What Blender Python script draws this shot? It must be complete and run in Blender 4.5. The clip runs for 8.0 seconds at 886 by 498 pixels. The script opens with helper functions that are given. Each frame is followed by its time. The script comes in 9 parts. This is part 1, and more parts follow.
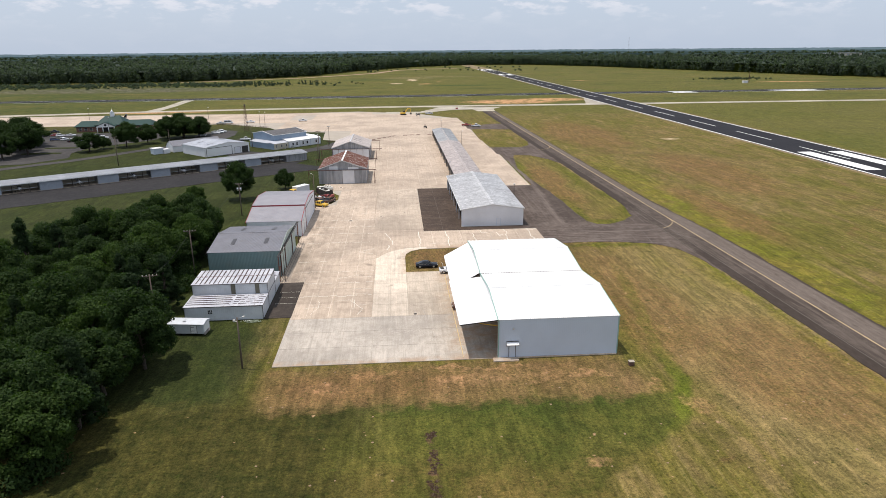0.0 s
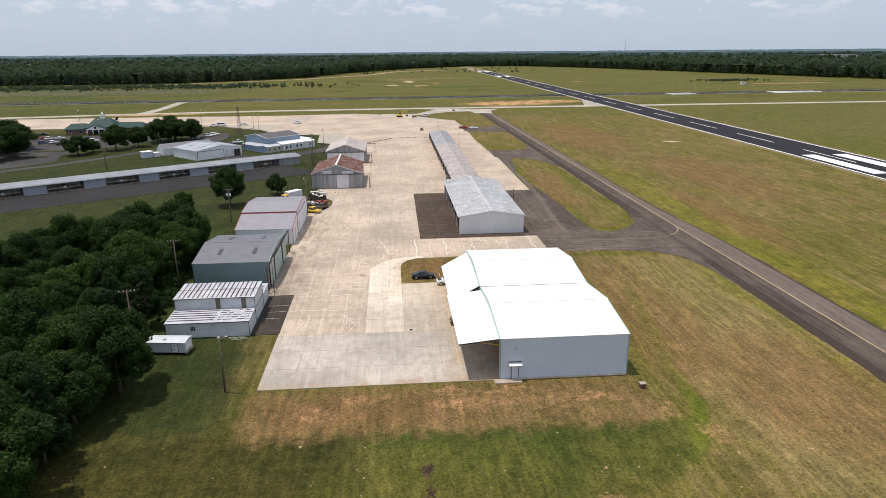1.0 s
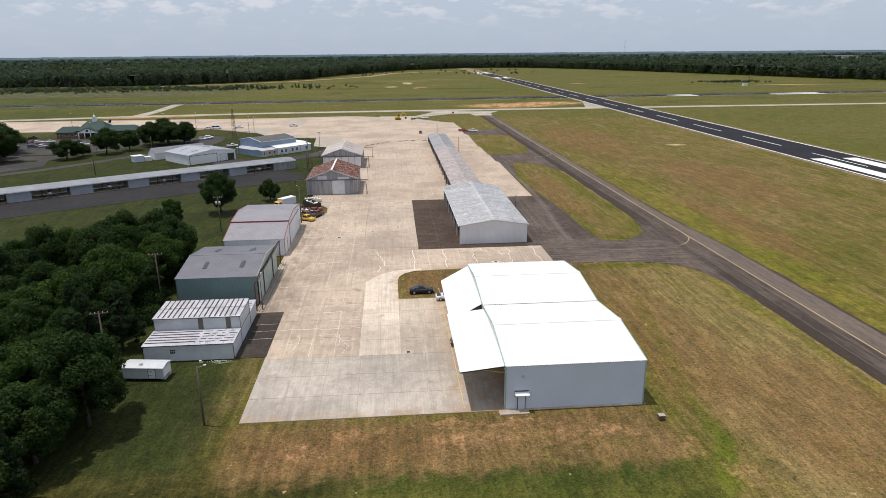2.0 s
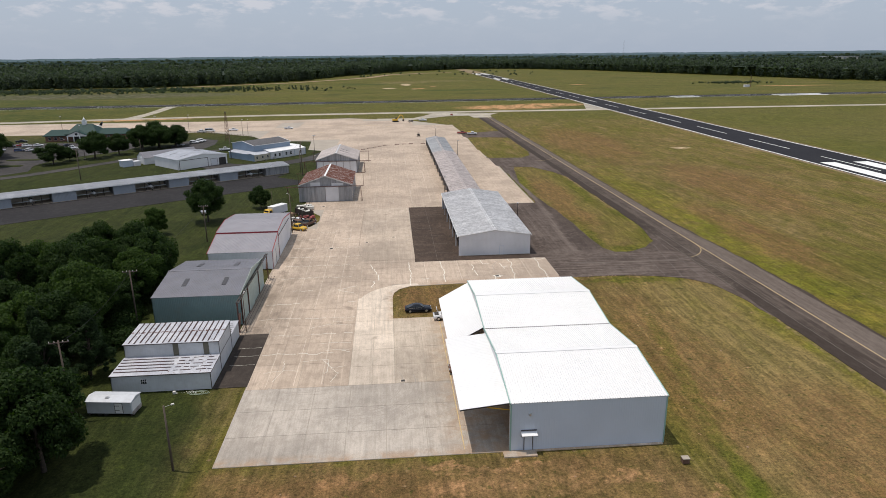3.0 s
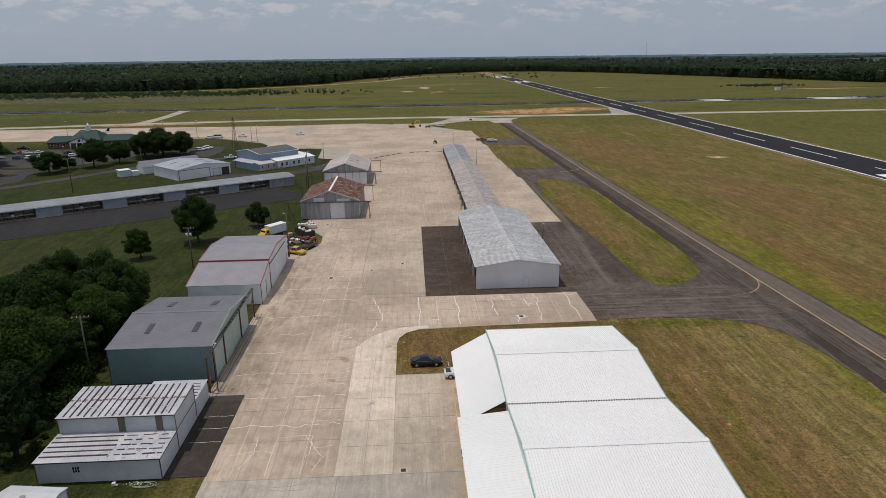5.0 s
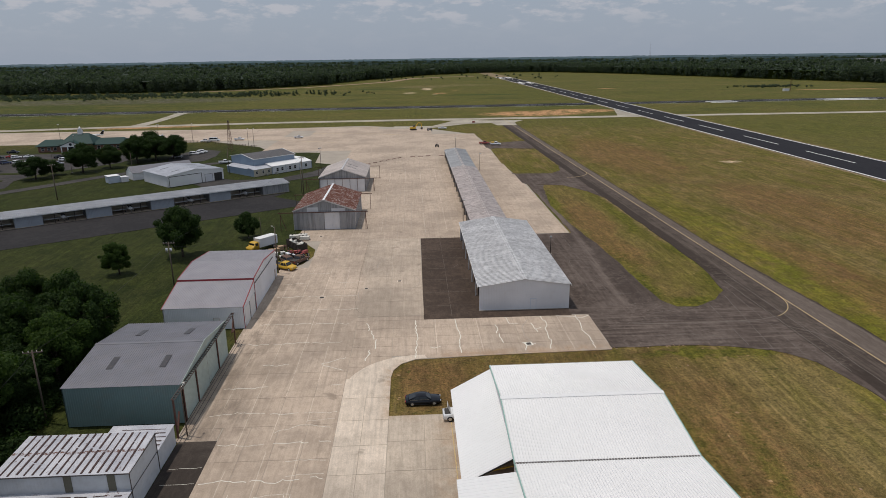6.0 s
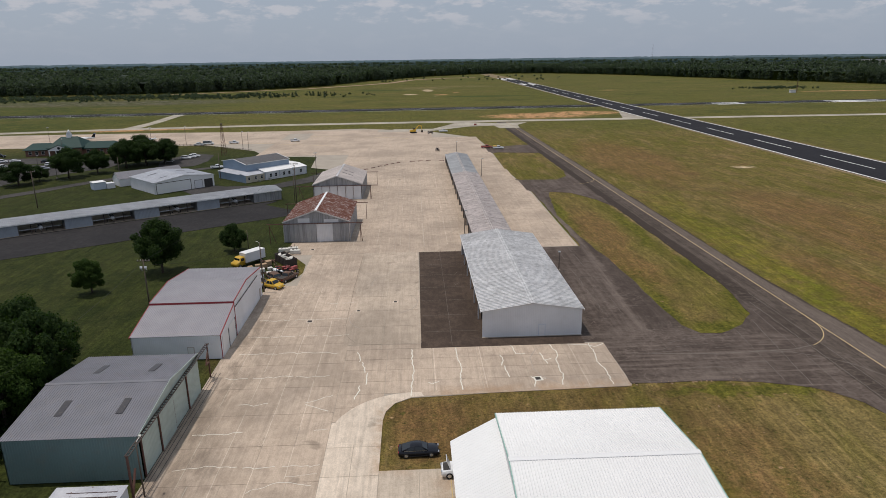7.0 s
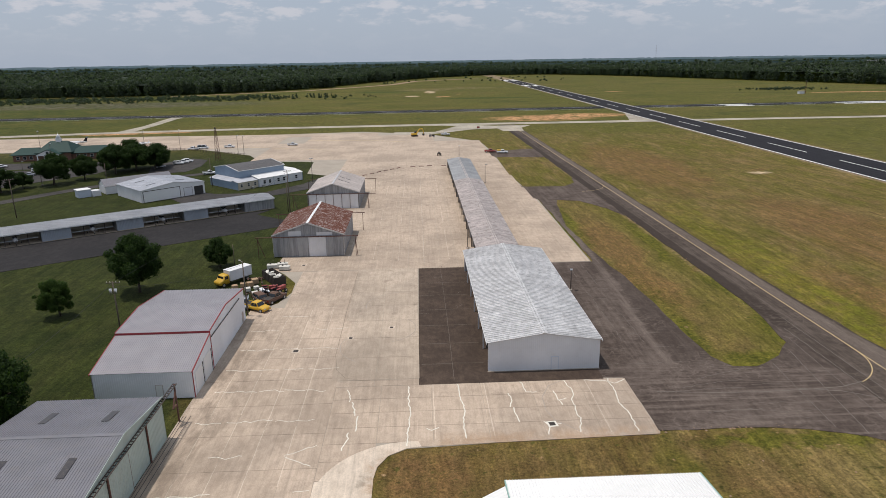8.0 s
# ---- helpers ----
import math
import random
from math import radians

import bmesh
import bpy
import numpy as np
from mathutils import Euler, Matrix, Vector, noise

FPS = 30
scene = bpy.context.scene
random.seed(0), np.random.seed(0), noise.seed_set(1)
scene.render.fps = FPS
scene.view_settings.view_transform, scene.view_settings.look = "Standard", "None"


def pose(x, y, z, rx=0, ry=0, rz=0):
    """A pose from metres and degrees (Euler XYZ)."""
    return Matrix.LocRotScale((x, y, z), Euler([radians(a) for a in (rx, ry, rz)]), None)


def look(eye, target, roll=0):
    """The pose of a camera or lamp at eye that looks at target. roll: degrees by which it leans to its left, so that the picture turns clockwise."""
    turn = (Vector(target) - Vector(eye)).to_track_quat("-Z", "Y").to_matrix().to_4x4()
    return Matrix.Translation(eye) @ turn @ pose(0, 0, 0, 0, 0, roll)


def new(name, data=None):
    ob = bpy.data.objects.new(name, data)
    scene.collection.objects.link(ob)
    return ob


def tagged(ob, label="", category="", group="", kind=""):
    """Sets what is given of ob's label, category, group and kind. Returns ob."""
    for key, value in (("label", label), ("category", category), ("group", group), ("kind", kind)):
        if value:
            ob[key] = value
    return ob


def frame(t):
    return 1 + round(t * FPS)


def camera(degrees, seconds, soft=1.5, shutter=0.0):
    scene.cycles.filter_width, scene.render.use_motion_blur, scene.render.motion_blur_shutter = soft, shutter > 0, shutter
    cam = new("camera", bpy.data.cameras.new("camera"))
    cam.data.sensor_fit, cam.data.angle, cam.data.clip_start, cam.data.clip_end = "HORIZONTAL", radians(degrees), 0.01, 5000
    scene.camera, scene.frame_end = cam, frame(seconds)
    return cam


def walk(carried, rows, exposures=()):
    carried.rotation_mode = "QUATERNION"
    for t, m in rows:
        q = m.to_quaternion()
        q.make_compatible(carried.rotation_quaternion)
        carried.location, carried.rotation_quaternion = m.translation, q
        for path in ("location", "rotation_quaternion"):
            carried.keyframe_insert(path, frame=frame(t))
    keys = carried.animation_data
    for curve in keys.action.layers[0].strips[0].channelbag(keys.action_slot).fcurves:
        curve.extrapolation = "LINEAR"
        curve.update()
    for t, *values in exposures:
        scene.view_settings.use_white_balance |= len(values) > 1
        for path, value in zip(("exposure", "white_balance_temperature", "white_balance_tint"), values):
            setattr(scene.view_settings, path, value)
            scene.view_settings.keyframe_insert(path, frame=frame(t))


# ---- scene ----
cam = camera(68.5, 8.0, soft=0.55)
PATH = [
    (0, (-3.376, -1.356, 46.508), (-3.24, 0.549, 45.917), -0.5),
    (0.5, (-3.153, 1.976, 46.36), (-3.013, 3.882, 45.772), -0.5),
    (1, (-2.987, 5.579, 46.259), (-2.841, 7.485, 45.672), -0.5),
    (1.5, (-2.765, 9.573, 46.19), (-2.618, 11.48, 45.605), -0.5),
    (3, (-1.474, 23.259, 45.971), (-1.322, 25.167, 45.391), -0.6),
    (3.5, (-0.978, 28.193, 45.902), (-0.838, 30.102, 45.324), -0.7),
    (4, (-0.318, 33.368, 45.869), (-0.193, 35.279, 45.293), -0.7),
    (4.5, (0.338, 38.783, 45.811), (0.445, 40.696, 45.237), -0.7),
    (6, (2.197, 55.546, 45.836), (2.282, 57.461, 45.266), -0.8),
    (6.5, (2.651, 61.453, 45.776), (2.734, 63.369, 45.207), -0.8),
    (7, (3.095, 67.382, 45.747), (3.176, 69.298, 45.18), -0.8),
    (7.5, (3.488, 73.463, 45.689), (3.566, 75.38, 45.124), -0.9),
    (8, (3.946, 79.715, 45.547), (4.019, 81.632, 44.984), -0.9),
]
walk(cam, [(t, look(eye, target, roll)) for t, eye, target, roll in PATH],
     [(0, 0.15), (1.5, 0.03), (3.0, -0.22), (3.5, -0.33), (4.5, -0.55), (6.0, -0.63), (6.5, -0.60), (7.2, -0.49), (8, -0.32)])

# ---- light ----
SUN_TO = Vector((-0.255, 0.075, 0.964)).normalized()
world = bpy.data.worlds.new("sky")
scene.world = world
world.use_nodes = True
wt = world.node_tree
bg = wt.nodes["Background"]
sky = wt.nodes.new("ShaderNodeTexSky")
sky.sky_type, sky.sun_disc = "NISHITA", False
sky.sun_elevation, sky.sun_rotation = math.asin(SUN_TO.z), math.atan2(SUN_TO.x, SUN_TO.y)
sky.air_density, sky.dust_density, sky.ozone_density = 1.0, 2.0, 1.0
bg.inputs["Strength"].default_value = 0.1


def wnode(kind, **values):
    n = wt.nodes.new(kind)
    for k, v in values.items():
        n.inputs[k].default_value = v
    return n


# pale summer haze low down, small broken cumulus above it
wco = wnode("ShaderNodeTexCoord")
wdiv = wt.nodes.new("ShaderNodeVectorMath")
wdiv.operation = "MULTIPLY"
wdiv.inputs[1].default_value = (21.0, 21.0, 62.0)
wt.links.new(wco.outputs["Generated"], wdiv.inputs[0])
wnoise = wnode("ShaderNodeTexNoise", Scale=1.0, Detail=9.0, Roughness=0.6)
wt.links.new(wdiv.outputs[0], wnoise.inputs["Vector"])


def wstep(value, lo, hi, a, b):
    n = wnode("ShaderNodeMapRange", **{"From Min": lo, "From Max": hi, "To Min": a, "To Max": b})
    n.interpolation_type = "SMOOTHSTEP"
    wt.links.new(value, n.inputs["Value"])
    return n.outputs["Result"]


def wblend(factor, a, b):
    n = wt.nodes.new("ShaderNodeMix")
    n.data_type = "RGBA"
    for s, v in ((n.inputs["Factor"], factor), (n.inputs["A"], a), (n.inputs["B"], b)):
        if isinstance(v, bpy.types.NodeSocket):
            wt.links.new(v, s)
        else:
            s.default_value = v
    return n.outputs["Result"]


wxyz = wt.nodes.new("ShaderNodeSeparateXYZ")
wt.links.new(wco.outputs["Generated"], wxyz.inputs[0])
haze = wblend(0.78, sky.outputs["Color"], (5.45, 6.28, 7.70, 1))
puff = wt.nodes.new("ShaderNodeMath")
puff.operation = "MULTIPLY"
wt.links.new(wstep(wnoise.outputs["Fac"], 0.47, 0.62, 0.0, 0.62), puff.inputs[0])
wt.links.new(wstep(wxyz.outputs["Z"], 0.028, 0.065, 0.06, 1.0), puff.inputs[1])
wt.links.new(wblend(puff.outputs[0], haze, (7.9, 7.8, 8.35, 1)), bg.inputs["Color"])

sun = new("sun", bpy.data.lights.new("sun", "SUN"))
sun.data.energy, sun.data.angle, sun.data.color = 3.4, radians(0.53), (1.0, 0.92, 0.845)
sun.matrix_world = look(SUN_TO * 300, (0, 0, 0))


# ---- node helpers ----
class Nodes:
    """A small hand for node materials: every method returns an output socket."""

    def __init__(self, name):
        self.mat = bpy.data.materials.new(name)
        self.mat.use_nodes = True
        self.t = self.mat.node_tree
        self.bsdf = self.t.nodes["Principled BSDF"]
        self.pos = self.t.nodes.new("ShaderNodeNewGeometry").outputs["Position"]

    def put(self, socket, value):
        if isinstance(value, bpy.types.NodeSocket):
            self.t.links.new(value, socket)
        elif isinstance(value, tuple) and len(value) == 3 and socket.type == "RGBA":
            socket.default_value = (*value, 1)
        else:
            socket.default_value = value

    def math(self, op, a, b=0.0, c=0.0):
        n = self.t.nodes.new("ShaderNodeMath")
        n.operation = op
        for s, v in zip(n.inputs, (a, b, c)):
            self.put(s, v)
        return n.outputs[0]

    def vec(self, op, a, b=(0, 0, 0)):
        n = self.t.nodes.new("ShaderNodeVectorMath")
        n.operation = op
        self.put(n.inputs[0], a)
        self.put(n.inputs[1], b)
        return n.outputs[0]

    def noise(self, scale, detail=4.0, rough=0.55, at=None, warp=0.0):
        n = self.t.nodes.new("ShaderNodeTexNoise")
        self.put(n.inputs["Vector"], at if at is not None else self.pos)
        n.inputs["Scale"].default_value, n.inputs["Detail"].default_value = scale, detail
        n.inputs["Roughness"].default_value, n.inputs["Distortion"].default_value = rough, warp
        return n.outputs["Fac"]

    def crazed(self, scale, width, at=None):
        """1 along the edges of uneven cells, 0 inside them."""
        n = self.t.nodes.new("ShaderNodeTexVoronoi")
        n.feature = "DISTANCE_TO_EDGE"
        n.inputs["Scale"].default_value = scale
        p = at if at is not None else self.pos
        wob = self.t.nodes.new("ShaderNodeTexNoise")
        wob.inputs["Scale"].default_value = 0.9
        self.put(wob.inputs["Vector"], self.pos)
        self.put(n.inputs["Vector"], self.vec("ADD", p, self.vec("MULTIPLY", wob.outputs["Color"], (1.1, 1.1, 0))))
        return self.step(n.outputs["Distance"], width, width * 0.25, 0.0, 1.0)

    def step(self, value, lo, hi, a=0.0, b=1.0):
        n = self.t.nodes.new("ShaderNodeMapRange")
        n.interpolation_type = "SMOOTHSTEP"
        for k, v in (("Value", value), ("From Min", lo), ("From Max", hi), ("To Min", a), ("To Max", b)):
            self.put(n.inputs[k], v)
        return n.outputs["Result"]

    def mix(self, f, a, b, how="MIX"):
        n = self.t.nodes.new("ShaderNodeMix")
        n.data_type, n.blend_type = "RGBA", how
        self.put(n.inputs["Factor"], f)
        self.put(n.inputs["A"], a)
        self.put(n.inputs["B"], b)
        return n.outputs["Result"]

    def xyz(self, v=None):
        n = self.t.nodes.new("ShaderNodeSeparateXYZ")
        self.put(n.inputs[0], v if v is not None else self.pos)
        return n.outputs

    def random(self):
        return self.t.nodes.new("ShaderNodeObjectInfo").outputs["Random"]

    def island(self):
        return self.t.nodes.new("ShaderNodeNewGeometry").outputs["Random Per Island"]

    def bump(self, height, strength=0.3, distance=0.02):
        n = self.t.nodes.new("ShaderNodeBump")
        n.inputs["Strength"].default_value, n.inputs["Distance"].default_value = strength, distance
        self.put(n.inputs["Height"], height)
        self.t.links.new(n.outputs["Normal"], self.bsdf.inputs["Normal"])

    def done(self, color, rough=0.8, metal=0.0):
        self.put(self.bsdf.inputs["Base Color"], color)
        self.put(self.bsdf.inputs["Roughness"], rough)
        self.put(self.bsdf.inputs["Metallic"], metal)
        return self.mat


def shade(c, k):
    return tuple(min(1.0, v * k) for v in c)


def surface(name, base, rough=0.7, metal=0.0, dirt=(0.25, 0.2, 0.15), amount=0.25, big=0.15, small=3.0, bump=0.1, vary=0.0, spec=0.5):
    """Paint, metal, wood or plaster: broad weathering, fine grain, some dirt, and a slight step from piece to piece."""
    n = Nodes(name)
    broad, fine = n.noise(big, 5, 0.6), n.noise(small, 4, 0.6)
    c = n.mix(n.step(broad, 0.3, 0.7), shade(base, 0.9), shade(base, 1.06))
    c = n.mix(n.math("MULTIPLY", n.step(fine, 0.45, 0.8), amount), c, dirt)
    if vary:
        c = n.mix(n.math("MULTIPLY", n.random(), vary), c, shade(base, 0.55))
    if bump:
        n.bump(n.noise(small * 6, 3), bump)
    n.bsdf.inputs["Specular IOR Level"].default_value = spec
    return n.done(c, n.step(fine, 0.2, 0.8, max(0.03, rough - 0.08), min(1, rough + 0.08)), metal)


def plain(name, base, rough=0.5, metal=0.0):
    n = Nodes(name)
    return n.done(n.mix(n.step(n.noise(2.0), 0.3, 0.7), shade(base, 0.9), shade(base, 1.08)), rough, metal)


# ---- materials ----
DIRT = (0.30, 0.19, 0.11)


def mat_ground():
    n = Nodes("grass")
    x, y, _ = n.xyz()
    wob = n.noise(0.06, 5, 0.6)
    wob2 = n.noise(0.35, 4, 0.6)
    xs = n.math("ADD", x, n.math("MULTIPLY", n.math("SUBTRACT", wob, 0.5), 14.0))
    ys = n.math("ADD", y, n.math("MULTIPLY", n.math("SUBTRACT", wob2, 0.5), 8.0))

    def spot(cx, cy, rx, ry, lo=0.55, hi=1.15):
        dx = n.math("DIVIDE", n.math("SUBTRACT", xs, cx), rx)
        dy = n.math("DIVIDE", n.math("SUBTRACT", ys, cy), ry)
        d = n.math("SQRT", n.math("ADD", n.math("MULTIPLY", dx, dx), n.math("MULTIPLY", dy, dy)))
        return n.step(d, lo, hi, 1.0, 0.0)

    def most(*masks):
        m = masks[0]
        for o in masks[1:]:
            m = n.math("MAXIMUM", m, o)
        return m

    big, mid, fine, tiny = n.noise(0.012, 6, 0.6), n.noise(0.09, 7, 0.68, warp=0.6), n.noise(0.8, 6, 0.7), n.noise(2.6, 5, 0.75)
    # mown dry field with greener drifts, drawn out along the mowing
    drawn = n.noise(1.0, 8, 0.70, at=n.vec("MULTIPLY", n.pos, (0.16, 0.035, 1)), warp=0.5)
    streak = n.noise(1.0, 5, 0.65, at=n.vec("MULTIPLY", n.pos, (1.3, 0.06, 1)), warp=0.2)
    clump = n.noise(0.28, 6, 0.72, warp=0.4)
    dry = n.step(n.math("ADD", n.math("MULTIPLY", big, 0.45), n.math("MULTIPLY", drawn, 0.55)), 0.42, 0.59)
    c = n.mix(dry, (0.104, 0.100, 0.020), (0.160, 0.124, 0.048))
    c = n.mix(n.math("MULTIPLY", n.step(drawn, 0.54, 0.66), 0.6), c, (0.205, 0.158, 0.072))
    c = n.mix(n.math("MULTIPLY", n.step(mid, 0.50, 0.66), 0.7), c, (0.088, 0.088, 0.018))
    c = n.mix(n.math("MULTIPLY", n.step(mid, 0.45, 0.30), 0.6), c, (0.118, 0.066, 0.034))
    c = n.mix(n.math("MULTIPLY", n.step(streak, 0.50, 0.68), 0.3), c, (0.21, 0.165, 0.078))
    # burnt drifts across the wide field by the runway
    burnt = most(spot(86, 345, 10, 50), spot(125, 366, 34, 34), spot(110, 266, 34, 32), spot(140, 276, 30, 22), spot(91, 285, 10, 45), spot(108, 232, 20, 16))
    c = n.mix(n.math("MULTIPLY", burnt, n.step(n.math("ADD", n.math("MULTIPLY", clump, 0.4), n.math("MULTIPLY", n.noise(0.05, 6, 0.7, warp=0.5), 0.6)), 0.46, 0.64, 0.0, 0.65)), c, n.mix(fine, (0.080, 0.058, 0.024), (0.122, 0.086, 0.038)))
    # yellow green verges beside the taxiway
    verge = most(n.math("MULTIPLY", n.math("MULTIPLY", n.step(xs, 95, 84), n.step(x, 76, 79)), n.step(ys, 330, 190)), n.math("MULTIPLY", n.math("MULTIPLY", n.step(xs, 60, 65), n.step(x, 68, 66)), n.step(ys, 150, 130)))
    c = n.mix(n.math("MULTIPLY", verge, n.step(clump, 0.32, 0.58, 0.15, 0.85)), c, n.mix(n.step(mid, 0.4, 0.6), (0.158, 0.142, 0.024), (0.118, 0.126, 0.015)))
    # lush lawn on the west side and far meadows, darkened to imitate cloud shade
    lush_shade = most(n.math("MULTIPLY", n.math("MULTIPLY", n.step(xs, -21, -31), n.step(ys, 520, 380)), n.step(ys, 74, 82)), n.math("MULTIPLY", n.step(xs, -120, -320), n.step(ys, 380, 480)))
    c = n.mix(n.math("MULTIPLY", lush_shade, 0.92), c, n.mix(n.step(mid, 0.35, 0.65), (0.017, 0.030, 0.008), (0.029, 0.041, 0.011)))
    # rough olive turf before the wood; cloud shade is put into its dark tone
    rough = n.math("MULTIPLY", n.step(xs, -2, -14), n.step(ys, 82, 76))
    c = n.mix(n.math("MULTIPLY", rough, 0.93), c, n.mix(n.step(n.math("ADD", n.math("MULTIPLY", mid, 0.5), n.math("MULTIPLY", fine, 0.5)), 0.40, 0.60), (0.027, 0.033, 0.008), (0.052, 0.049, 0.013)))
    # tan hay between the white hangar and the taxiway
    hay = n.math("MULTIPLY", n.math("MULTIPLY", n.step(xs, 37, 44), n.step(xs, 67, 62)), n.step(ys, 152, 140))
    c = n.mix(n.math("MULTIPLY", hay, n.step(drawn, 0.3, 0.6, 0.3, 0.8)), c, n.mix(streak, (0.150, 0.124, 0.044), (0.236, 0.184, 0.086)))
    meadow = n.math("MULTIPLY", most(n.step(ys, 400, 560), n.math("MULTIPLY", n.step(xs, 196, 214), 0.9)), n.step(drawn, 0.25, 0.6, 0.45, 1.0))
    c = n.mix(n.math("MULTIPLY", meadow, 0.75), c, n.mix(n.step(mid, 0.35, 0.65), (0.058, 0.080, 0.016), (0.098, 0.104, 0.024)))
    # long plain of rougher grass towards the far woods, darker and paler in wide drifts
    plain_far = n.noise(1.0, 7, 0.68, at=n.vec("MULTIPLY", n.pos, (0.010, 0.022, 1)), warp=0.6)
    beyond = n.step(ys, 420, 640)
    c = n.mix(n.math("MULTIPLY", beyond, n.step(plain_far, 0.50, 0.64, 0.0, 0.6)), c, (0.135, 0.112, 0.040))
    c = n.mix(n.math("MULTIPLY", beyond, n.step(plain_far, 0.46, 0.36, 0.0, 0.6)), c, (0.048, 0.062, 0.016))
    # tan turf of the long island, worn ground behind the white hangar
    isle = n.math("MULTIPLY", n.math("MULTIPLY", n.step(xs, 44, 50), n.step(xs, 65, 59)), n.math("MULTIPLY", n.step(ys, 166, 176), n.step(ys, 300, 285)))
    rear = n.math("MULTIPLY", n.math("MULTIPLY", n.step(xs, -4, 2), n.step(xs, 56, 40)), n.math("MULTIPLY", n.step(ys, 130, 136), n.step(ys, 153, 149)))
    c = n.mix(n.math("MULTIPLY", isle, n.step(clump, 0.3, 0.6, 0.95, 0.8)), c, n.mix(n.step(n.math("ADD", mid, n.step(x, 55, 64, 0.0, -0.22)), 0.25, 0.62), (0.122, 0.112, 0.028), (0.150, 0.115, 0.044)))
    c = n.mix(n.math("MULTIPLY", rear, n.step(clump, 0.3, 0.6, 0.85, 0.45)), c, n.mix(n.step(mid, 0.35, 0.65), (0.110, 0.074, 0.030), (0.155, 0.104, 0.046)))
    # crumbled soil where the taxiway's edge breaks up
    lip = n.math("ABSOLUTE", n.math("SUBTRACT", n.math("ADD", x, n.math("MULTIPLY", y, 0.008)), 67.1))
    lip = n.math("ADD", lip, n.math("MULTIPLY", n.math("SUBTRACT", clump, 0.5), 1.6))
    c = n.mix(n.math("MULTIPLY", n.step(lip, 0.9, 0.3), n.math("MULTIPLY", n.step(fine, 0.35, 0.65, 0.0, 0.6), n.step(y, 420, 330))), c, (0.235, 0.175, 0.12))
    # bare grit along the runway's shoulders
    rim = n.math("SUBTRACT", x, n.math("ADD", 186.8, n.math("MULTIPLY", y, 0.00637)))
    rim = n.math("SUBTRACT", n.math("ABSOLUTE", rim), 14.7)
    rim = n.math("ADD", rim, n.math("MULTIPLY", n.math("SUBTRACT", clump, 0.5), 5.0))
    c = n.mix(n.math("MULTIPLY", n.step(rim, 3.0, 0.8), n.step(fine, 0.3, 0.6, 0.35, 0.85)), c, (0.27, 0.215, 0.155))
    # the drain line sweeps out from the hangar's side and round the turf in front of it
    bend = 19.5
    for y0, y1, dx in ((59, 64, 7.1), (64, 67, 2.9), (67, 71.3, 4.1), (71.3, 80.5, 3.6), (80.5, 92.6, 0.7), (92.6, 117.6, 4.6), (117.6, 140, 3.0)):
        bend = n.math("ADD", bend, n.math("MULTIPLY", n.math("DIVIDE", n.math("MINIMUM", n.math("MAXIMUM", n.math("SUBTRACT", y, y0), 0.0), y1 - y0), y1 - y0), dx))
    within = n.math("SUBTRACT", n.math("ADD", x, n.math("MULTIPLY", n.math("SUBTRACT", clump, 0.5), 3.0)), bend)
    # green ground in front of the white hangar and along its side
    soft = n.math("ADD", n.math("MULTIPLY", n.noise(0.10, 6, 0.7, warp=0.5), 0.62), n.math("MULTIPLY", n.noise(0.9, 6, 0.75), 0.38))
    yy = n.math("ADD", y, n.math("MULTIPLY", n.math("SUBTRACT", wob2, 0.5), 3.0))
    front = n.math("MULTIPLY", n.step(yy, 78.3, 77.2), n.step(within, 0.6, -1.6))
    turf = n.mix(n.step(soft, 0.38, 0.60), (0.042, 0.058, 0.011), (0.088, 0.094, 0.020))
    turf = n.mix(n.math("MULTIPLY", n.math("MULTIPLY", n.step(yy, 73.0, 76.5), n.step(xs, 34, 24)), 0.7), turf, (0.034, 0.054, 0.010))
    turf = n.mix(n.step(y, 70, 58, 0.0, 0.75), turf, n.mix(n.step(soft, 0.4, 0.62), (0.072, 0.072, 0.016), (0.150, 0.105, 0.036)))
    c = n.mix(n.math("MULTIPLY", n.math("MULTIPLY", front, n.step(xs, -16, -2)), n.step(soft, 0.15, 0.4, 0.55, 0.95)), c, turf)
    lawn = most(spot(34.5, 118, 4.0, 34), spot(48, 190, 5, 26), spot(46, 255, 3.5, 30), spot(58, 169, 9, 4.5), spot(66, 190, 3.2, 24), spot(62, 238, 2.5, 24), spot(20, 88, 12, 1.2), spot(50, 148, 14, 2.0))
    c = n.mix(n.math("MULTIPLY", lawn, n.step(mid, 0.22, 0.55, 0.35, 0.95)), c, n.mix(n.step(fine, 0.3, 0.7), (0.066, 0.078, 0.012), (0.128, 0.122, 0.022)))
    # lush growth along the drain line
    off = n.math("ABSOLUTE", within)
    ditch = n.math("MULTIPLY", n.step(off, 0.5, 1.9, 1.0, 0.0), n.math("MULTIPLY", n.step(y, 138, 120), n.step(y, 64, 74)))
    c = n.mix(n.math("MULTIPLY", ditch, n.step(fine, 0.2, 0.6, 0.7, 1.0)), c, n.mix(fine, (0.060, 0.088, 0.010), (0.118, 0.138, 0.018)))
    c = n.mix(n.math("MULTIPLY", n.math("MULTIPLY", n.step(ys, 75.5, 78.5), n.step(ys, 91, 88)), n.math("MULTIPLY", n.math("MULTIPLY", n.step(xs, -27, -22), n.step(xs, 34, 29)), 0.75)), c, n.mix(n.step(soft, 0.35, 0.6), (0.100, 0.080, 0.030), (0.180, 0.116, 0.056)))
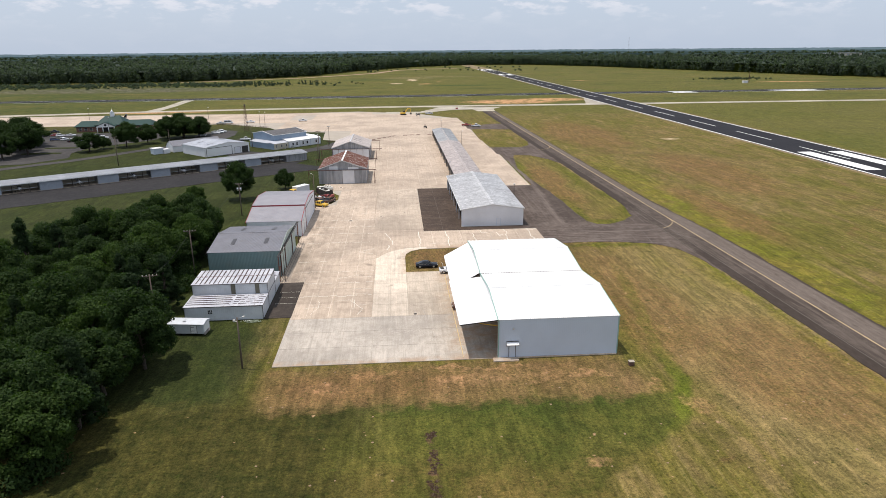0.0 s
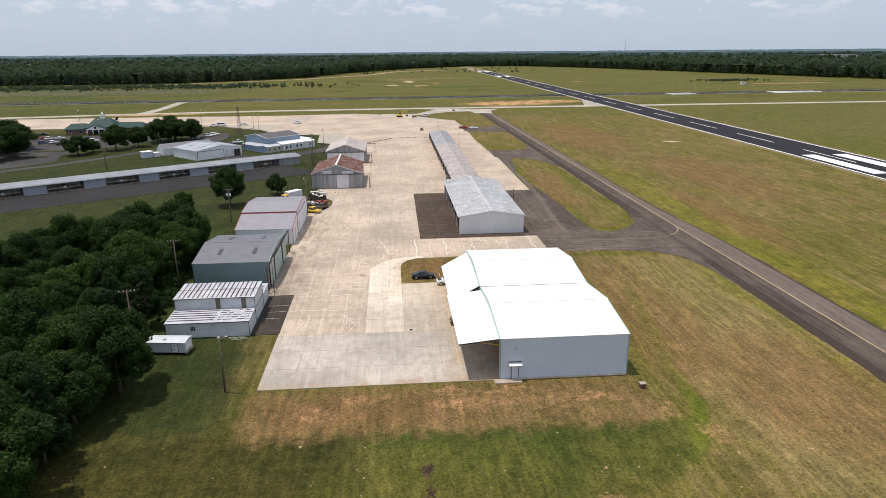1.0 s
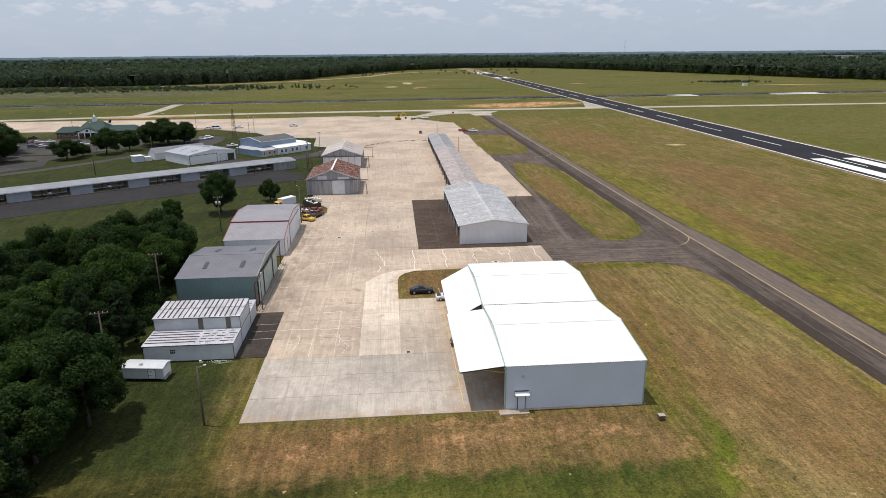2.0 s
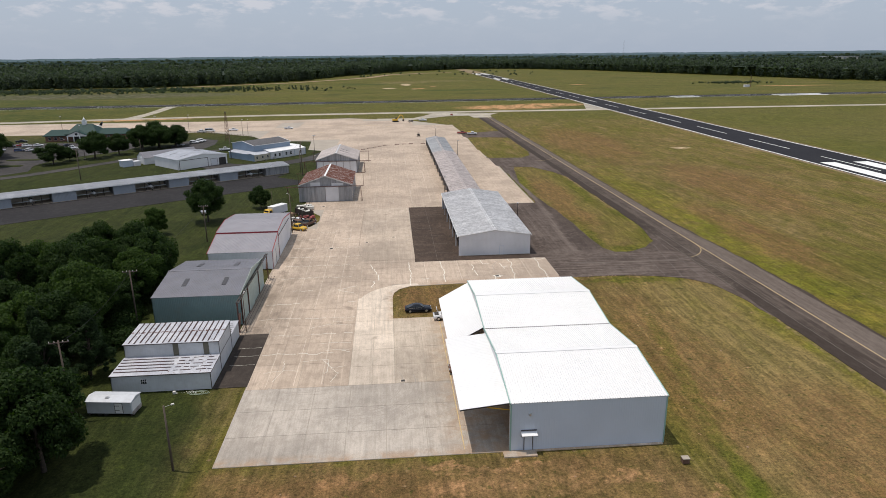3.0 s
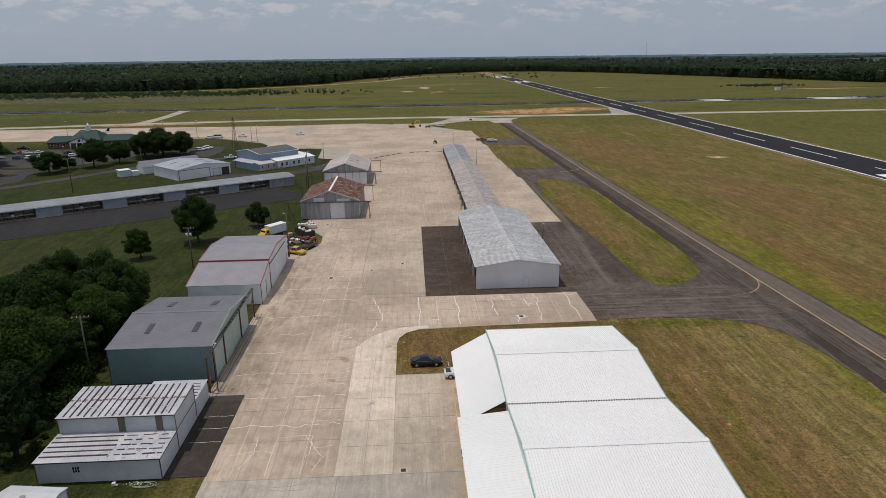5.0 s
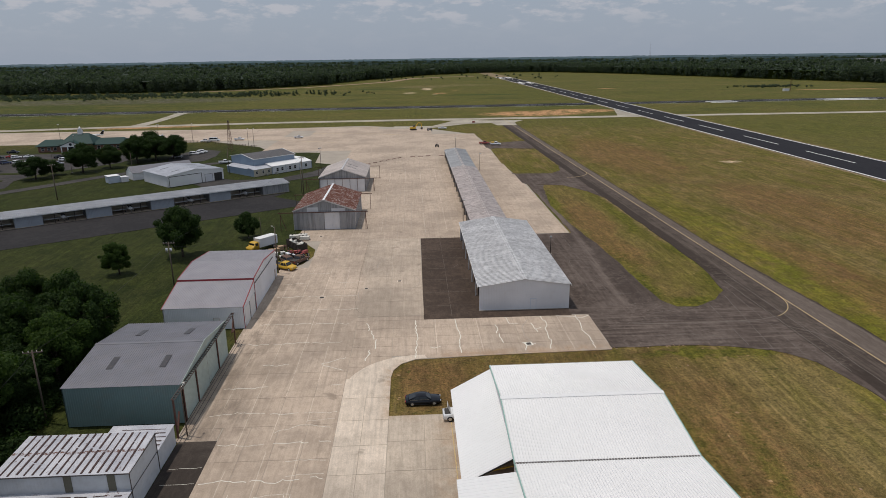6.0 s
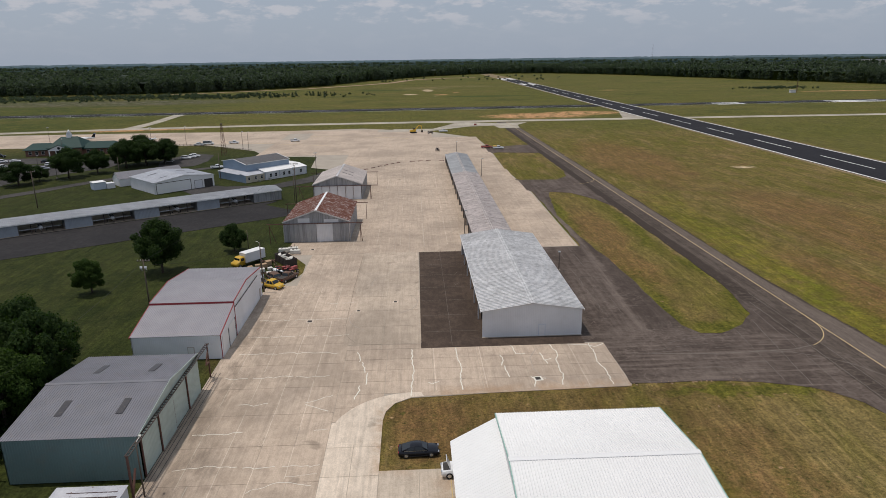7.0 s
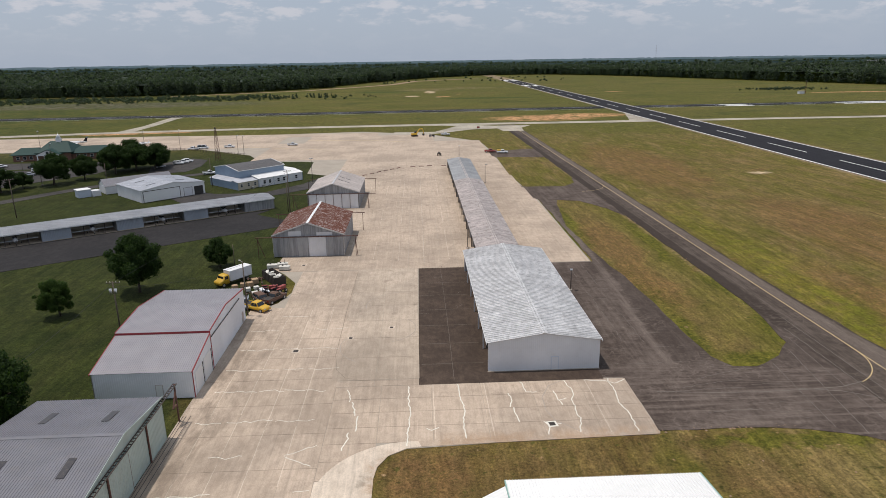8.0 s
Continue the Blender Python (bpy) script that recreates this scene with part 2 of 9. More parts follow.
    # worn brown turf
    worn = most(spot(3, 141, 8, 8), spot(42, 110, 10, 30), spot(55, 84, 14, 22), spot(-10, 83, 16, 5), spot(52, 225, 6, 40), spot(100, 360, 22, 70), spot(118, 240, 18, 50), spot(92, 180, 8, 40))
    c = n.mix(n.math("MULTIPLY", worn, n.step(fine, 0.25, 0.7, 0.2, 0.75)), c, (0.165, 0.098, 0.046))
    # bare orange soil
    soil = most(spot(7, 84, 6, 2.0), spot(16.5, 84, 6, 2.2), spot(23.5, 84.2, 4, 1.3), spot(4.2, 87.5, 5, 1.0), spot(14, 86.8, 8, 1.0), spot(-14.5, 82.8, 4, 1.5), spot(-8, 86.4, 3, 1), spot(33, 80.2, 2.0, 1.6), spot(37, 74, 2.5, 2.5), spot(19, 63, 2.0, 0.9))
    c = n.mix(n.math("MULTIPLY", soil, n.step(n.math("ADD", n.math("MULTIPLY", fine, 0.6), n.math("MULTIPLY", mid, 0.4)), 0.36, 0.68, 0.0, 0.62)), c, (0.40, 0.235, 0.130))
    sand = most(spot(100, 588, 44, 26), spot(140, 605, 36, 20), spot(520, 850, 60, 8), spot(39, 904, 9, 12), spot(61, 954, 5, 5), spot(266, 950, 14, 7), spot(-196, 527, 26, 7), spot(-165, 530, 20, 5))
    c = n.mix(n.math("MULTIPLY", sand, n.step(n.noise(0.12, 5, 0.7), 0.36, 0.55)), c, n.mix(fine, (0.38, 0.20, 0.10), (0.56, 0.36, 0.20)))
    # pale heaps and stony ground beyond the crossing runway, a grey marsh and a dark hollow west of it
    pale = most(spot(0.6, 920, 9, 14), spot(25, 1016, 8, 34), spot(31, 878, 4, 6), spot(139.9, 331.3, 5.0, 2.4))
    c = n.mix(n.math("MULTIPLY", pale, n.step(n.noise(0.12, 5, 0.7), 0.34, 0.5)), c, n.mix(fine, (0.36, 0.29, 0.20), (0.60, 0.50, 0.37)))
    stony = most(spot(92, 1125, 60, 30), spot(20, 1085, 50, 40))
    c = n.mix(n.math("MULTIPLY", stony, n.step(n.noise(0.10, 6, 0.75), 0.42, 0.62, 0.0, 0.6)), c, (0.24, 0.19, 0.12))
    hollow = most(spot(-40, 1037, 48, 24), spot(90, 858, 60, 16))
    c = n.mix(n.math("MULTIPLY", hollow, 0.75), c, n.mix(fine, (0.030, 0.055, 0.012), (0.050, 0.078, 0.018)))
    marsh = spot(-360, 835, 230, 55)
    c = n.mix(n.math("MULTIPLY", marsh, n.step(n.noise(1.0, 6, 0.75, at=n.vec("MULTIPLY", n.pos, (0.04, 0.10, 1))), 0.36, 0.62, 0.2, 0.95)), c, n.mix(n.step(n.noise(0.11, 5, 0.7), 0.4, 0.62), (0.050, 0.056, 0.030), (0.150, 0.140, 0.115)))
    # scattered bare flecks and weed tufts
    c = n.mix(n.math("MULTIPLY", n.step(n.noise(0.55, 3, 0.5), 0.70, 0.75), n.math("SUBTRACT", 1.0, lush_shade)), c, (0.30, 0.21, 0.12))
    c = n.mix(n.math("MULTIPLY", n.step(n.noise(0.9, 4, 0.6), 0.60, 0.70), 0.7), c, (0.045, 0.06, 0.012))
    # damp gully
    gully = n.math("MULTIPLY", n.step(n.math("ABSOLUTE", n.math("ADD", x, n.math("MULTIPLY", n.math("SUBTRACT", wob2, 0.5), 2.5))), 0.35, 0.9, 1.0, 0.0), n.step(y, 72, 69))
    c = n.mix(n.math("MULTIPLY", gully, n.step(fine, 0.45, 0.62)), c, (0.07, 0.045, 0.028))
    c = n.mix(n.step(n.math("ADD", n.math("MULTIPLY", n.math("ADD", tiny, n.noise(9.0, 4, 0.8)), 0.36), n.math("MULTIPLY", n.math("ADD", fine, streak), 0.14)), 0.40, 0.60), n.mix(1.0, c, (0.52, 0.52, 0.50), "MULTIPLY"), n.mix(1.0, c, (1.42, 1.40, 1.38), "MULTIPLY"))
    c = n.mix(n.step(clump, 0.36, 0.64), n.mix(1.0, c, (0.93, 0.90, 0.88), "MULTIPLY"), n.mix(1.0, c, (1.12, 1.07, 1.04), "MULTIPLY"))
    mott = n.noise(1.0, 5, 0.72, at=n.vec("MULTIPLY", n.pos, (0.42, 0.10, 1)))
    patch = n.noise(1.0, 4, 0.7, at=n.vec("MULTIPLY", n.pos, (1.1, 0.30, 1)))
    c = n.mix(n.step(mott, 0.40, 0.60), n.mix(1.0, c, (0.88, 0.89, 0.88), "MULTIPLY"), n.mix(1.0, c, (1.12, 1.10, 1.09), "MULTIPLY"))
    c = n.mix(n.step(patch, 0.40, 0.60), n.mix(1.0, c, (0.89, 0.90, 0.89), "MULTIPLY"), n.mix(1.0, c, (1.12, 1.11, 1.10), "MULTIPLY"))
    tuss, blade = n.noise(1.9, 3, 0.6), n.noise(3.1, 3, 0.6)
    c = n.mix(n.math("MULTIPLY", n.step(tuss, 0.55, 0.68), 0.55), c, n.mix(1.0, c, (0.42, 0.45, 0.42), "MULTIPLY"))
    c = n.mix(n.math("MULTIPLY", n.step(blade, 0.56, 0.70), 0.6), c, n.mix(1.0, c, (1.65, 1.55, 1.45), "MULTIPLY"))
    n.bump(n.math("ADD", tiny, n.math("MULTIPLY", fine, 1.5)), 0.7, 0.12)
    n.bsdf.inputs["Specular IOR Level"].default_value = 0.1
    return n.done(c, 0.95)


def most_of(n, *masks):
    m = masks[0]
    for o in masks[1:]:
        m = n.math("MAXIMUM", m, o)
    return m


def mat_concrete(name, base, vary=0.25, dark=0.45):
    n = Nodes(name)
    broad, mid, fine = n.noise(0.05, 6, 0.65), n.noise(0.35, 7, 0.72, warp=0.5), n.noise(6, 4, 0.7)
    streak = n.noise(1.0, 6, 0.65, at=n.vec("MULTIPLY", n.pos, (1.5, 0.05, 1)))
    cross = n.noise(1.0, 5, 0.6, at=n.vec("MULTIPLY", n.pos, (0.05, 1.1, 1)))
    spots = n.noise(0.22, 4, 0.6, warp=0.3)
    c = n.mix(n.step(broad, 0.36, 0.62), shade(base, 0.76), shade(base, 1.12))
    c = n.mix(n.math("MULTIPLY", n.step(mid, 0.48, 0.75), dark), c, shade(base, 0.48))
    c = n.mix(n.math("MULTIPLY", n.step(streak, 0.50, 0.70), 0.42), c, shade(base, 0.55))
    c = n.mix(n.math("MULTIPLY", n.step(streak, 0.46, 0.30), 0.35), c, shade(base, 1.25))
    c = n.mix(n.math("MULTIPLY", n.step(cross, 0.55, 0.75), 0.22), c, shade(base, 0.6))
    wear = n.noise(1.0, 5, 0.75, at=n.vec("MULTIPLY", n.pos, (0.9, 0.45, 1)))
    c = n.mix(n.step(wear, 0.40, 0.62), n.mix(1.0, c, (1.06, 1.06, 1.06), "MULTIPLY"), n.mix(1.0, c, (0.90, 0.89, 0.88), "MULTIPLY"))
    broom = n.noise(1.0, 4, 0.7, at=n.vec("MULTIPLY", n.pos, (3.4, 0.16, 1)))
    c = n.mix(n.step(broom, 0.38, 0.62), n.mix(1.0, c, (0.95, 0.95, 0.945), "MULTIPLY"), n.mix(1.0, c, (1.04, 1.04, 1.04), "MULTIPLY"))
    hair = n.math("MULTIPLY", n.crazed(0.22, 0.018), n.step(n.noise(0.07, 3, 0.6), 0.5, 0.6))
    c = n.mix(n.math("MULTIPLY", hair, 0.16), c, shade(base, 0.5))
    # oil and tyre grime in uneven blots
    c = n.mix(n.math("MULTIPLY", n.step(spots, 0.62, 0.74), 0.55), c, shade((base[0], base[1] * 0.96, base[2] * 0.9), 0.32))
    # old dirt and oil before the west hangars, rusty silt where turf drains over the edge
    x, y, _ = n.xyz()
    west = n.math("MULTIPLY", n.step(x, -15.5, -25), n.math("MULTIPLY", n.step(y, 205, 180), n.step(y, 108, 130)))
    c = n.mix(n.math("MULTIPLY", west, n.step(n.noise(1.0, 7, 0.74, at=n.vec("MULTIPLY", n.pos, (0.34, 0.12, 1)), warp=0.3), 0.42, 0.64, 0.0, 0.7)), c, (0.175, 0.136, 0.10))
    silt = most_of(n, n.math("MULTIPLY", n.step(y, 153.0, 150.6), n.step(x, 2, 8)), n.math("MULTIPLY", n.math("MULTIPLY", n.step(x, -3.6, -2.1), n.step(y, 150, 146)), n.step(y, 130, 134)), n.math("MULTIPLY", n.step(y, 92.2, 90.4), n.step(x, 12.5, 11)))
    c = n.mix(n.math("MULTIPLY", silt, n.step(mid, 0.38, 0.62, 0.0, 0.6)), c, (0.40, 0.25, 0.14))
    c = n.mix(n.math("MULTIPLY", n.random(), vary), c, shade((base[0], base[1] * 0.97, base[2] * 0.92), 0.68))
    c = n.mix(n.step(fine, 0.25, 0.8), n.mix(1.0, c, (0.87, 0.87, 0.87), "MULTIPLY"), n.mix(1.0, c, (1.1, 1.1, 1.1), "MULTIPLY"))
    n.bump(fine, 0.12)
    return n.done(c, 0.88)


def mat_asphalt(name, base, worn, amount=0.6, streaks=""):
    n = Nodes(name)
    x, y, _ = n.xyz()
    broad, mid, fine = n.noise(0.06, 6, 0.6), n.noise(0.45, 7, 0.72, warp=0.6), n.noise(9, 4, 0.75)
    c = n.mix(n.math("MULTIPLY", n.step(n.math("ADD", n.math("MULTIPLY", broad, 0.5), n.math("MULTIPLY", mid, 0.5)), 0.42, 0.60), amount), base, worn)
    along = n.noise(1.0, 6, 0.66, at=n.vec("MULTIPLY", n.pos, (0.9, 0.03, 1)), warp=0.4)
    if streaks == "long":
        c = n.mix(n.math("MULTIPLY", n.step(along, 0.46, 0.66), 0.5), c, worn)
    if streaks == "stub":
        # swept across near the turn, along the hangar elsewhere
        over = n.noise(1.0, 6, 0.68, at=n.vec("MULTIPLY", n.pos, (0.045, 0.8, 1)), warp=0.5)
        turn = n.math("MULTIPLY", n.step(y, 174, 164), n.step(y, 140, 150))
        s = n.math("ADD", n.math("MULTIPLY", over, turn), n.math("MULTIPLY", along, n.math("SUBTRACT", 1.0, turn)))
        c = n.mix(n.math("MULTIPLY", n.step(s, 0.44, 0.66), n.math("ADD", 0.3, n.math("MULTIPLY", turn, 0.35))), c, shade(worn, 1.12))
        c = n.mix(n.math("MULTIPLY", n.step(s, 0.46, 0.32), 0.35), c, shade(base, 0.8))
        crust = n.noise(0.3, 8, 0.8, warp=0.2)
        c = n.mix(n.step(crust, 0.52, 0.68, 0.0, 0.22), c, shade(worn, 1.02))
        c = n.mix(n.step(crust, 0.48, 0.36, 0.0, 0.35), c, shade(base, 0.8))
        # a dusty wheel lane swings out past the turf island, with cleaner black ground beside it
        swing = n.math("SUBTRACT", x, n.math("ADD", 44.6, n.math("ADD", n.step(y, 225, 172, 0.0, -2.6), n.math("MULTIPLY", n.math("SUBTRACT", mid, 0.5), 1.6))))
        reach = n.math("MULTIPLY", n.step(y, 165, 172), n.step(y, 285, 240))
        c = n.mix(n.math("MULTIPLY", reach, n.math("MULTIPLY", n.step(swing, 0.9, 1.8), 0.55)), c, shade(base, 0.82))
        c = n.mix(n.math("MULTIPLY", reach, n.math("MULTIPLY", n.step(n.math("ABSOLUTE", swing), 1.3, 0.1), n.step(along, 0.34, 0.56, 0.2, 0.6))), c, shade(worn, 1.0))
    if streaks == "taxi":
        # patched lengthwise: black edges, a half-worn lane, a pale lane past the yellow line
        side = n.math("SUBTRACT", x, n.math("SUBTRACT", 74.26, n.math("MULTIPLY", y, 0.008)))
        side = n.math("ADD", side, n.math("MULTIPLY", n.math("SUBTRACT", mid, 0.5), 0.5))
        rim = n.step(y, 150, 200, 5.4, 2.9)
        pale = n.math("MULTIPLY", n.step(side, -0.1, 0.2), n.step(n.math("SUBTRACT", side, rim), 0.2, -0.5))
        half = n.math("MULTIPLY", n.step(side, -4.4, -4.1), n.step(side, 0.1, -0.1))
        c = n.mix(n.math("MULTIPLY", half, n.step(along, 0.42, 0.64, 0.0, 0.55)), c, shade(worn, 0.9))
        c = n.mix(n.math("MULTIPLY", pale, n.step(along, 0.36, 0.64, 0.55, 0.95)), c, shade(worn, 0.98))
        fleck = n.noise(1.0, 6, 0.75, at=n.vec("MULTIPLY", n.pos, (2.0, 0.16, 1)), warp=0.8)
        c = n.mix(n.math("MULTIPLY", n.step(fleck, 0.54, 0.68), 0.5), c, shade(worn, 1.1))
        c = n.mix(n.math("MULTIPLY", n.step(fleck, 0.46, 0.34), 0.5), c, shade(base, 0.7))
        c = n.mix(n.math("MULTIPLY", n.step(side, -3.9, -4.6), n.math("SUBTRACT", 0.8, n.math("MULTIPLY", n.math("MULTIPLY", n.step(y, 136, 146), n.step(y, 186, 176)), 0.7))), c, shade(base, 0.85))
        c = n.mix(n.math("MULTIPLY", n.step(n.math("SUBTRACT", side, rim), -0.3, 0.2), 0.75), c, shade(base, 0.95))
    if streaks in ("stub", "taxi"):
        # crazing round the turn and over the old stub, in patches
        net = n.crazed(0.75, 0.06, n.vec("MULTIPLY", n.pos, (0.6, 1.3, 1)))
        where = n.math("MULTIPLY", n.step(n.noise(0.11, 4, 0.6), 0.44, 0.58), n.math("MULTIPLY", n.step(y, 205, 180), n.step(y, 120, 140)))
        c = n.mix(n.math("MULTIPLY", net, n.math("MULTIPLY", where, 0.32)), c, shade(worn, 1.3))
    c = n.mix(n.step(fine, 0.25, 0.8), n.mix(1.0, c, (0.74, 0.74, 0.74), "MULTIPLY"), n.mix(1.0, c, (1.22, 1.22, 1.22), "MULTIPLY"))
    grit = n.noise(1.0, 5, 0.75, at=n.vec("MULTIPLY", n.pos, (1.6, 0.5, 1)))
    c = n.mix(n.step(grit, 0.40, 0.62), n.mix(1.0, c, (0.90, 0.90, 0.90), "MULTIPLY"), n.mix(1.0, c, (1.1, 1.1, 1.1), "MULTIPLY"))
    n.bump(fine, 0.25)
    n.bsdf.inputs["Specular IOR Level"].default_value = 0.15
    return n.done(c, 0.92)


def mat_leaf(name, a, b, back=0.35):
    n = Nodes(name)
    r = n.island()
    c = n.mix(r, a, b)
    c = n.mix(n.math("MULTIPLY", n.random(), 0.35), c, shade(a, 0.75))
    t = n.t.nodes.new("ShaderNodeBsdfTranslucent")
    n.put(t.inputs["Color"], n.mix(1.0, c, (1.4, 1.6, 0.7), "MULTIPLY"))
    m = n.t.nodes.new("ShaderNodeMixShader")
    m.inputs[0].default_value = back
    n.t.links.new(n.bsdf.outputs[0], m.inputs[1])
    n.t.links.new(t.outputs[0], m.inputs[2])
    n.t.links.new(m.outputs[0], n.t.nodes["Material Output"].inputs["Surface"])
    n.bsdf.inputs["Specular IOR Level"].default_value = 0.2
    return n.done(c, 0.75)


def mat_rust_roof(name, base, rust, lo, hi, run=(0.9, 0.35, 0.5)):
    """Sheet metal whose paint has worn away to rust in uneven streaks."""
    n = Nodes(name)
    s = n.noise(1.0, 6, 0.7, at=n.vec("MULTIPLY", n.pos, run), warp=0.6)
    f = n.noise(3.0, 5, 0.7)
    c = n.mix(n.step(n.noise(0.2, 4), 0.3, 0.7), shade(base, 0.85), shade(base, 1.08))
    m = n.step(n.math("ADD", n.math("MULTIPLY", s, 0.7), n.math("MULTIPLY", f, 0.3)), lo, hi)
    c = n.mix(m, c, n.mix(f, shade(rust, 0.5), shade(rust, 1.4)))
    return n.done(c, n.step(m, 0, 1, 0.5, 0.9), 0.0)


def mat_shed_roof(name, lap, wide, east=None):
    """Chalky white sheet, rusted through along the lap of the sheets and, on the low roof, over its eastern half."""
    n = Nodes(name)
    x, y, _ = n.xyz()
    f, s = n.noise(3.6, 6, 0.75), n.noise(1.0, 6, 0.75, at=n.vec("MULTIPLY", n.pos, (1.9, 0.9, 1)))
    c = n.mix(n.step(n.noise(0.5, 5, 0.65), 0.3, 0.7), (0.38, 0.39, 0.425), (0.53, 0.535, 0.56))
    c = n.mix(n.math("MULTIPLY", n.step(f, 0.5, 0.75), 0.35), c, (0.24, 0.23, 0.23))
    near = n.step(n.math("ABSOLUTE", n.math("SUBTRACT", y, lap)), wide, 0.1)
    if east is not None:
        near = n.math("MULTIPLY", n.step(x, east - 0.1, east + 0.1), 0.2)
    k = n.math("ADD", n.math("MULTIPLY", f, 0.5), n.math("ADD", n.math("MULTIPLY", s, 0.5), n.math("MULTIPLY", near, 0.10)))
    c = n.mix(n.step(k, 0.565, 0.63), c, n.mix(f, (0.055, 0.025, 0.02), (0.16, 0.065, 0.04)))
    n.bump(f, 0.08)
    return n.done(c, 0.65)


def mat_galv(name, base, stain=0.5, rough=0.42, metal=0.65, grain=(0.10, 2.4, 0.3), blots=0.0):
    n = Nodes(name)
    x = n.noise(1.0, 6, 0.7, at=n.vec("MULTIPLY", n.pos, grain))
    f, b = n.noise(2.5, 5, 0.7), n.noise(0.18, 5, 0.6)
    c = n.mix(n.step(b, 0.3, 0.7), shade(base, 0.85), shade(base, 1.1))
    c = n.mix(n.math("MULTIPLY", n.step(x, 0.42, 0.62), stain), c, shade(base, 0.45))
    c = n.mix(n.math("MULTIPLY", n.step(f, 0.55, 0.8), 0.4), c, (0.30, 0.26, 0.22))
    c = n.mix(n.math("MULTIPLY", n.random(), 0.3), c, shade(base, 0.55))
    if blots:
        # chalky white patches and grey mould in uneven blots
        k = n.noise(1.0, 7, 0.74, at=n.vec("MULTIPLY", n.pos, (0.7, 1.1, 0.6)), warp=0.3)
        c = n.mix(n.math("MULTIPLY", n.step(k, 0.50, 0.62), blots), c, shade((base[0], base[1] * 0.97, base[2] * 0.96), 0.42))
        c = n.mix(n.math("MULTIPLY", n.step(k, 0.46, 0.36), blots), c, shade(base, 1.22))
    n.bump(f, 0.05)
    return n.done(c, n.step(f, 0.2, 0.8, rough - 0.08, rough + 0.15), metal)


M = {}
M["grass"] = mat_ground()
M["concrete"] = mat_concrete("old concrete", (0.50, 0.402, 0.312))
M["concrete_new"] = mat_concrete("grey concrete", (0.455, 0.405, 0.345), 0.12, 0.35)
M["concrete_mid"] = mat_concrete("tan concrete", (0.515, 0.435, 0.345), 0.12, 0.3)
M["concrete_light"] = mat_concrete("pale concrete", (0.64, 0.545, 0.44), 0.2, 0.25)
M["concrete_patch"] = mat_concrete("patched concrete", (0.475, 0.39, 0.305), 0.3, 0.3)
M["tyre"] = surface("tyre rubber film", (0.34, 0.30, 0.255), 0.9, amount=0.5, dirt=(0.5, 0.43, 0.36), small=0.6)
M["seam"] = surface("grimy seam", (0.235, 0.185, 0.14), 0.9, amount=0.4)
M["joint"] = surface("joint sealant", (0.37, 0.325, 0.265), 0.9, amount=0.4)
M["taxi"] = mat_asphalt("worn asphalt", (0.070, 0.053, 0.044), (0.176, 0.142, 0.120), 0.55, "stub")
M["taxiway"] = mat_asphalt("taxiway asphalt", (0.054, 0.041, 0.033), (0.165, 0.134, 0.112), 0.35, "taxi")
M["pad"] = mat_asphalt("pad asphalt", (0.062, 0.045, 0.035), (0.122, 0.089, 0.068), 0.55)
M["runway"] = mat_asphalt("fresh asphalt", (0.018, 0.018, 0.022), (0.030, 0.030, 0.034), 0.5, "long")
M["lane"] = mat_asphalt("dark lane asphalt", (0.027, 0.026, 0.027), (0.050, 0.047, 0.047), 0.5)
M["strip"] = mat_asphalt("patched strip asphalt", (0.048, 0.039, 0.033), (0.092, 0.076, 0.064), 0.6)
M["lot"] = mat_asphalt("car park asphalt", (0.050, 0.047, 0.046), (0.105, 0.097, 0.090), 0.5)
M["road"] = mat_concrete("pale road", (0.40, 0.36, 0.29), 0.0)
M["white_mark"] = surface("white marking", (0.80, 0.80, 0.77), 0.7, amount=0.15, dirt=(0.3, 0.3, 0.28))
M["yellow_mark"] = surface("yellow marking", (0.60, 0.45, 0.22), 0.8, amount=0.6, dirt=(0.2, 0.17, 0.13), small=0.8)
M["seal"] = surface("pale crack filler", (0.72, 0.69, 0.60), 0.8, amount=0.2)
M["white_roof"] = surface("white roof paint", (0.81, 0.81, 0.80), 0.45, amount=0.04, big=0.02, small=1.0)
M["white_wall"] = surface("white siding", (0.70, 0.705, 0.725), 0.5, amount=0.12, small=1.2)
M["clean_wall"] = surface("clean white siding", (0.80, 0.81, 0.835), 0.5, amount=0.1, small=1.2)
M["grey_wall"] = surface("pale blue grey siding", (0.55, 0.61, 0.69), 0.5, amount=0.02, big=0.05, small=0.8)
M["green_trim"] = surface("sea green trim", (0.26, 0.43, 0.38), 0.45, amount=0.1)
M["red_trim"] = surface("dark red trim", (0.30, 0.03, 0.04), 0.45, amount=0.1)
M["teal_wall"] = surface("faded teal siding", (0.17, 0.25, 0.25), 0.5, amount=0.2, small=1.0)
M["teal_door"] = surface("pale teal door", (0.42, 0.50, 0.46), 0.5, amount=0.2, small=1.0)
M["lilac_roof"] = surface("grey painted roof", (0.29, 0.28, 0.30), 0.5, amount=0.12, big=0.4, small=0.8)
M["slate_roof"] = surface("slate grey painted roof", (0.17, 0.17, 0.19), 0.5, amount=0.15, big=0.3, small=0.8)
M["galv"] = mat_galv("weathered galvanised roof", (0.74, 0.73, 0.72), 0.45, 0.40, 0.35, (1.5, 1.1, 1.0), blots=0.42)
M["dark_roof"] = surface("dark grey sheet roof", (0.10, 0.098, 0.10), 0.6, amount=0.3, dirt=(0.2, 0.17, 0.15), small=0.6)
M["galv_row"] = mat_galv("grey galvanised roof", (0.30, 0.315, 0.34), 0.5, 0.5, 0.2)
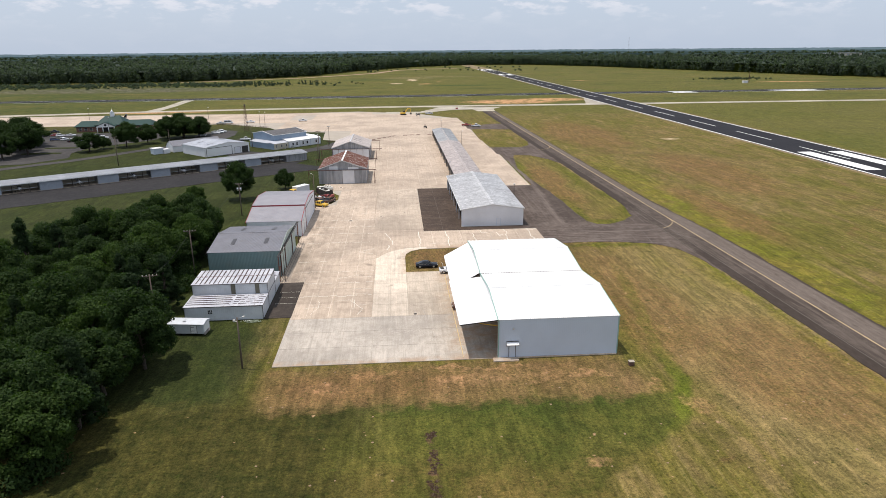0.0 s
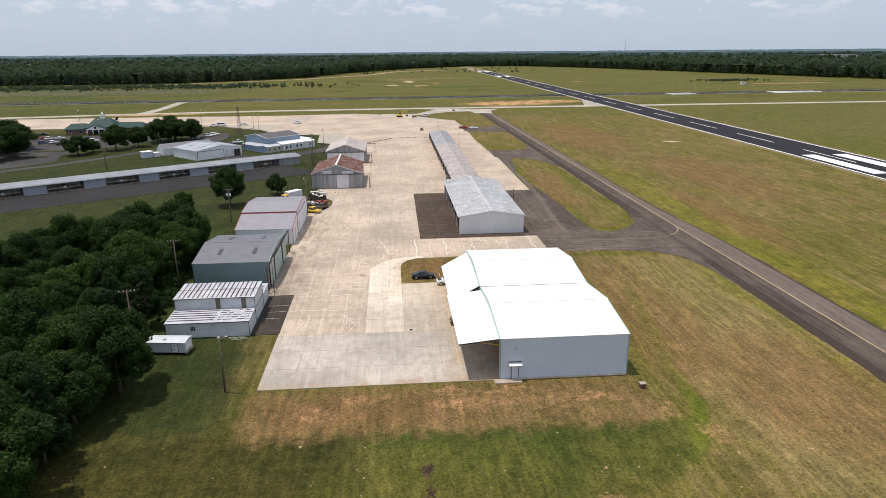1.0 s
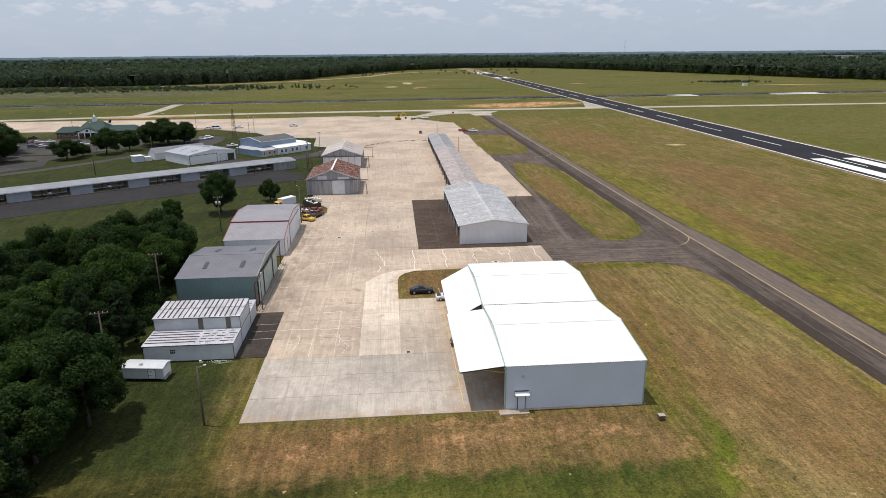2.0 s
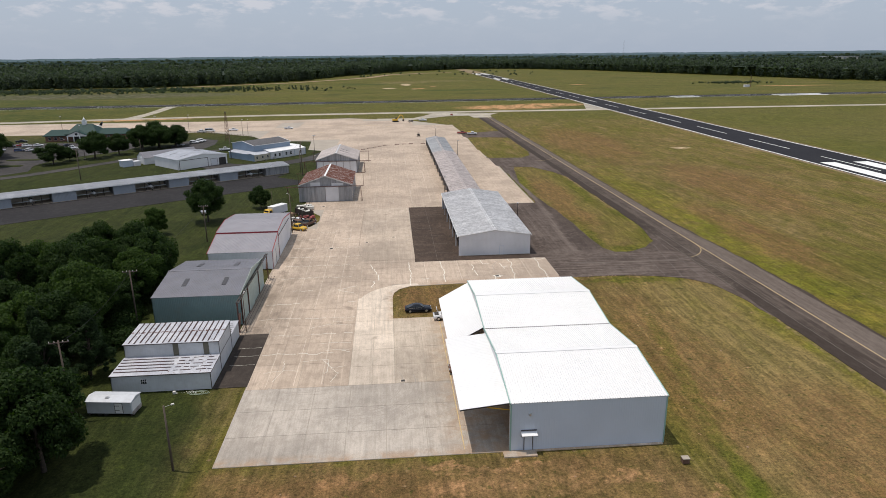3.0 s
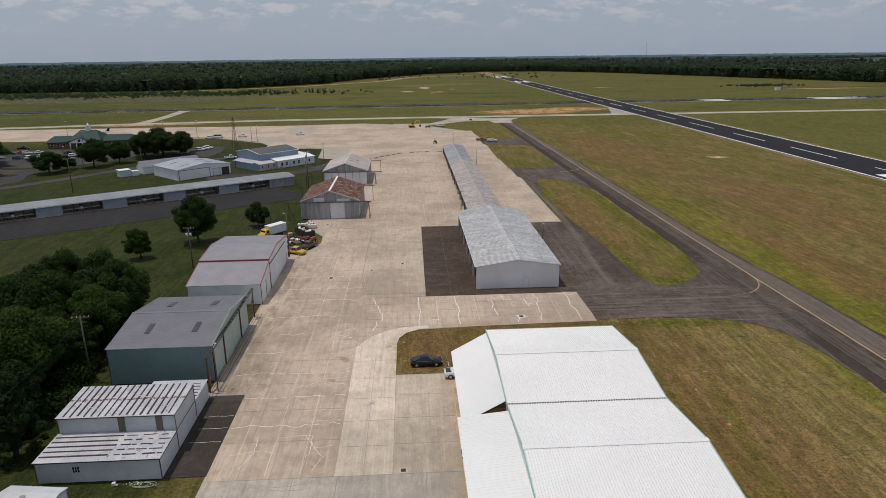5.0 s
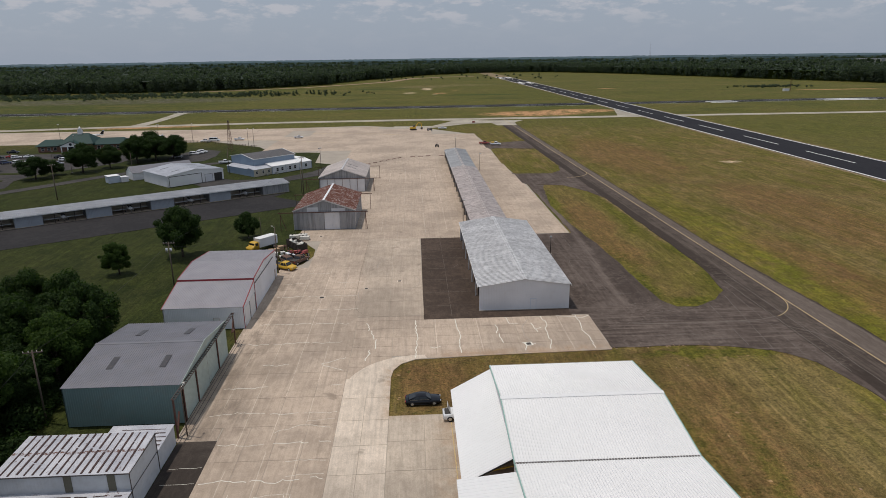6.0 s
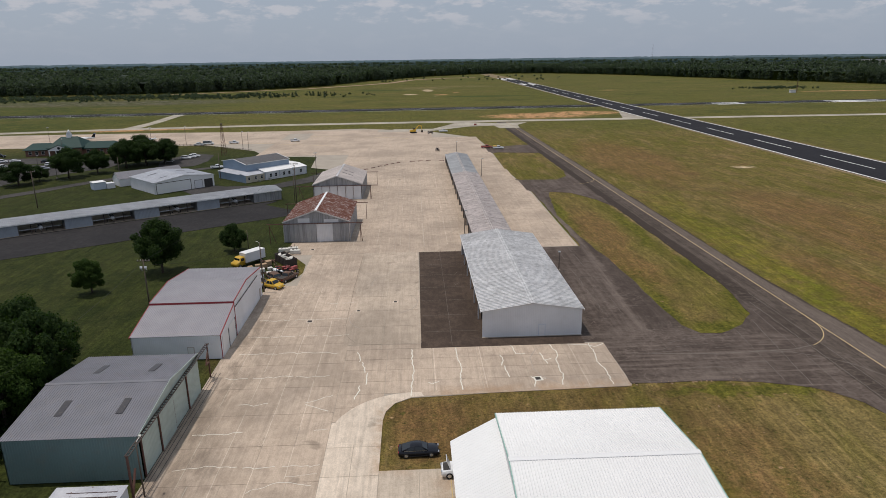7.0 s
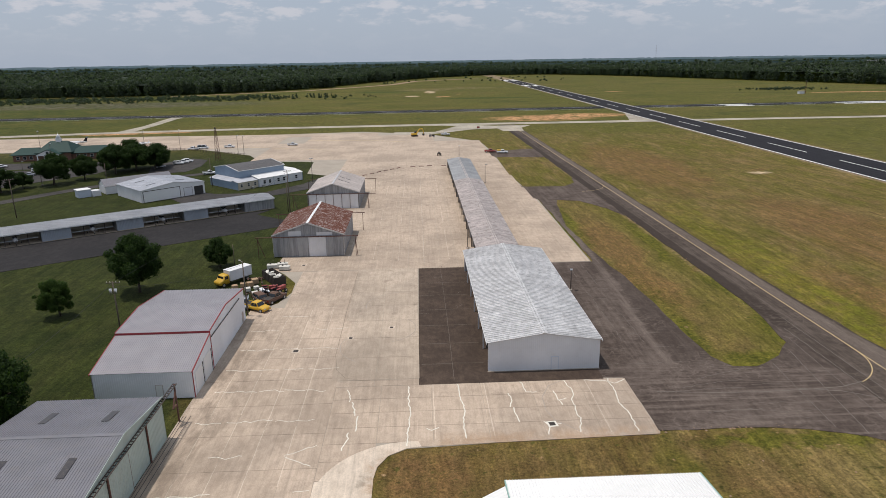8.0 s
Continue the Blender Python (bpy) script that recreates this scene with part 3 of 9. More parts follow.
M["row_panel"] = surface("weathered blue grey sheet", (0.31, 0.345, 0.39), 0.55, amount=0.25, small=1.0)
M["pale_roof"] = surface("pale grey roof", (0.46, 0.48, 0.52), 0.5, amount=0.25, big=0.3, small=0.9)
M["galv_dull"] = mat_galv("dull galvanised roof", (0.42, 0.43, 0.44), 0.5, 0.5, 0.3)
M["galv_old"] = mat_galv("old galvanised roof", (0.56, 0.50, 0.475), 0.4, 0.55, 0.3, blots=0.7)
M["galv_wall"] = mat_galv("galvanised wall", (0.40, 0.41, 0.43), 0.7, 0.5, 0.3, (1.9, 1.9, 0.10))
M["rust_roof"] = mat_rust_roof("rusty roof", (0.50, 0.44, 0.41), (0.150, 0.052, 0.032), 0.37, 0.51, (0.7, 1.9, 0.7))
M["chalk_roof"] = mat_galv("chalky old roof", (0.60, 0.54, 0.505), 0.25, 0.6, 0.15, blots=0.25)
M["rust_rib"] = surface("rusted seam", (0.050, 0.026, 0.023), 0.9, amount=0.35, dirt=(0.22, 0.15, 0.13), small=1.6)
M["shed_wall"] = surface("weathered white siding", (0.56, 0.585, 0.61), 0.55, amount=0.22, dirt=(0.33, 0.31, 0.27), big=0.3, small=1.4)
M["hose"] = plain("pale green hose", (0.30, 0.36, 0.26), 0.6)
M["vent"] = surface("dull olive panel", (0.125, 0.12, 0.09), 0.8, amount=0.3)
M["shed_roof"] = mat_shed_roof("worn white roof", 118.9, 0.45)
M["shed_roof_low"] = mat_shed_roof("worn low roof", 112.3, 1.6, -34.2)
M["wet_soil"] = surface("wet soil", (0.050, 0.032, 0.020), 0.95, amount=0.4, spec=0.05)
M["dry_soil"] = surface("dry soil", (0.30, 0.20, 0.125), 0.95, amount=0.4)
M["steel"] = surface("dark steel", (0.07, 0.06, 0.055), 0.6, 0.3, amount=0.3, dirt=(0.2, 0.09, 0.05))
M["crack"] = surface("pale asphalt crack", (0.165, 0.143, 0.122), 0.9, amount=0.5, dirt=(0.07, 0.06, 0.05), small=0.7)
M["frame_rust"] = surface("rusty steel", (0.13, 0.06, 0.045), 0.8, 0.1)
M["dark"] = surface("dark interior", (0.045, 0.042, 0.04), 0.9, amount=0.2)
M["wood_pole"] = surface("weathered pole wood", (0.115, 0.09, 0.07), 0.9, amount=0.4, dirt=(0.07, 0.05, 0.04), bump=0.3)
M["black"] = plain("black rubber", (0.018, 0.018, 0.019), 0.8)
M["skylight"] = surface("dull skylight", (0.045, 0.042, 0.045), 0.35, amount=0.3)
M["glass"] = plain("dark window glass", (0.02, 0.025, 0.03), 0.08)
M["metal"] = plain("bright metal", (0.6, 0.6, 0.6), 0.35, 0.9)
M["car_black"] = plain("black car paint", (0.012, 0.014, 0.02), 0.16)
M["car_black"].node_tree.nodes["Principled BSDF"].inputs["Specular IOR Level"].default_value = 0.3
M["car_white"] = plain("white car paint", (0.78, 0.79, 0.80), 0.2)
M["car_silver"] = plain("silver car paint", (0.45, 0.46, 0.48), 0.25, 0.6)
M["car_red"] = plain("red car paint", (0.32, 0.03, 0.03), 0.25)
M["car_blue"] = plain("dark blue car paint", (0.03, 0.05, 0.12), 0.22)
M["machine_red"] = surface("faded red paint", (0.30, 0.05, 0.045), 0.5, amount=0.4)
M["barricade"] = surface("weathered red plastic", (0.22, 0.10, 0.085), 0.6, amount=0.4)
M["machine_yellow"] = surface("yellow machine paint", (0.66, 0.40, 0.03), 0.45, amount=0.3)
M["frame_dark"] = surface("near black rusty steel", (0.050, 0.040, 0.034), 0.8, amount=0.35, dirt=(0.14, 0.08, 0.05))
M["machine_rust"] = surface("brown rusty iron", (0.12, 0.065, 0.045), 0.85, amount=0.4)
M["tank_white"] = surface("off white tank", (0.68, 0.66, 0.60), 0.5, amount=0.35)
M["bark"] = surface("bark", (0.060, 0.047, 0.036), 0.95, amount=0.4, bump=0.4)
M["leaf"] = mat_leaf("broad leaves", (0.014, 0.034, 0.007), (0.036, 0.064, 0.012))
M["leaf_light"] = mat_leaf("light leaves", (0.026, 0.055, 0.009), (0.055, 0.092, 0.016))
M["needle"] = mat_leaf("needles", (0.012, 0.028, 0.009), (0.026, 0.048, 0.013))
# leaf greens paled and blued so the colour carries the distance haze
M["hazed_leaf"] = mat_leaf("haze-paled distant leaves", (0.046, 0.064, 0.047), (0.070, 0.093, 0.062), 0.4)
M["green_roof"] = surface("green metal roof", (0.008, 0.040, 0.034), 0.6, amount=0.1, spec=0.25)
M["blue_wall"] = surface("blue siding", (0.26, 0.34, 0.44), 0.55, amount=0.12)
M["cream_wall"] = surface("cream wall", (0.55, 0.50, 0.40), 0.6, amount=0.15)
M["crate_tan"] = surface("tan boards", (0.40, 0.27, 0.16), 0.8, amount=0.35)
M["brick_wall"] = surface("red brown wall", (0.20, 0.10, 0.075), 0.85, amount=0.3)


# ---- building helpers ----
def part(name, bm, material, parent=None, label="", m=None):
    me = bpy.data.meshes.new(name)
    bm.to_mesh(me)
    bm.free()
    me.materials.append(material)
    ob = new(name, me)
    ob.parent = parent
    if m is not None:
        ob.matrix_basis = m
    return tagged(ob, label)


def piece(name, me, parent, m):
    ob = new(name, me)
    ob.parent = parent
    ob.matrix_basis = m
    return ob


def thing(name, m, label, category, group="", kind=""):
    ob = new(name)
    ob.empty_display_size = 0.5
    ob.matrix_basis = m
    return tagged(ob, label, category, group, kind)


def raw(name, verts, faces, material, smooth=False):
    me = bpy.data.meshes.new(name)
    me.from_pydata([tuple(v) for v in verts], [], [tuple(f) for f in faces])
    me.materials.append(material)
    if smooth:
        me.polygons.foreach_set("use_smooth", [True] * len(me.polygons))
    return me


def box(bm, x0, y0, z0, x1, y1, z1, bevel=0.0, m=None):
    vs = [bm.verts.new((x, y, z)) for z in (z0, z1) for y in (y0, y1) for x in (x0, x1)]
    fs = [bm.faces.new([vs[i] for i in f]) for f in ((0, 2, 3, 1), (4, 5, 7, 6), (0, 1, 5, 4), (2, 6, 7, 3), (0, 4, 6, 2), (1, 3, 7, 5))]
    if bevel:
        es = list({e for f in fs for e in f.edges})
        out = bmesh.ops.bevel(bm, geom=es, offset=bevel, segments=2, affect="EDGES", profile=0.6)
        vs = list({v for f in out["faces"] for v in f.verts} | {v for v in vs if v.is_valid})
    if m is not None:
        for v in vs:
            v.co = m @ v.co
    return vs


def bar(bm, a, b, w, h=None):
    """A straight square bar from a to b."""
    a, b = Vector(a), Vector(b)
    h = h or w
    d = (b - a).normalized()
    side = d.cross(Vector((0, 0, 1)))
    side = (side if side.length > 1e-4 else Vector((1, 0, 0))).normalized()
    up = side.cross(d)
    vs = []
    for p in (a, b):
        vs += [bm.verts.new(p + side * (w / 2 * i) + up * (h / 2 * j)) for i, j in ((-1, -1), (1, -1), (1, 1), (-1, 1))]
    for f in ((3, 2, 1, 0), (4, 5, 6, 7), (0, 1, 5, 4), (1, 2, 6, 5), (2, 3, 7, 6), (3, 0, 4, 7)):
        bm.faces.new([vs[i] for i in f])


def tube(bm, a, b, r0, r1=None, seg=10, cap=True):
    a, b = Vector(a), Vector(b)
    r1 = r0 if r1 is None else r1
    d = (b - a).normalized()
    side = d.orthogonal().normalized()
    up = d.cross(side)
    rings = []
    for p, r in ((a, r0), (b, r1)):
        rings.append([bm.verts.new(p + (side * math.cos(k * 2 * math.pi / seg) + up * math.sin(k * 2 * math.pi / seg)) * r) for k in range(seg)])
    for k in range(seg):
        f = bm.faces.new((rings[0][k], rings[0][(k + 1) % seg], rings[1][(k + 1) % seg], rings[1][k]))
        f.smooth = True
    if cap:
        bm.faces.new(rings[0][::-1])
        bm.faces.new(rings[1])


def prism(bm, outline, z0, z1, axis="z"):
    """A closed outline pushed along an axis (the outline's two numbers are the other axes in order)."""
    place = {"z": lambda u, v, w: (u, v, w), "y": lambda u, v, w: (u, w, v), "x": lambda u, v, w: (w, u, v)}[axis]
    lo = [bm.verts.new(place(u, v, z0)) for u, v in outline]
    hi = [bm.verts.new(place(u, v, z1)) for u, v in outline]
    n = len(lo)
    bm.faces.new(lo[::-1])
    bm.faces.new(hi)
    for k in range(n):
        bm.faces.new((lo[k], lo[(k + 1) % n], hi[(k + 1) % n], hi[k]))
    bmesh.ops.recalc_face_normals(bm, faces=bm.faces[:])


def ribbed(name, width, length, material, ribs=3, rise=0.05, foot=0.10, thick=0.02):
    """A metal sheet panel: u across (0..width), v along (0..length), ribs standing up in w."""
    us = [(0.0, 0.0)]
    for k in range(ribs):
        c = (k + 0.5) * width / ribs
        us += [(c - foot / 2, 0.0), (c - foot / 4, rise), (c + foot / 4, rise), (c + foot / 2, 0.0)]
    us.append((width, 0.0))
    verts, faces = [], []
    for v in (0.0, length):
        verts += [(u, v, w) for u, w in us]
    n = len(us)
    faces += [(k, k + 1, n + k + 1, n + k) for k in range(n - 1)]
    base = len(verts)
    verts += [(0, 0, -thick), (width, 0, -thick), (width, length, -thick), (0, length, -thick)]
    faces += [(base + 3, base + 2, base + 1, base), (base, base + 1, *range(n - 1, -1, -1)), (base + 2, base + 3, *range(n, 2 * n))]
    return raw(name, verts, faces, material)


def roof_slope(root, p, along, up, width, length, count, material, name="roof_panel", **kw):
    """Sheet panels side by side from the corner p: along the eave, and up the slope."""
    along, up = Vector(along).normalized(), Vector(up).normalized()
    w = along.cross(up)
    me = ribbed(name, width / count, length, material, **kw)
    for k in range(count):
        o = Vector(p) + along * (k * width / count)
        m = Matrix(((along.x, up.x, w.x, o.x), (along.y, up.y, w.y, o.y), (along.z, up.z, w.z, o.z), (0, 0, 0, 1)))
        piece(name, me, root, m)


def siding(bm, a, b, z0, top, pitch=0.3, deep=0.03, thick=0.1):
    """A vertical ribbed metal wall from a to b (plan points); top(s) gives its height at s metres along. Outside is to the right of a->b."""
    a, b = Vector((*a, 0)), Vector((*b, 0))
    d = b - a
    length = d.length
    d.normalize()
    out = Vector((d.y, -d.x, 0))
    n = max(1, round(length / pitch))
    prof = []
    for k in range(n):
        s = k * length / n
        w = length / n
        prof += [(s, 0), (s + 0.55 * w, 0), (s + 0.65 * w, deep), (s + 0.9 * w, deep)]
    prof.append((length, 0))
    lo, hi = [], []
    for s, o in prof:
        q = a + d * s + out * o
        lo.append(bm.verts.new((q.x, q.y, z0)))
        hi.append(bm.verts.new((q.x, q.y, top(s))))
    for k in range(len(prof) - 1):
        bm.faces.new((lo[k], lo[k + 1], hi[k + 1], hi[k]))
    ilo, ihi = [], []
    for s, _ in prof:
        q = a + d * s - out * thick
        ilo.append(bm.verts.new((q.x, q.y, z0)))
        ihi.append(bm.verts.new((q.x, q.y, top(s))))
    for k in range(len(prof) - 1):
        bm.faces.new((ilo[k + 1], ilo[k], ihi[k], ihi[k + 1]))
        bm.faces.new((hi[k], hi[k + 1], ihi[k + 1], ihi[k]))
    bm.faces.new((lo[0], hi[0], ihi[0], ilo[0]))
    bm.faces.new((hi[-1], lo[-1], ilo[-1], ihi[-1]))


def wall(root, a, b, top, material, z0=0.0, pitch=0.3, deep=0.03, thick=0.1, name="wall", label=""):
    bm = bmesh.new()
    siding(bm, a, b, z0, top if callable(top) else (lambda s: top), pitch, deep, thick)
    return part(name, bm, material, root, label)


def boxes(root, name, material, *cells, bevel=0.0, label=""):
    bm = bmesh.new()
    for c in cells:
        box(bm, *c, bevel=bevel)
    return part(name, bm, material, root, label)


def rods(root, name, material, *ends, w=0.1, label=""):
    bm = bmesh.new()
    for a, b in ends:
        bar(bm, a, b, w)
    return part(name, bm, material, root, label)


# ---- ground and pavements ----
def graded(lo, hi, step, far, grow=1.35):
    out = list(np.arange(lo, hi + 0.01, step))
    a, d = out[-1], step
    while a < far:
        d *= grow
        a = min(a + d, far)
        out.append(a)
    a, d, front = out[0], step, []
    while a > -far:
        d *= grow
        a = max(a - d, -far)
        front.append(a)
    return front[::-1] + out


def build_ground():
    xs, ys = graded(-84, 100, 4.0, 4900), graded(20, 240, 4.0, 4900)
    verts, faces = [], []
    for y in ys:
        for x in xs:
            near = -100 < x < 120 and 0 < y < 260
            z = -0.06 + (0.05 * noise.noise((x * 0.11, y * 0.11, 3.0)) if near else 0.0)
            verts.append((x, y, min(z, -0.02)))
    nx = len(xs)
    for j in range(len(ys) - 1):
        for i in range(nx - 1):
            faces.append((j * nx + i, j * nx + i + 1, (j + 1) * nx + i + 1, (j + 1) * nx + i))
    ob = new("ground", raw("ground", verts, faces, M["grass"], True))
    tagged(ob, "mown airfield grass, dry and brown in places", "ground", kind="structure")


def ragged(outline, amp=0.35, step=2.5):
    """The outline with its long sides broken up, as turf creeps over them."""
    out = []
    for (x0, y0), (x1, y1) in zip(outline, outline[1:] + outline[:1]):
        n = min(60, max(1, round(math.hypot(x1 - x0, y1 - y0) / step)))
        for k in range(n):
            x, y = x0 + (x1 - x0) * k / n, y0 + (y1 - y0) * k / n
            out.append((x + amp * noise.noise((x * 0.6, y * 0.6, 2)) + amp * noise.noise((x * 0.15, y * 0.15, 8)), y + amp * noise.noise((x * 0.6, y * 0.6, 5))))
    return out


def sheet(name, outline, top, material, label, category, thick=0.25, rough=0.0):
    bm = bmesh.new()
    if rough:
        outline = ragged(outline, rough)
    prism(bm, outline, top - thick, top)
    ob = part(name, bm, material)
    return tagged(ob, label, category, kind="structure")


def arc(cx, cy, r, a0, a1, n=8):
    return [(cx + r * math.cos(radians(a0 + (a1 - a0) * k / n)), cy + r * math.sin(radians(a0 + (a1 - a0) * k / n))) for k in range(n + 1)]


def taxi_x(y):
    """The taxiway's yellow line."""
    return 73.3 - 0.008 * (y - 120)


def build_pavements():
    # old taxiway and its stubs
    ys = list(range(-60, 541, 20))
    sheet("taxiway", [(taxi_x(y) - 6.9, y) for y in ys] + [(taxi_x(y) + float(np.interp(y, [150, 200], [6.0, 3.2])), y) for y in ys[::-1]], 0.012, M["taxiway"], "worn dark asphalt taxiway with a yellow centre line", "taxiway", rough=0.4)
    stub = [(30, 221.5), (30, 165.6), (33.5, 165.2), (33.6, 150.9), (43.4, 151.1), (50.4, 150.5), (56.7, 148.8), (60.4, 146.8), (63.2, 143.5), (65.2, 135), (66.4, 125), (70, 118), (71, 260), (66, 265), (65.8, 240), (66.4, 198)]
    stub += [(65.1, 182.6), (63.5, 175.6), (60.0, 170.6), (54.6, 167.1), (51.1, 167.6), (49.5, 171.3), (48.6, 177.8), (48.5, 190), (48.0, 206), (46.3, 225), (45.2, 254.6), (48.4, 282.2), (49.8, 288.0), (44, 292), (44, 221.5)]
    sheet("asphalt_stub", stub, 0.008, M["taxi"], "cracked dark asphalt between hangar apron and taxiway", "taxiway", rough=0.4)
    sheet("asphalt_link", [(40, 292), (49.8, 289), (57, 286.5), (62.5, 275), (66, 262), (69, 262), (69, 330), (64.2, 330), (63, 319), (57.5, 312), (43.5, 313), (40, 318)], 0.010, M["taxi"], "cracked dark asphalt link to the taxiway", "taxiway", rough=0.4)
    sheet("asphalt_link", [(40, 386), (45, 387.8), (62, 384), (69, 384), (69, 414), (60, 414.5), (51, 410), (40, 411)], 0.010, M["taxi"], "worn grey link between apron and taxiway", "taxiway", rough=0.4)
    sheet("asphalt_pad", [(3.4, 164.8), (30.5, 164.8), (30.5, 221), (3.7, 221)], 0.016, M["pad"], "dark asphalt pad beside the hangar", "pavement")
    sheet("asphalt_strip", [(-28.0, 109.4), (-23.2, 109.4), (-23.2, 128), (-28.0, 128)], 0.016, M["strip"], "dark patched asphalt beside the white shed", "pavement")
    sheet("dirt_track", [(-330, 1010), (-160, 1120), (-69, 1247), (-31, 1315), (11, 1468), (80, 1540), (145, 1562), (145, 1575), (74, 1556), (-2, 1480), (-43, 1325), (-80, 1257), (-168, 1130), (-334, 1018)], -0.005, M["dry_soil"], "pale dirt track along the far wood", "track", rough=2.5)
    # runways
    sheet("runway", [(170.2, -300), (199.6, -300), (211.0, 1490), (181.6, 1490)], 0.02, M["runway"], "black asphalt runway with white markings", "runway")
    sheet("crossing_runway", [(-900, 632), (900, 695), (900, 720), (-900, 657)], 0.014, M["runway"], "dark asphalt crossing runway", "runway")
    sheet("far_taxiway", [(-700, 438), (-300, 511), (-200, 530), (-94, 541), (0, 543), (900, 541), (900, 552), (0, 556), (-94, 553), (-200, 542), (-300, 524), (-700, 451)], 0.012, M["road"], "pale concrete taxiway across the grass", "taxiway")
    sheet("connector", [(-201.5, 538), (-190.5, 537), (-191, 580), (-195, 640), (-195, 655), (-205, 655), (-204, 638), (-199.5, 582)], 0.010, M["road"], "pale connector between taxiway and runway", "taxiway")
    sheet("taxi_fan", [(54, 535), (84, 535), (75, 520), (73, 500), (60, 500), (58, 518), (38, 534), (22, 543), (38, 546)], 0.016, M["road"], "pale junction at the end of the taxiway", "taxiway", rough=0.4)
    sheet("apron_link", [(12, 488), (40, 513), (62, 518), (70, 530), (36, 545), (16, 503), (-10, 505), (-10, 495)], 0.018, M["road"], "pale link from apron to taxiway", "taxiway", rough=0.4)
    sheet("runway_link", [(140, 541), (178, 546), (190, 640), (176, 620), (160, 556)], 0.016, M["road"], "pale link to the runway", "taxiway", rough=0.4)
    sheet("asphalt_lane", [(-170, 176), (-35, 262), (-33.5, 268), (-46, 278), (-43, 284.5), (-170, 204)], 0.012, M["lane"], "dark asphalt lane before the hangar row", "pavement", rough=0.4)
    sheet("service_road", [(-300, 132), (-200, 240), (-156, 283.5), (-145.4, 294.1), (-134.7, 307.4), (-122.2, 326.5), (-108, 341), (-88, 353.5), (-70, 362), (-70, 367), (-90, 358.5), (-111, 345.5), (-126, 331), (-139.5, 311.5), (-149.5, 298.5), (-160.5, 287.5), (-204, 245), (-304, 137)], 0.012, M["lot"], "grey asphalt service road", "road", rough=0.3)
    sheet("lane", [(-74, 296), (-62, 300), (-50, 304), (-36, 318), (-29, 330), (-28, 345), (-34, 345), (-40, 328), (-52, 313), (-68, 312), (-78, 318), (-84, 308)], 0.011, M["lot"], "grey asphalt lane behind the hangar row", "road", rough=0.4)
    sheet("parking_lot", [(-260, 300), (-178, 286), (-163, 290), (-152, 305), (-157, 320), (-156, 338), (-143, 352), (-134, 364), (-132, 384), (-140, 396), (-150, 399), (-205, 399), (-270, 380)], 0.009, M["lot"], "asphalt car park before the terminal", "pavement", rough=0.4)
    sheet("parking_lot", [(-110, 358), (-96, 364), (-94, 378), (-97, 398), (-106, 404), (-113, 396), (-117, 380)], 0.009, M["lot"], "small asphalt car park beside the apron fence", "pavement", rough=0.4)
    for x0, y0, x1, y1 in ((-178, 318, -164, 322.5), (-176, 336, -164, 340), (-192, 376, -166, 379)):
        sheet("lot_island", arc(x0, (y0 + y1) / 2, (y1 - y0) / 2, 90, 270, 6) + arc(x1, (y0 + y1) / 2, (y1 - y0) / 2, -90, 90, 6), 0.10, M["grass"], "raised turf island in the car park", "lawn")


def marking(name, quads, z, material, label):
    bm = bmesh.new()
    for q in quads:
        prism(bm, q, z - 0.01, z)
    return tagged(part(name, bm, material), label, "marking", kind="structure")


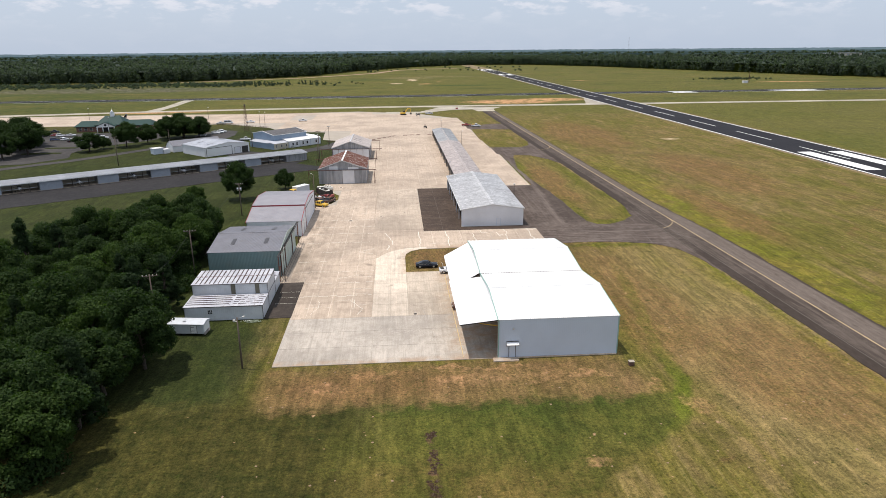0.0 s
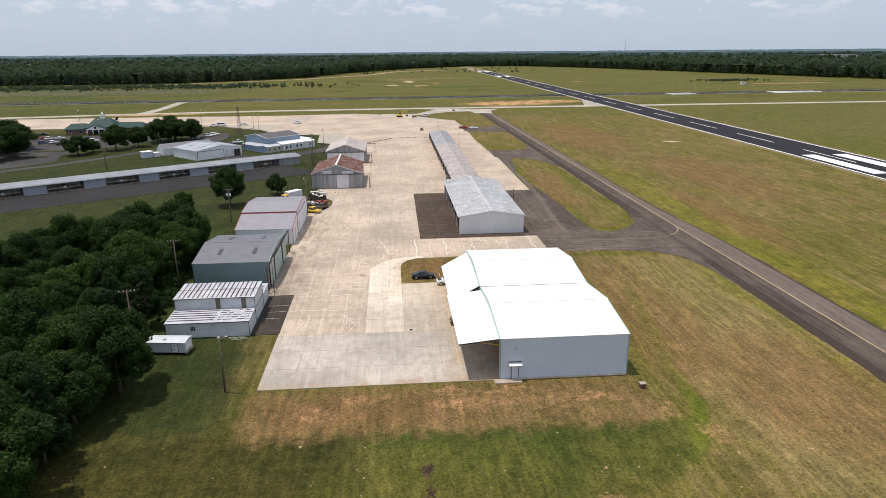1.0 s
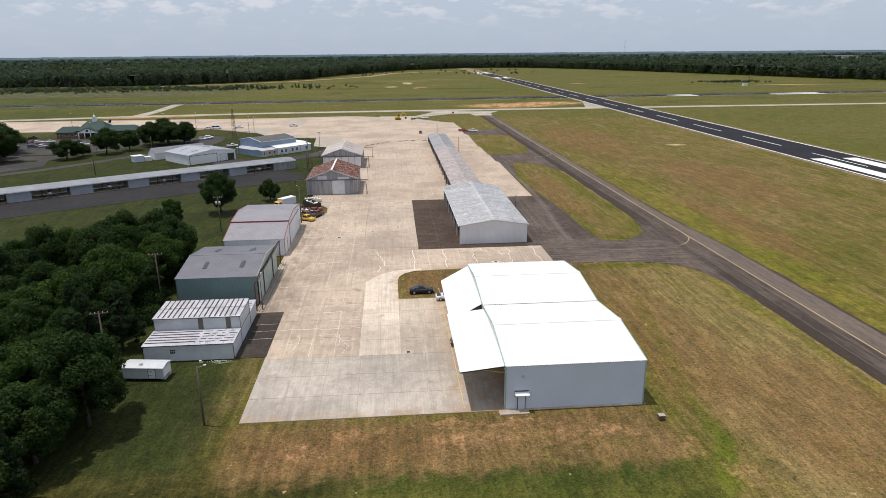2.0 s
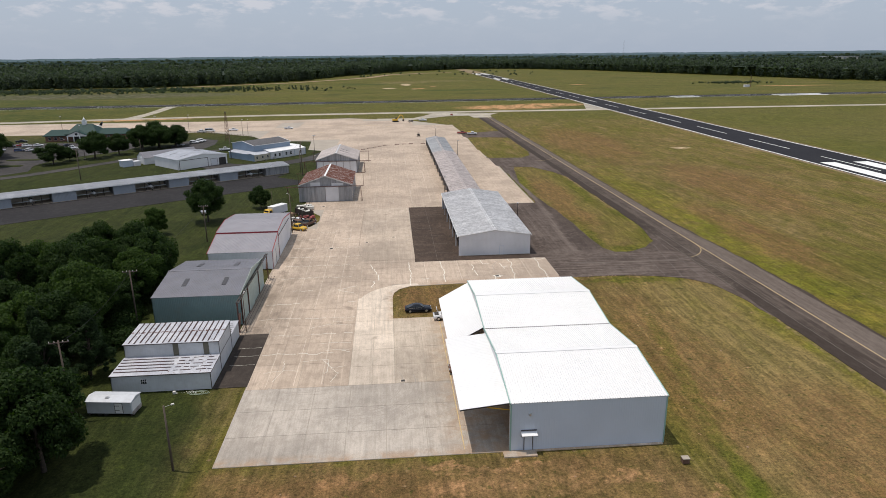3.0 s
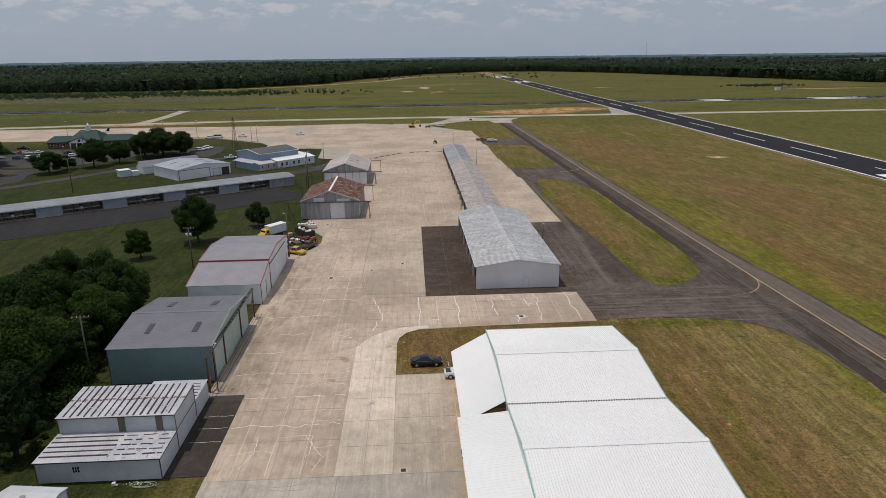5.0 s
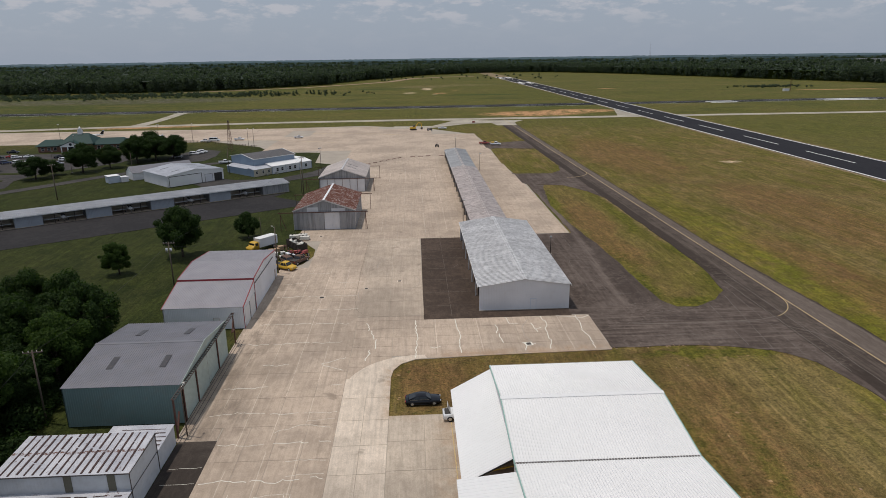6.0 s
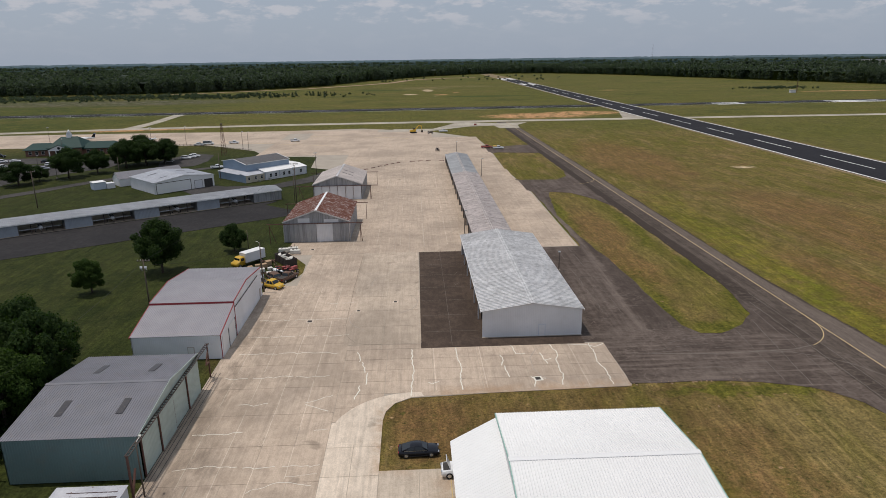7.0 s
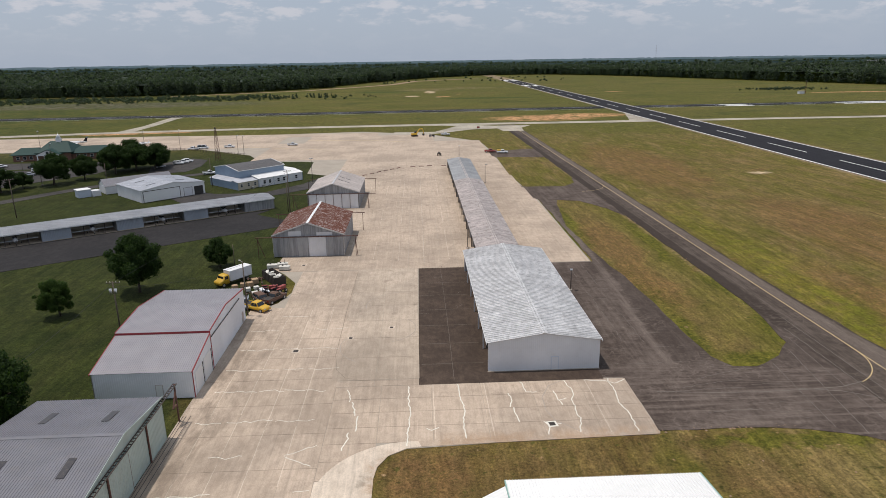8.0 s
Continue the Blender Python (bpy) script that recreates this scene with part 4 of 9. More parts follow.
def build_markings():
    def rw(y):
        return 184.9 + 0.00637 * (y + 300)

    def quad(f, a, y0, y1, w):
        return [(f(y0) + a - w / 2, y0), (f(y0) + a + w / 2, y0), (f(y1) + a + w / 2, y1), (f(y1) + a - w / 2, y1)]

    dashes = [quad(rw, 0, 259.5 - 61 * k, 296 - 61 * k, 0.6) for k in range(-18, 6)]
    marking("centre_line", dashes, 0.028, M["white_mark"], "white runway centre dashes")
    marking("runway_edge_line", [quad(rw, s * 13.9, -300, 1488, 0.9) for s in (-1, 1)], 0.028, M["white_mark"], "white runway edge lines")
    marking("touchdown_mark", [quad(rw, s * 7.3, 235, 281, 6.5) for s in (-1, 1)], 0.028, M["white_mark"], "broad white touchdown marks")
    marking("touchdown_mark", [quad(rw, s * 7.3, 1150, 1200, 6.5) for s in (-1, 1)], 0.028, M["white_mark"], "broad white touchdown marks")
    marking("threshold_bars", [quad(rw, s, 1400, 1484, 2.4) for s in (-12, -8, -4.5, 4.5, 8, 12)], 0.028, M["white_mark"], "white threshold bars")

    def cross(x0, x1, off, w):
        f = lambda x: 669 + 0.035 * x + off  # noqa: E731
        return [(x0, f(x0) - w / 2), (x1, f(x1) - w / 2), (x1, f(x1) + w / 2), (x0, f(x0) + w / 2)]

    marking("runway_edge_line", [cross(a, b, s * 11.6, 0.45) for s in (-1, 1) for a, b in ((-900, 168), (206, 900))], 0.024, M["white_mark"], "white edge lines of the crossing runway")
    marking("centre_line", [cross(x, x + 36, 0, 0.5) for x in range(-880, 880, 61) if not 150 < x < 215], 0.024, M["white_mark"], "white dashes of the crossing runway")
    marking("touchdown_mark", [cross(a, b, s * 6.5, 5.5) for s in (-1, 1) for a, b in ((286, 312), (398, 452))], 0.024, M["white_mark"], "broad white marks on the crossing runway")
    # yellow taxi lines
    ys = list(range(-60, 541, 15))
    line = [[(taxi_x(a) - 0.085, a), (taxi_x(a) + 0.085, a), (taxi_x(b) + 0.085, b), (taxi_x(b) - 0.085, b)] for a, b in zip(ys, ys[1:])]
    marking("taxi_line", line, 0.020, M["yellow_mark"], "faded yellow taxiway centre line")

    def ribbon(pts, w):
        out = []
        for (x0, y0), (x1, y1) in zip(pts, pts[1:]):
            d = Vector((x1 - x0, y1 - y0)).normalized()
            s = Vector((-d.y, d.x)) * w / 2
            out.append([(x0 - s.x, y0 - s.y), (x1 - s.x, y1 - s.y), (x1 + s.x, y1 + s.y), (x0 + s.x, y0 + s.y)])
        return out

    marking("taxi_line", ribbon(arc(62.0, 171.0, 10.8, -62, 0, 12) + [(72.9, 178)], 0.13), 0.016, M["yellow_mark"], "faded yellow turn line")
    marking("taxi_line", ribbon(arc(60.5, 313, 11.2, -85, 0, 10), 0.14), 0.016, M["yellow_mark"], "faded yellow turn line")


build_ground()
build_pavements()
build_markings()


# ---- hangars ----
def gable_x(root, x0, x1, y0, y1, eave, ridge, material, count, over=0.15, yr=None, back=None, **kw):
    """Roof with its ridge along x."""
    yr = (y0 + y1) / 2 if yr is None else yr
    back = eave if back is None else back
    up = Vector((0, yr - y0 + over, ridge - eave))
    roof_slope(root, (x0 - over, y0 - over, eave), (1, 0, 0), up, x1 - x0 + 2 * over, up.length, count, material, **kw)
    up = Vector((0, yr - y1 - over, ridge - back))
    roof_slope(root, (x1 + over, y1 + over, back), (-1, 0, 0), up, x1 - x0 + 2 * over, up.length, count, material, **kw)


def gable_y(root, x0, x1, y0, y1, eave, ridge, material, count, over=0.2, **kw):
    """Roof with its ridge along y."""
    xr = (x0 + x1) / 2
    up = Vector((xr - x0 + over, 0, ridge - eave))
    roof_slope(root, (x0 - over, y1 + over, eave), (0, -1, 0), up, y1 - y0 + 2 * over, up.length, count, material, **kw)
    up = Vector((xr - x1 - over, 0, ridge - eave))
    roof_slope(root, (x1 + over, y0 - over, eave), (0, 1, 0), up, y1 - y0 + 2 * over, up.length, count, material, **kw)


def peak(length, eave, ridge, at=None):
    at = length / 2 if at is None else at
    return lambda s: eave + (ridge - eave) * (s / at if s <= at else (length - s) / (length - at))


def white_hangar():
    W, B, E, R = 18.95, 21.5, 6.4, 7.75
    h = thing("white_hangar", pose(11.68, 90.2, 0), "large white metal hangar with two raised tilt doors", "hangar")
    # front siding painted bluer and darker than the sides, as its skylit shade
    wall(h, (0, 0), (W, 0), E, M["grey_wall"], label="ribbed front wall with skylit blue grey shade in its paint", deep=0.008)
    roofline = lambda s: E + (R - E) * (1 - abs((s % B) / B * 2 - 1))  # noqa: E731
    wall(h, (W, 0), (W, 2 * B), roofline, M["white_wall"])
    wall(h, (W, 2 * B), (0, 2 * B), E, M["white_wall"])
    # open side: jambs and headers
    for y0, y1 in ((0, 0.8), (B - 0.8, B + 0.8), (2 * B - 0.8, 2 * B)):
        boxes(h, "jamb", M["white_wall"], (0, y0 + 0.003, 0, 0.3, y1 - 0.003, 5.55))
    for k in (0, 1):
        bm = bmesh.new()
        prism(bm, [(k * B + 0.05, 5.56), (k * B + B - 0.05, 5.56), (k * B + B - 0.05, E - 0.06), (k * B + B / 2, R - 0.08), (k * B + 0.05, E - 0.06)], 0.0, 0.25, "x")
        part("header", bm, M["white_wall"], h)
        gable_x(h, 0, W, k * B, k * B + B, E + 0.03, R + 0.03, M["white_roof"], 21, over=0.1, ribs=3, rise=0.085, foot=0.09)
        bm = bmesh.new()
        y, t = k * B + B / 2, (R - E) / (B / 2) * 0.35
        prism(bm, [(y - 0.35, R + 0.125 - t), (y, R + 0.15), (y + 0.35, R + 0.125 - t), (y + 0.35, R + 0.055 - t), (y - 0.35, R + 0.055 - t)], -0.12, W + 0.12, "x")
        part("ridge_cap", bm, M["white_roof"], h)
    boxes(h, "valley_gutter", M["steel"], (-0.12, B - 0.12, E - 0.02, W + 0.12, B + 0.12, E + 0.085))
    for x in (-0.16, W + 0.02):
        bm = bmesh.new()
        for k in (0, 1):
            for a, b in (((k * B - 0.1, E), (k * B + B / 2, R)), ((k * B + B / 2, R), (k * B + B + 0.1, E))):
                bar(bm, (x + 0.07, a[0], a[1] - 0.03), (x + 0.07, b[0], b[1] - 0.03), 0.10, 0.22)
        part("rake_trim", bm, M["green_trim"], h, "sea green edge trim")
    for x in (-0.06, W - 0.10):
        boxes(h, "corner_trim", M["green_trim"], (x, -0.06, 0, x + 0.16, 0.10, E - 0.2), label="green corner trim")
    boxes(h, "base_strip", M["concrete_light"], (0.15, -0.36, -0.05, W - 0.15, -0.045, 0.06))
    # tilt doors
    for k, drop in ((0, 0.62), (1, 2.9)):
        run = math.sqrt(6.05**2 - drop**2)
        d = thing("tilt_door", pose(0, 0, 0), "", "")
        d.parent = h
        y0, y1 = (0.45, B - 1.1) if k == 0 else (B + 1.15, 2 * B - 0.45)
        up = Vector((run, 0, drop))
        out = Vector((-run, 0, E - 0.15 - drop))
        me = ribbed("door_panel", (y1 - y0) / 21, up.length, M["white_roof"], ribs=2, rise=0.03, foot=0.16, thick=0.05)
        along, upn = Vector((0, -1, 0)), up.normalized()
        nrm = along.cross(upn)
        for j in range(21):
            o = out + Vector((0, y1 - j * (y1 - y0) / 21, 0))
            m = Matrix(((along.x, upn.x, nrm.x, o.x), (along.y, upn.y, nrm.y, o.y), (along.z, upn.z, nrm.z, o.z), (0, 0, 0, 1)))
            piece("door_panel", me, d, m)
        dn = -nrm * 0.16
        ends = [(out + dn + Vector((0, y, 0)), out + dn + up + Vector((0, y, 0))) for y in np.linspace(y0 + 0.1, y1 - 0.1, 8)]
        ends += [(out + dn + up * f + Vector((0, y0, 0)), out + dn + up * f + Vector((0, y1, 0))) for f in (0.02, 0.5, 0.97)]
        rods(d, "door_frame", M["steel"], *ends, w=0.13, label="dark steel door frame")
        for y in (y0 + 0.5, y1 - 0.5):
            rods(d, "strut", M["machine_yellow"], ((0.1, y, 5.0), (out.x * 0.55, y, E - 0.45 - drop * 0.55)), w=0.1, label="orange door strut")
    boxes(h, "floor_slab", M["concrete_patch"], (0.3, 0.15, -0.1, W - 0.15, 2 * B - 0.15, 0.035))
    # person door with its little canopy, lamp and step
    boxes(h, "door", M["grey_wall"], (1.7, -0.10, 0.08, 2.65, -0.035, 2.12), label="plain steel door")
    boxes(h, "door_frame", M["steel"], (1.62, -0.12, 0.08, 1.7, -0.035, 2.2), (2.65, -0.12, 0.08, 2.73, -0.035, 2.2), (1.7, -0.12, 2.12, 2.65, -0.035, 2.2))
    bm = bmesh.new()
    prism(bm, [(-0.04, 2.62), (-0.85, 2.44), (-0.85, 2.40), (-0.04, 2.54)], 1.25, 3.15, "x")
    part("canopy", bm, M["white_roof"], h, "small white door canopy")
    bm = bmesh.new()
    for x in (1.25, 3.1):
        bar(bm, (x, -0.95, 2.38), (x, -0.04, 1.95), 0.05)
    box(bm, 1.25, -0.14, 2.70, 3.15, -0.04, 2.78)
    part("canopy_bracket", bm, M["steel"], h)
    bm = bmesh.new()
    box(bm, 2.2, -0.28, 4.75, 2.42, -0.03, 5.05, 0.05)
    part("wall_lamp", bm, M["metal"], h, "small wall lamp")
    boxes(h, "step", M["concrete_new"], (-0.9, -1.35, -0.1, 3.1, -0.13, 0.10), bevel=0.02, label="concrete door step")


def shade_hangar():
    """The long open-sided hangar, in a near part and a lower far part."""
    W, L, E, R = 16.9, 48.6, 4.75, 6.05
    h = thing("aircraft_shelter", pose(13.85, 168.5, 0), "white open-sided aircraft shelter with a silver gable roof", "hangar")
    wall(h, (0, 0), (W, 0), peak(W, E, R), M["white_wall"], pitch=0.3, deep=0.007, label="white gable wall")
    wall(h, (W, L), (0, L), peak(W, E, R), M["white_wall"])
    gable_y(h, 0, W, 0, L, E + 0.03, R + 0.03, M["galv"], 36, over=0.25, ribs=2, rise=0.10, foot=0.16)
    bm = bmesh.new()
    for s in (-1, 1):
        bar(bm, (W / 2 + s * 0.22, -0.3, R + 0.06), (W / 2 + s * 0.22, L + 0.3, R + 0.06), 0.30, 0.04)
    part("ridge_cap", bm, M["galv"], h, "silver ridge cap")
    boxes(h, "eave_trim", M["white_roof"], (-0.32, -0.3, E - 0.22, -0.26, L + 0.3, E + 0.03), (W + 0.26, -0.3, E - 0.22, W + 0.32, L + 0.3, E + 0.03))
    bays = 6
    for k in range(bays + 1):
        y = min(max(k * L / bays, 0.12), L - 0.12)
        for x in (0.12, W - 0.12):
            boxes(h, "post", M["white_wall"], (x - 0.11, y - 0.11 + (0.2 if k == 0 else -0.2 if k == bays else 0), 0, x + 0.11, y + 0.11 + (0.2 if k == 0 else -0.2 if k == bays else 0), E - 0.1))
    for k in range(1, bays):
        y = k * L / bays
        boxes(h, "partition", M["steel"], (0.6, y + 0.15, 0, W - 0.6, y + 0.22, E - 0.3), label="dark sheet partition between bays")
        rods(h, "rafter", M["steel"], ((0.1, y, E - 0.15), (W / 2, y, R - 0.2)), ((W / 2, y, R - 0.2), (W - 0.1, y, E - 0.15)), w=0.2)
    boxes(h, "back_partition", M["galv_wall"], (W / 2 - 0.05, 0.2, 0, W / 2 + 0.05, L - 0.2, E - 0.3), label="grey spine wall")
    boxes(h, "floor_slab", M["pad"], (-0.2, 0.2, -0.05, W + 0.2, L - 0.2, 0.03))
    boxes(h, "door", M["white_wall"], (9.6, -0.09, 0.05, 10.6, -0.03, 2.1), label="white steel door")
    boxes(h, "door_frame", M["grey_wall"], (9.52, -0.11, 0.05, 9.6, -0.03, 2.18), (10.6, -0.11, 0.05, 10.68, -0.03, 2.18), (9.6, -0.11, 2.1, 10.6, -0.03, 2.18))
    boxes(h, "foundation", M["joint"], (-0.1, -0.25, -0.05, W + 0.1, -0.05, 0.05))

    # far part
    W2, L2, E2, R2 = 9.6, 140.0, 4.0, 4.9
    f = thing("aircraft_shelter", pose(17.0, 218.4, 0), "long low aircraft shelter with a stained galvanised roof", "hangar")
    gable_y(f, 0, W2, 0, 88, E2, R2, M["galv_old"], 88, over=0.2, ribs=2, rise=0.07, foot=0.2)
    gable_y(f, 0, W2, 88.6, L2, E2 - 0.25, R2 - 0.25, M["galv_dull"], 52, over=0.2, ribs=2, rise=0.05, foot=0.14)
    bm = bmesh.new()
    for s in (-1, 1):
        bar(bm, (W2 / 2 + s * 0.25, -0.2, R2 + 0.05), (W2 / 2 + s * 0.25, 88, R2 + 0.05), 0.2, 0.04)
        bar(bm, (W2 / 2 + s * 0.25, 88.4, R2 - 0.2), (W2 / 2 + s * 0.25, L2 + 0.2, R2 - 0.2), 0.2, 0.04)
    part("ridge_cap", bm, M["galv_old"], f, "dull ridge cap")
    wall(f, (0, 0), (W2, 0), peak(W2, E2 - 0.05, R2 - 0.05), M["galv_wall"])
    wall(f, (W2, L2), (0, L2), peak(W2, E2 - 0.3, R2 - 0.3), M["galv_wall"])
    for k in range(17):
        y = 0.3 + k * (L2 - 0.6) / 16
        boxes(f, "post", M["steel"], (0.0, y - 0.12, 0, 0.24, y + 0.12, E2 - 0.35))
        boxes(f, "post", M["steel"], (W2 - 0.24, y - 0.12, 0, W2, y + 0.12, E2 - 0.35))
        if 0 < k < 16:
            boxes(f, "partition", M["galv_wall"], (0.3, y - 0.05, 0, W2 - 0.3, y + 0.05, E2 - 0.35))
    boxes(f, "back_partition", M["galv_wall"], (W2 / 2, 0.2, 0, W2 / 2 + 0.1, L2 - 0.2, E2 - 0.3))


def rail_gantry(root, x0, x1, y, z, legs):
    """The overhead door rail that runs on past the wall, on braced posts."""
    rods(root, "door_rail", M["frame_rust"], ((x0, y, z), (x1, y, z)), w=0.17, label="rusty overhead door rail")
    for x, lean in legs:
        rods(root, "rail_post", M["frame_rust"], ((x, y, 0), (x, y, z - 0.1)), ((x + lean, y + 0.05, 0), (x, y + 0.05, z * 0.9)), w=0.12, label="rusty rail post with its brace")


def old_hangar(name, x, y, W, L, E, R, roof, walls, label, rail, top_panels):
    h = thing(name, pose(x, y, 0), label, "hangar")
    pk = peak(W, E, R)
    # gable over the door line
    bm = bmesh.new()
    prism(bm, [(0, E - 0.4), (W, E - 0.4), (W, E - 0.05), (W / 2, R - 0.05), (0, E - 0.05)], 0.0, 0.12, "y")
    part("gable", bm, walls, h, "sheet metal gable")
    for a, b, mat in top_panels:
        bm = bmesh.new()
        z1 = min(pk(a * W), pk(b * W)) - 0.35
        siding(bm, (a * W, -0.02), (b * W, -0.02), E - 0.2, lambda s: z1, 0.25, 0.03, 0.03)
        part("gable_panel", bm, mat, h)
    wall(h, (W, 0), (W, L), E, walls)
    wall(h, (W, L), (0, L), pk, walls)
    wall(h, (0, L), (0, 0), E, walls)
    gable_y(h, 0, W, 0, L, E + 0.03, R + 0.03, roof, max(8, round(L / 0.9)), over=0.3, ribs=3, rise=0.04, foot=0.12)
    bm = bmesh.new()
    for s in (-1, 1):
        bar(bm, (W / 2 + s * 0.15, -0.35, R + 0.05), (W / 2 + s * 0.15, L + 0.35, R + 0.05), 0.28, 0.05)
    part("ridge_cap", bm, M["white_roof"] if name == "rusty_hangar" else M["galv"], h, "pale ridge cap")
    bm = bmesh.new()
    bar(bm, (-0.3, -0.32, E), (W / 2, -0.32, R), 0.08, 0.3)
    bar(bm, (W / 2, -0.32, R), (W + 0.3, -0.32, E), 0.08, 0.3)
    part("rake_trim", bm, M["galv"], h)
    return h


def rusty_hangar():
    W, L, E, R = 16.8, 23.5, 5.35, 8.35
    g, w = M["galv_wall"], M["white_wall"]
    h = old_hangar("rusty_hangar", -31.0, 231.6, W, L, E, R, M["rust_roof"], g, "old metal hangar with a rusty red roof", None, ((0.22, 0.40, w), (0.62, 0.84, w)))
    for k, mat in enumerate((g, g, w, g)):
        a = 0.06 + k * 4.18
        d = wall(h, (a, -0.2 - 0.12 * (k % 2)), (a + 4.15, -0.2 - 0.12 * (k % 2)), E - 0.45, mat, 0.08, 0.4, 0.03, 0.06, "sliding_door", "white sliding door leaf" if mat is w else "")
    rail_gantry(h, -4.2, W + 3.6, -0.45, E - 0.35, ((-3.6, 1.5), (W + 2.9, 0.4)))
    rail_gantry(h, -4.0, W + 3.4, L + 0.4, E - 0.35, ((-3.4, 0.0), (W + 2.8, 0.0)))
    for x in (-0.12, W):
        boxes(h, "corner_post", M["galv"], (x, -0.12, 0, x + 0.14, 0.0, E - 0.2))


def grey_hangar():
    W, L, E, R = 16.2, 25.5, 5.1, 8.0
    w = M["white_wall"]
    h = old_hangar("grey_hangar", -31.0, 284.0, W, L, E, R, M["chalk_roof"], M["galv_wall"], "old metal hangar with a dull grey roof", None, ())
    for k in range(6):
        a = 0.3 + k * 2.62
        wall(h, (a, -0.2 - 0.12 * (k % 2)), (a + 2.6, -0.2 - 0.12 * (k % 2)), E - 0.45, w, 0.08, 0.4, 0.02, 0.06, "sliding_door", "off white sliding door leaf")
        boxes(h, "door_stile", M["frame_rust"], (a - 0.05, -0.42, 0.08, a + 0.05, -0.36, E - 0.45))
    rail_gantry(h, -5.5, W + 5.5, -0.45, E - 0.35, ((-4.5, 1.2), (W + 2.9, 0.3)))
    rail_gantry(h, -4.5, W + 4.2, L + 0.4, E - 0.35, ((-3.8, 0.0), (W + 3.8, 0.0)))
    for x in (3.6, 5.6):
        for y in (9.0, 14.0):
            bm = bmesh.new()
            z = E + (R - E) * (W - x - 8) / (W / 2)
            s = (R - E) / (W / 2)
            xa = W - x
            bar(bm, (xa, y, E + s * (W - xa) + 0.12), (xa - 1.6, y, E + s * (W - xa + 1.6) + 0.12), 0.5, 0.05)
            part("roof_vent", bm, M["skylight"], h)


def shed_white():
    """The small stepped white building: a low front room, a taller middle and a low room behind its east half."""
    W, Y1, Y2, Y3, LOW, TALL, X3 = 13.8, 5.75, 12.85, 18.3, 2.68, 4.85, 6.6
    h = thing("white_shed", pose(-41.9, 109.35, 0), "two-tier white metal shed with rust-streaked roofs", "shed")
    w = M["shed_wall"]
    tall = lambda s: TALL + 0.25 * min(max(s, 0.0), Y2 - Y1) / (Y2 - Y1)  # noqa: E731
    wall(h, (0, 0), (W, 0), LOW, w, pitch=0.35, deep=0.005)
    wall(h, (W, 0), (W, Y1), LOW, w, pitch=0.35, deep=0.005)
    wall(h, (0, Y1), (0, 0), LOW, w, pitch=0.35, deep=0.005)
    wall(h, (0, Y1), (W, Y1), TALL, w, z0=LOW - 0.3, pitch=0.35, deep=0.005, name="upper_wall")
    wall(h, (W, Y1), (W, Y2), tall, w, pitch=0.35, deep=0.005, name="upper_wall")
    wall(h, (0, Y2), (0, Y1), lambda s: tall(Y2 - Y1 - s), w, pitch=0.35, deep=0.005, name="upper_wall")
    wall(h, (W, Y2), (0, Y2), TALL + 0.25, w, pitch=0.35, deep=0.005, name="upper_wall")
    wall(h, (W, Y2), (W, Y3), LOW, w, pitch=0.35, deep=0.005, name="rear_wall")
    wall(h, (W, Y3), (X3, Y3), LOW, w, pitch=0.35, deep=0.005, name="rear_wall")
    wall(h, (X3, Y3), (X3, Y2), LOW, w, pitch=0.35, deep=0.005, name="rear_wall")
    up = Vector((0, Y1 + 0.12, 0.08))
    roof_slope(h, (-0.12, -0.15, LOW + 0.03), (1, 0, 0), up, W + 0.24, up.length, 16, M["shed_roof_low"], ribs=2, rise=0.015, foot=0.2)
    up = Vector((0, Y2 - Y1 + 0.3, 0.26))
    roof_slope(h, (-0.12, Y1 - 0.15, TALL + 0.03), (1, 0, 0), up, W + 0.24, up.length, 16, M["shed_roof"], ribs=3, rise=0.015, foot=0.14)
    up = Vector((0, Y3 - Y2 - 0.02, 0.06))
    roof_slope(h, (X3 - 0.1, Y2 + 0.14, LOW + 0.03), (1, 0, 0), up, W - X3 + 0.22, up.length, 8, M["shed_roof"], ribs=2, rise=0.015, foot=0.2)
    # standing seams whose paint has gone, broken here and there
    def seam(*runs):
        bm = bmesh.new()
        for a, b, w, t in runs:
            bar(bm, a, b, w, t)
        part("roof_seam", bm, M["rust_rib"], h, "rust-black roof seam")

    for k in range(1, 17):
        x = -0.12 + k * (W + 0.24) / 17
        y = Y1 + random.uniform(-0.05, 0.25)
        runs = []
        while y < Y2 - 0.1:
            e = min(y + random.uniform(1.6, 4.6), Y2 + 0.05)
            z = lambda q: TALL + 0.075 + 0.25 * (q - Y1) / (Y2 - Y1)  # noqa: E731
            runs.append(((x, y, z(y)), (x, e, z(e)), random.uniform(0.12, 0.22), 0.05))
            y = e + random.uniform(0.03, 0.3)
        seam(*runs)
    for k in range(1, 6):
        y = k * Y1 / 6
        z = LOW + 0.075 + 0.08 * y / Y1
        runs = [((0.1, y, z), (7.9 + random.uniform(-0.3, 0.3), y, z), random.uniform(0.16, 0.24), 0.05)]
        x = 8.4
        while x < W - 0.3:
            e = min(x + random.uniform(0.3, 1.5), W)
            runs.append(((x, y + random.uniform(-0.06, 0.06), z), (e, y + random.uniform(-0.06, 0.06), z), random.uniform(0.08, 0.2), 0.04))
            x = e + random.uniform(0.15, 0.9)
        seam(*runs)
    for k in range(1, 6):
        y = Y2 + 0.3 + k * (Y3 - Y2 - 0.4) / 6
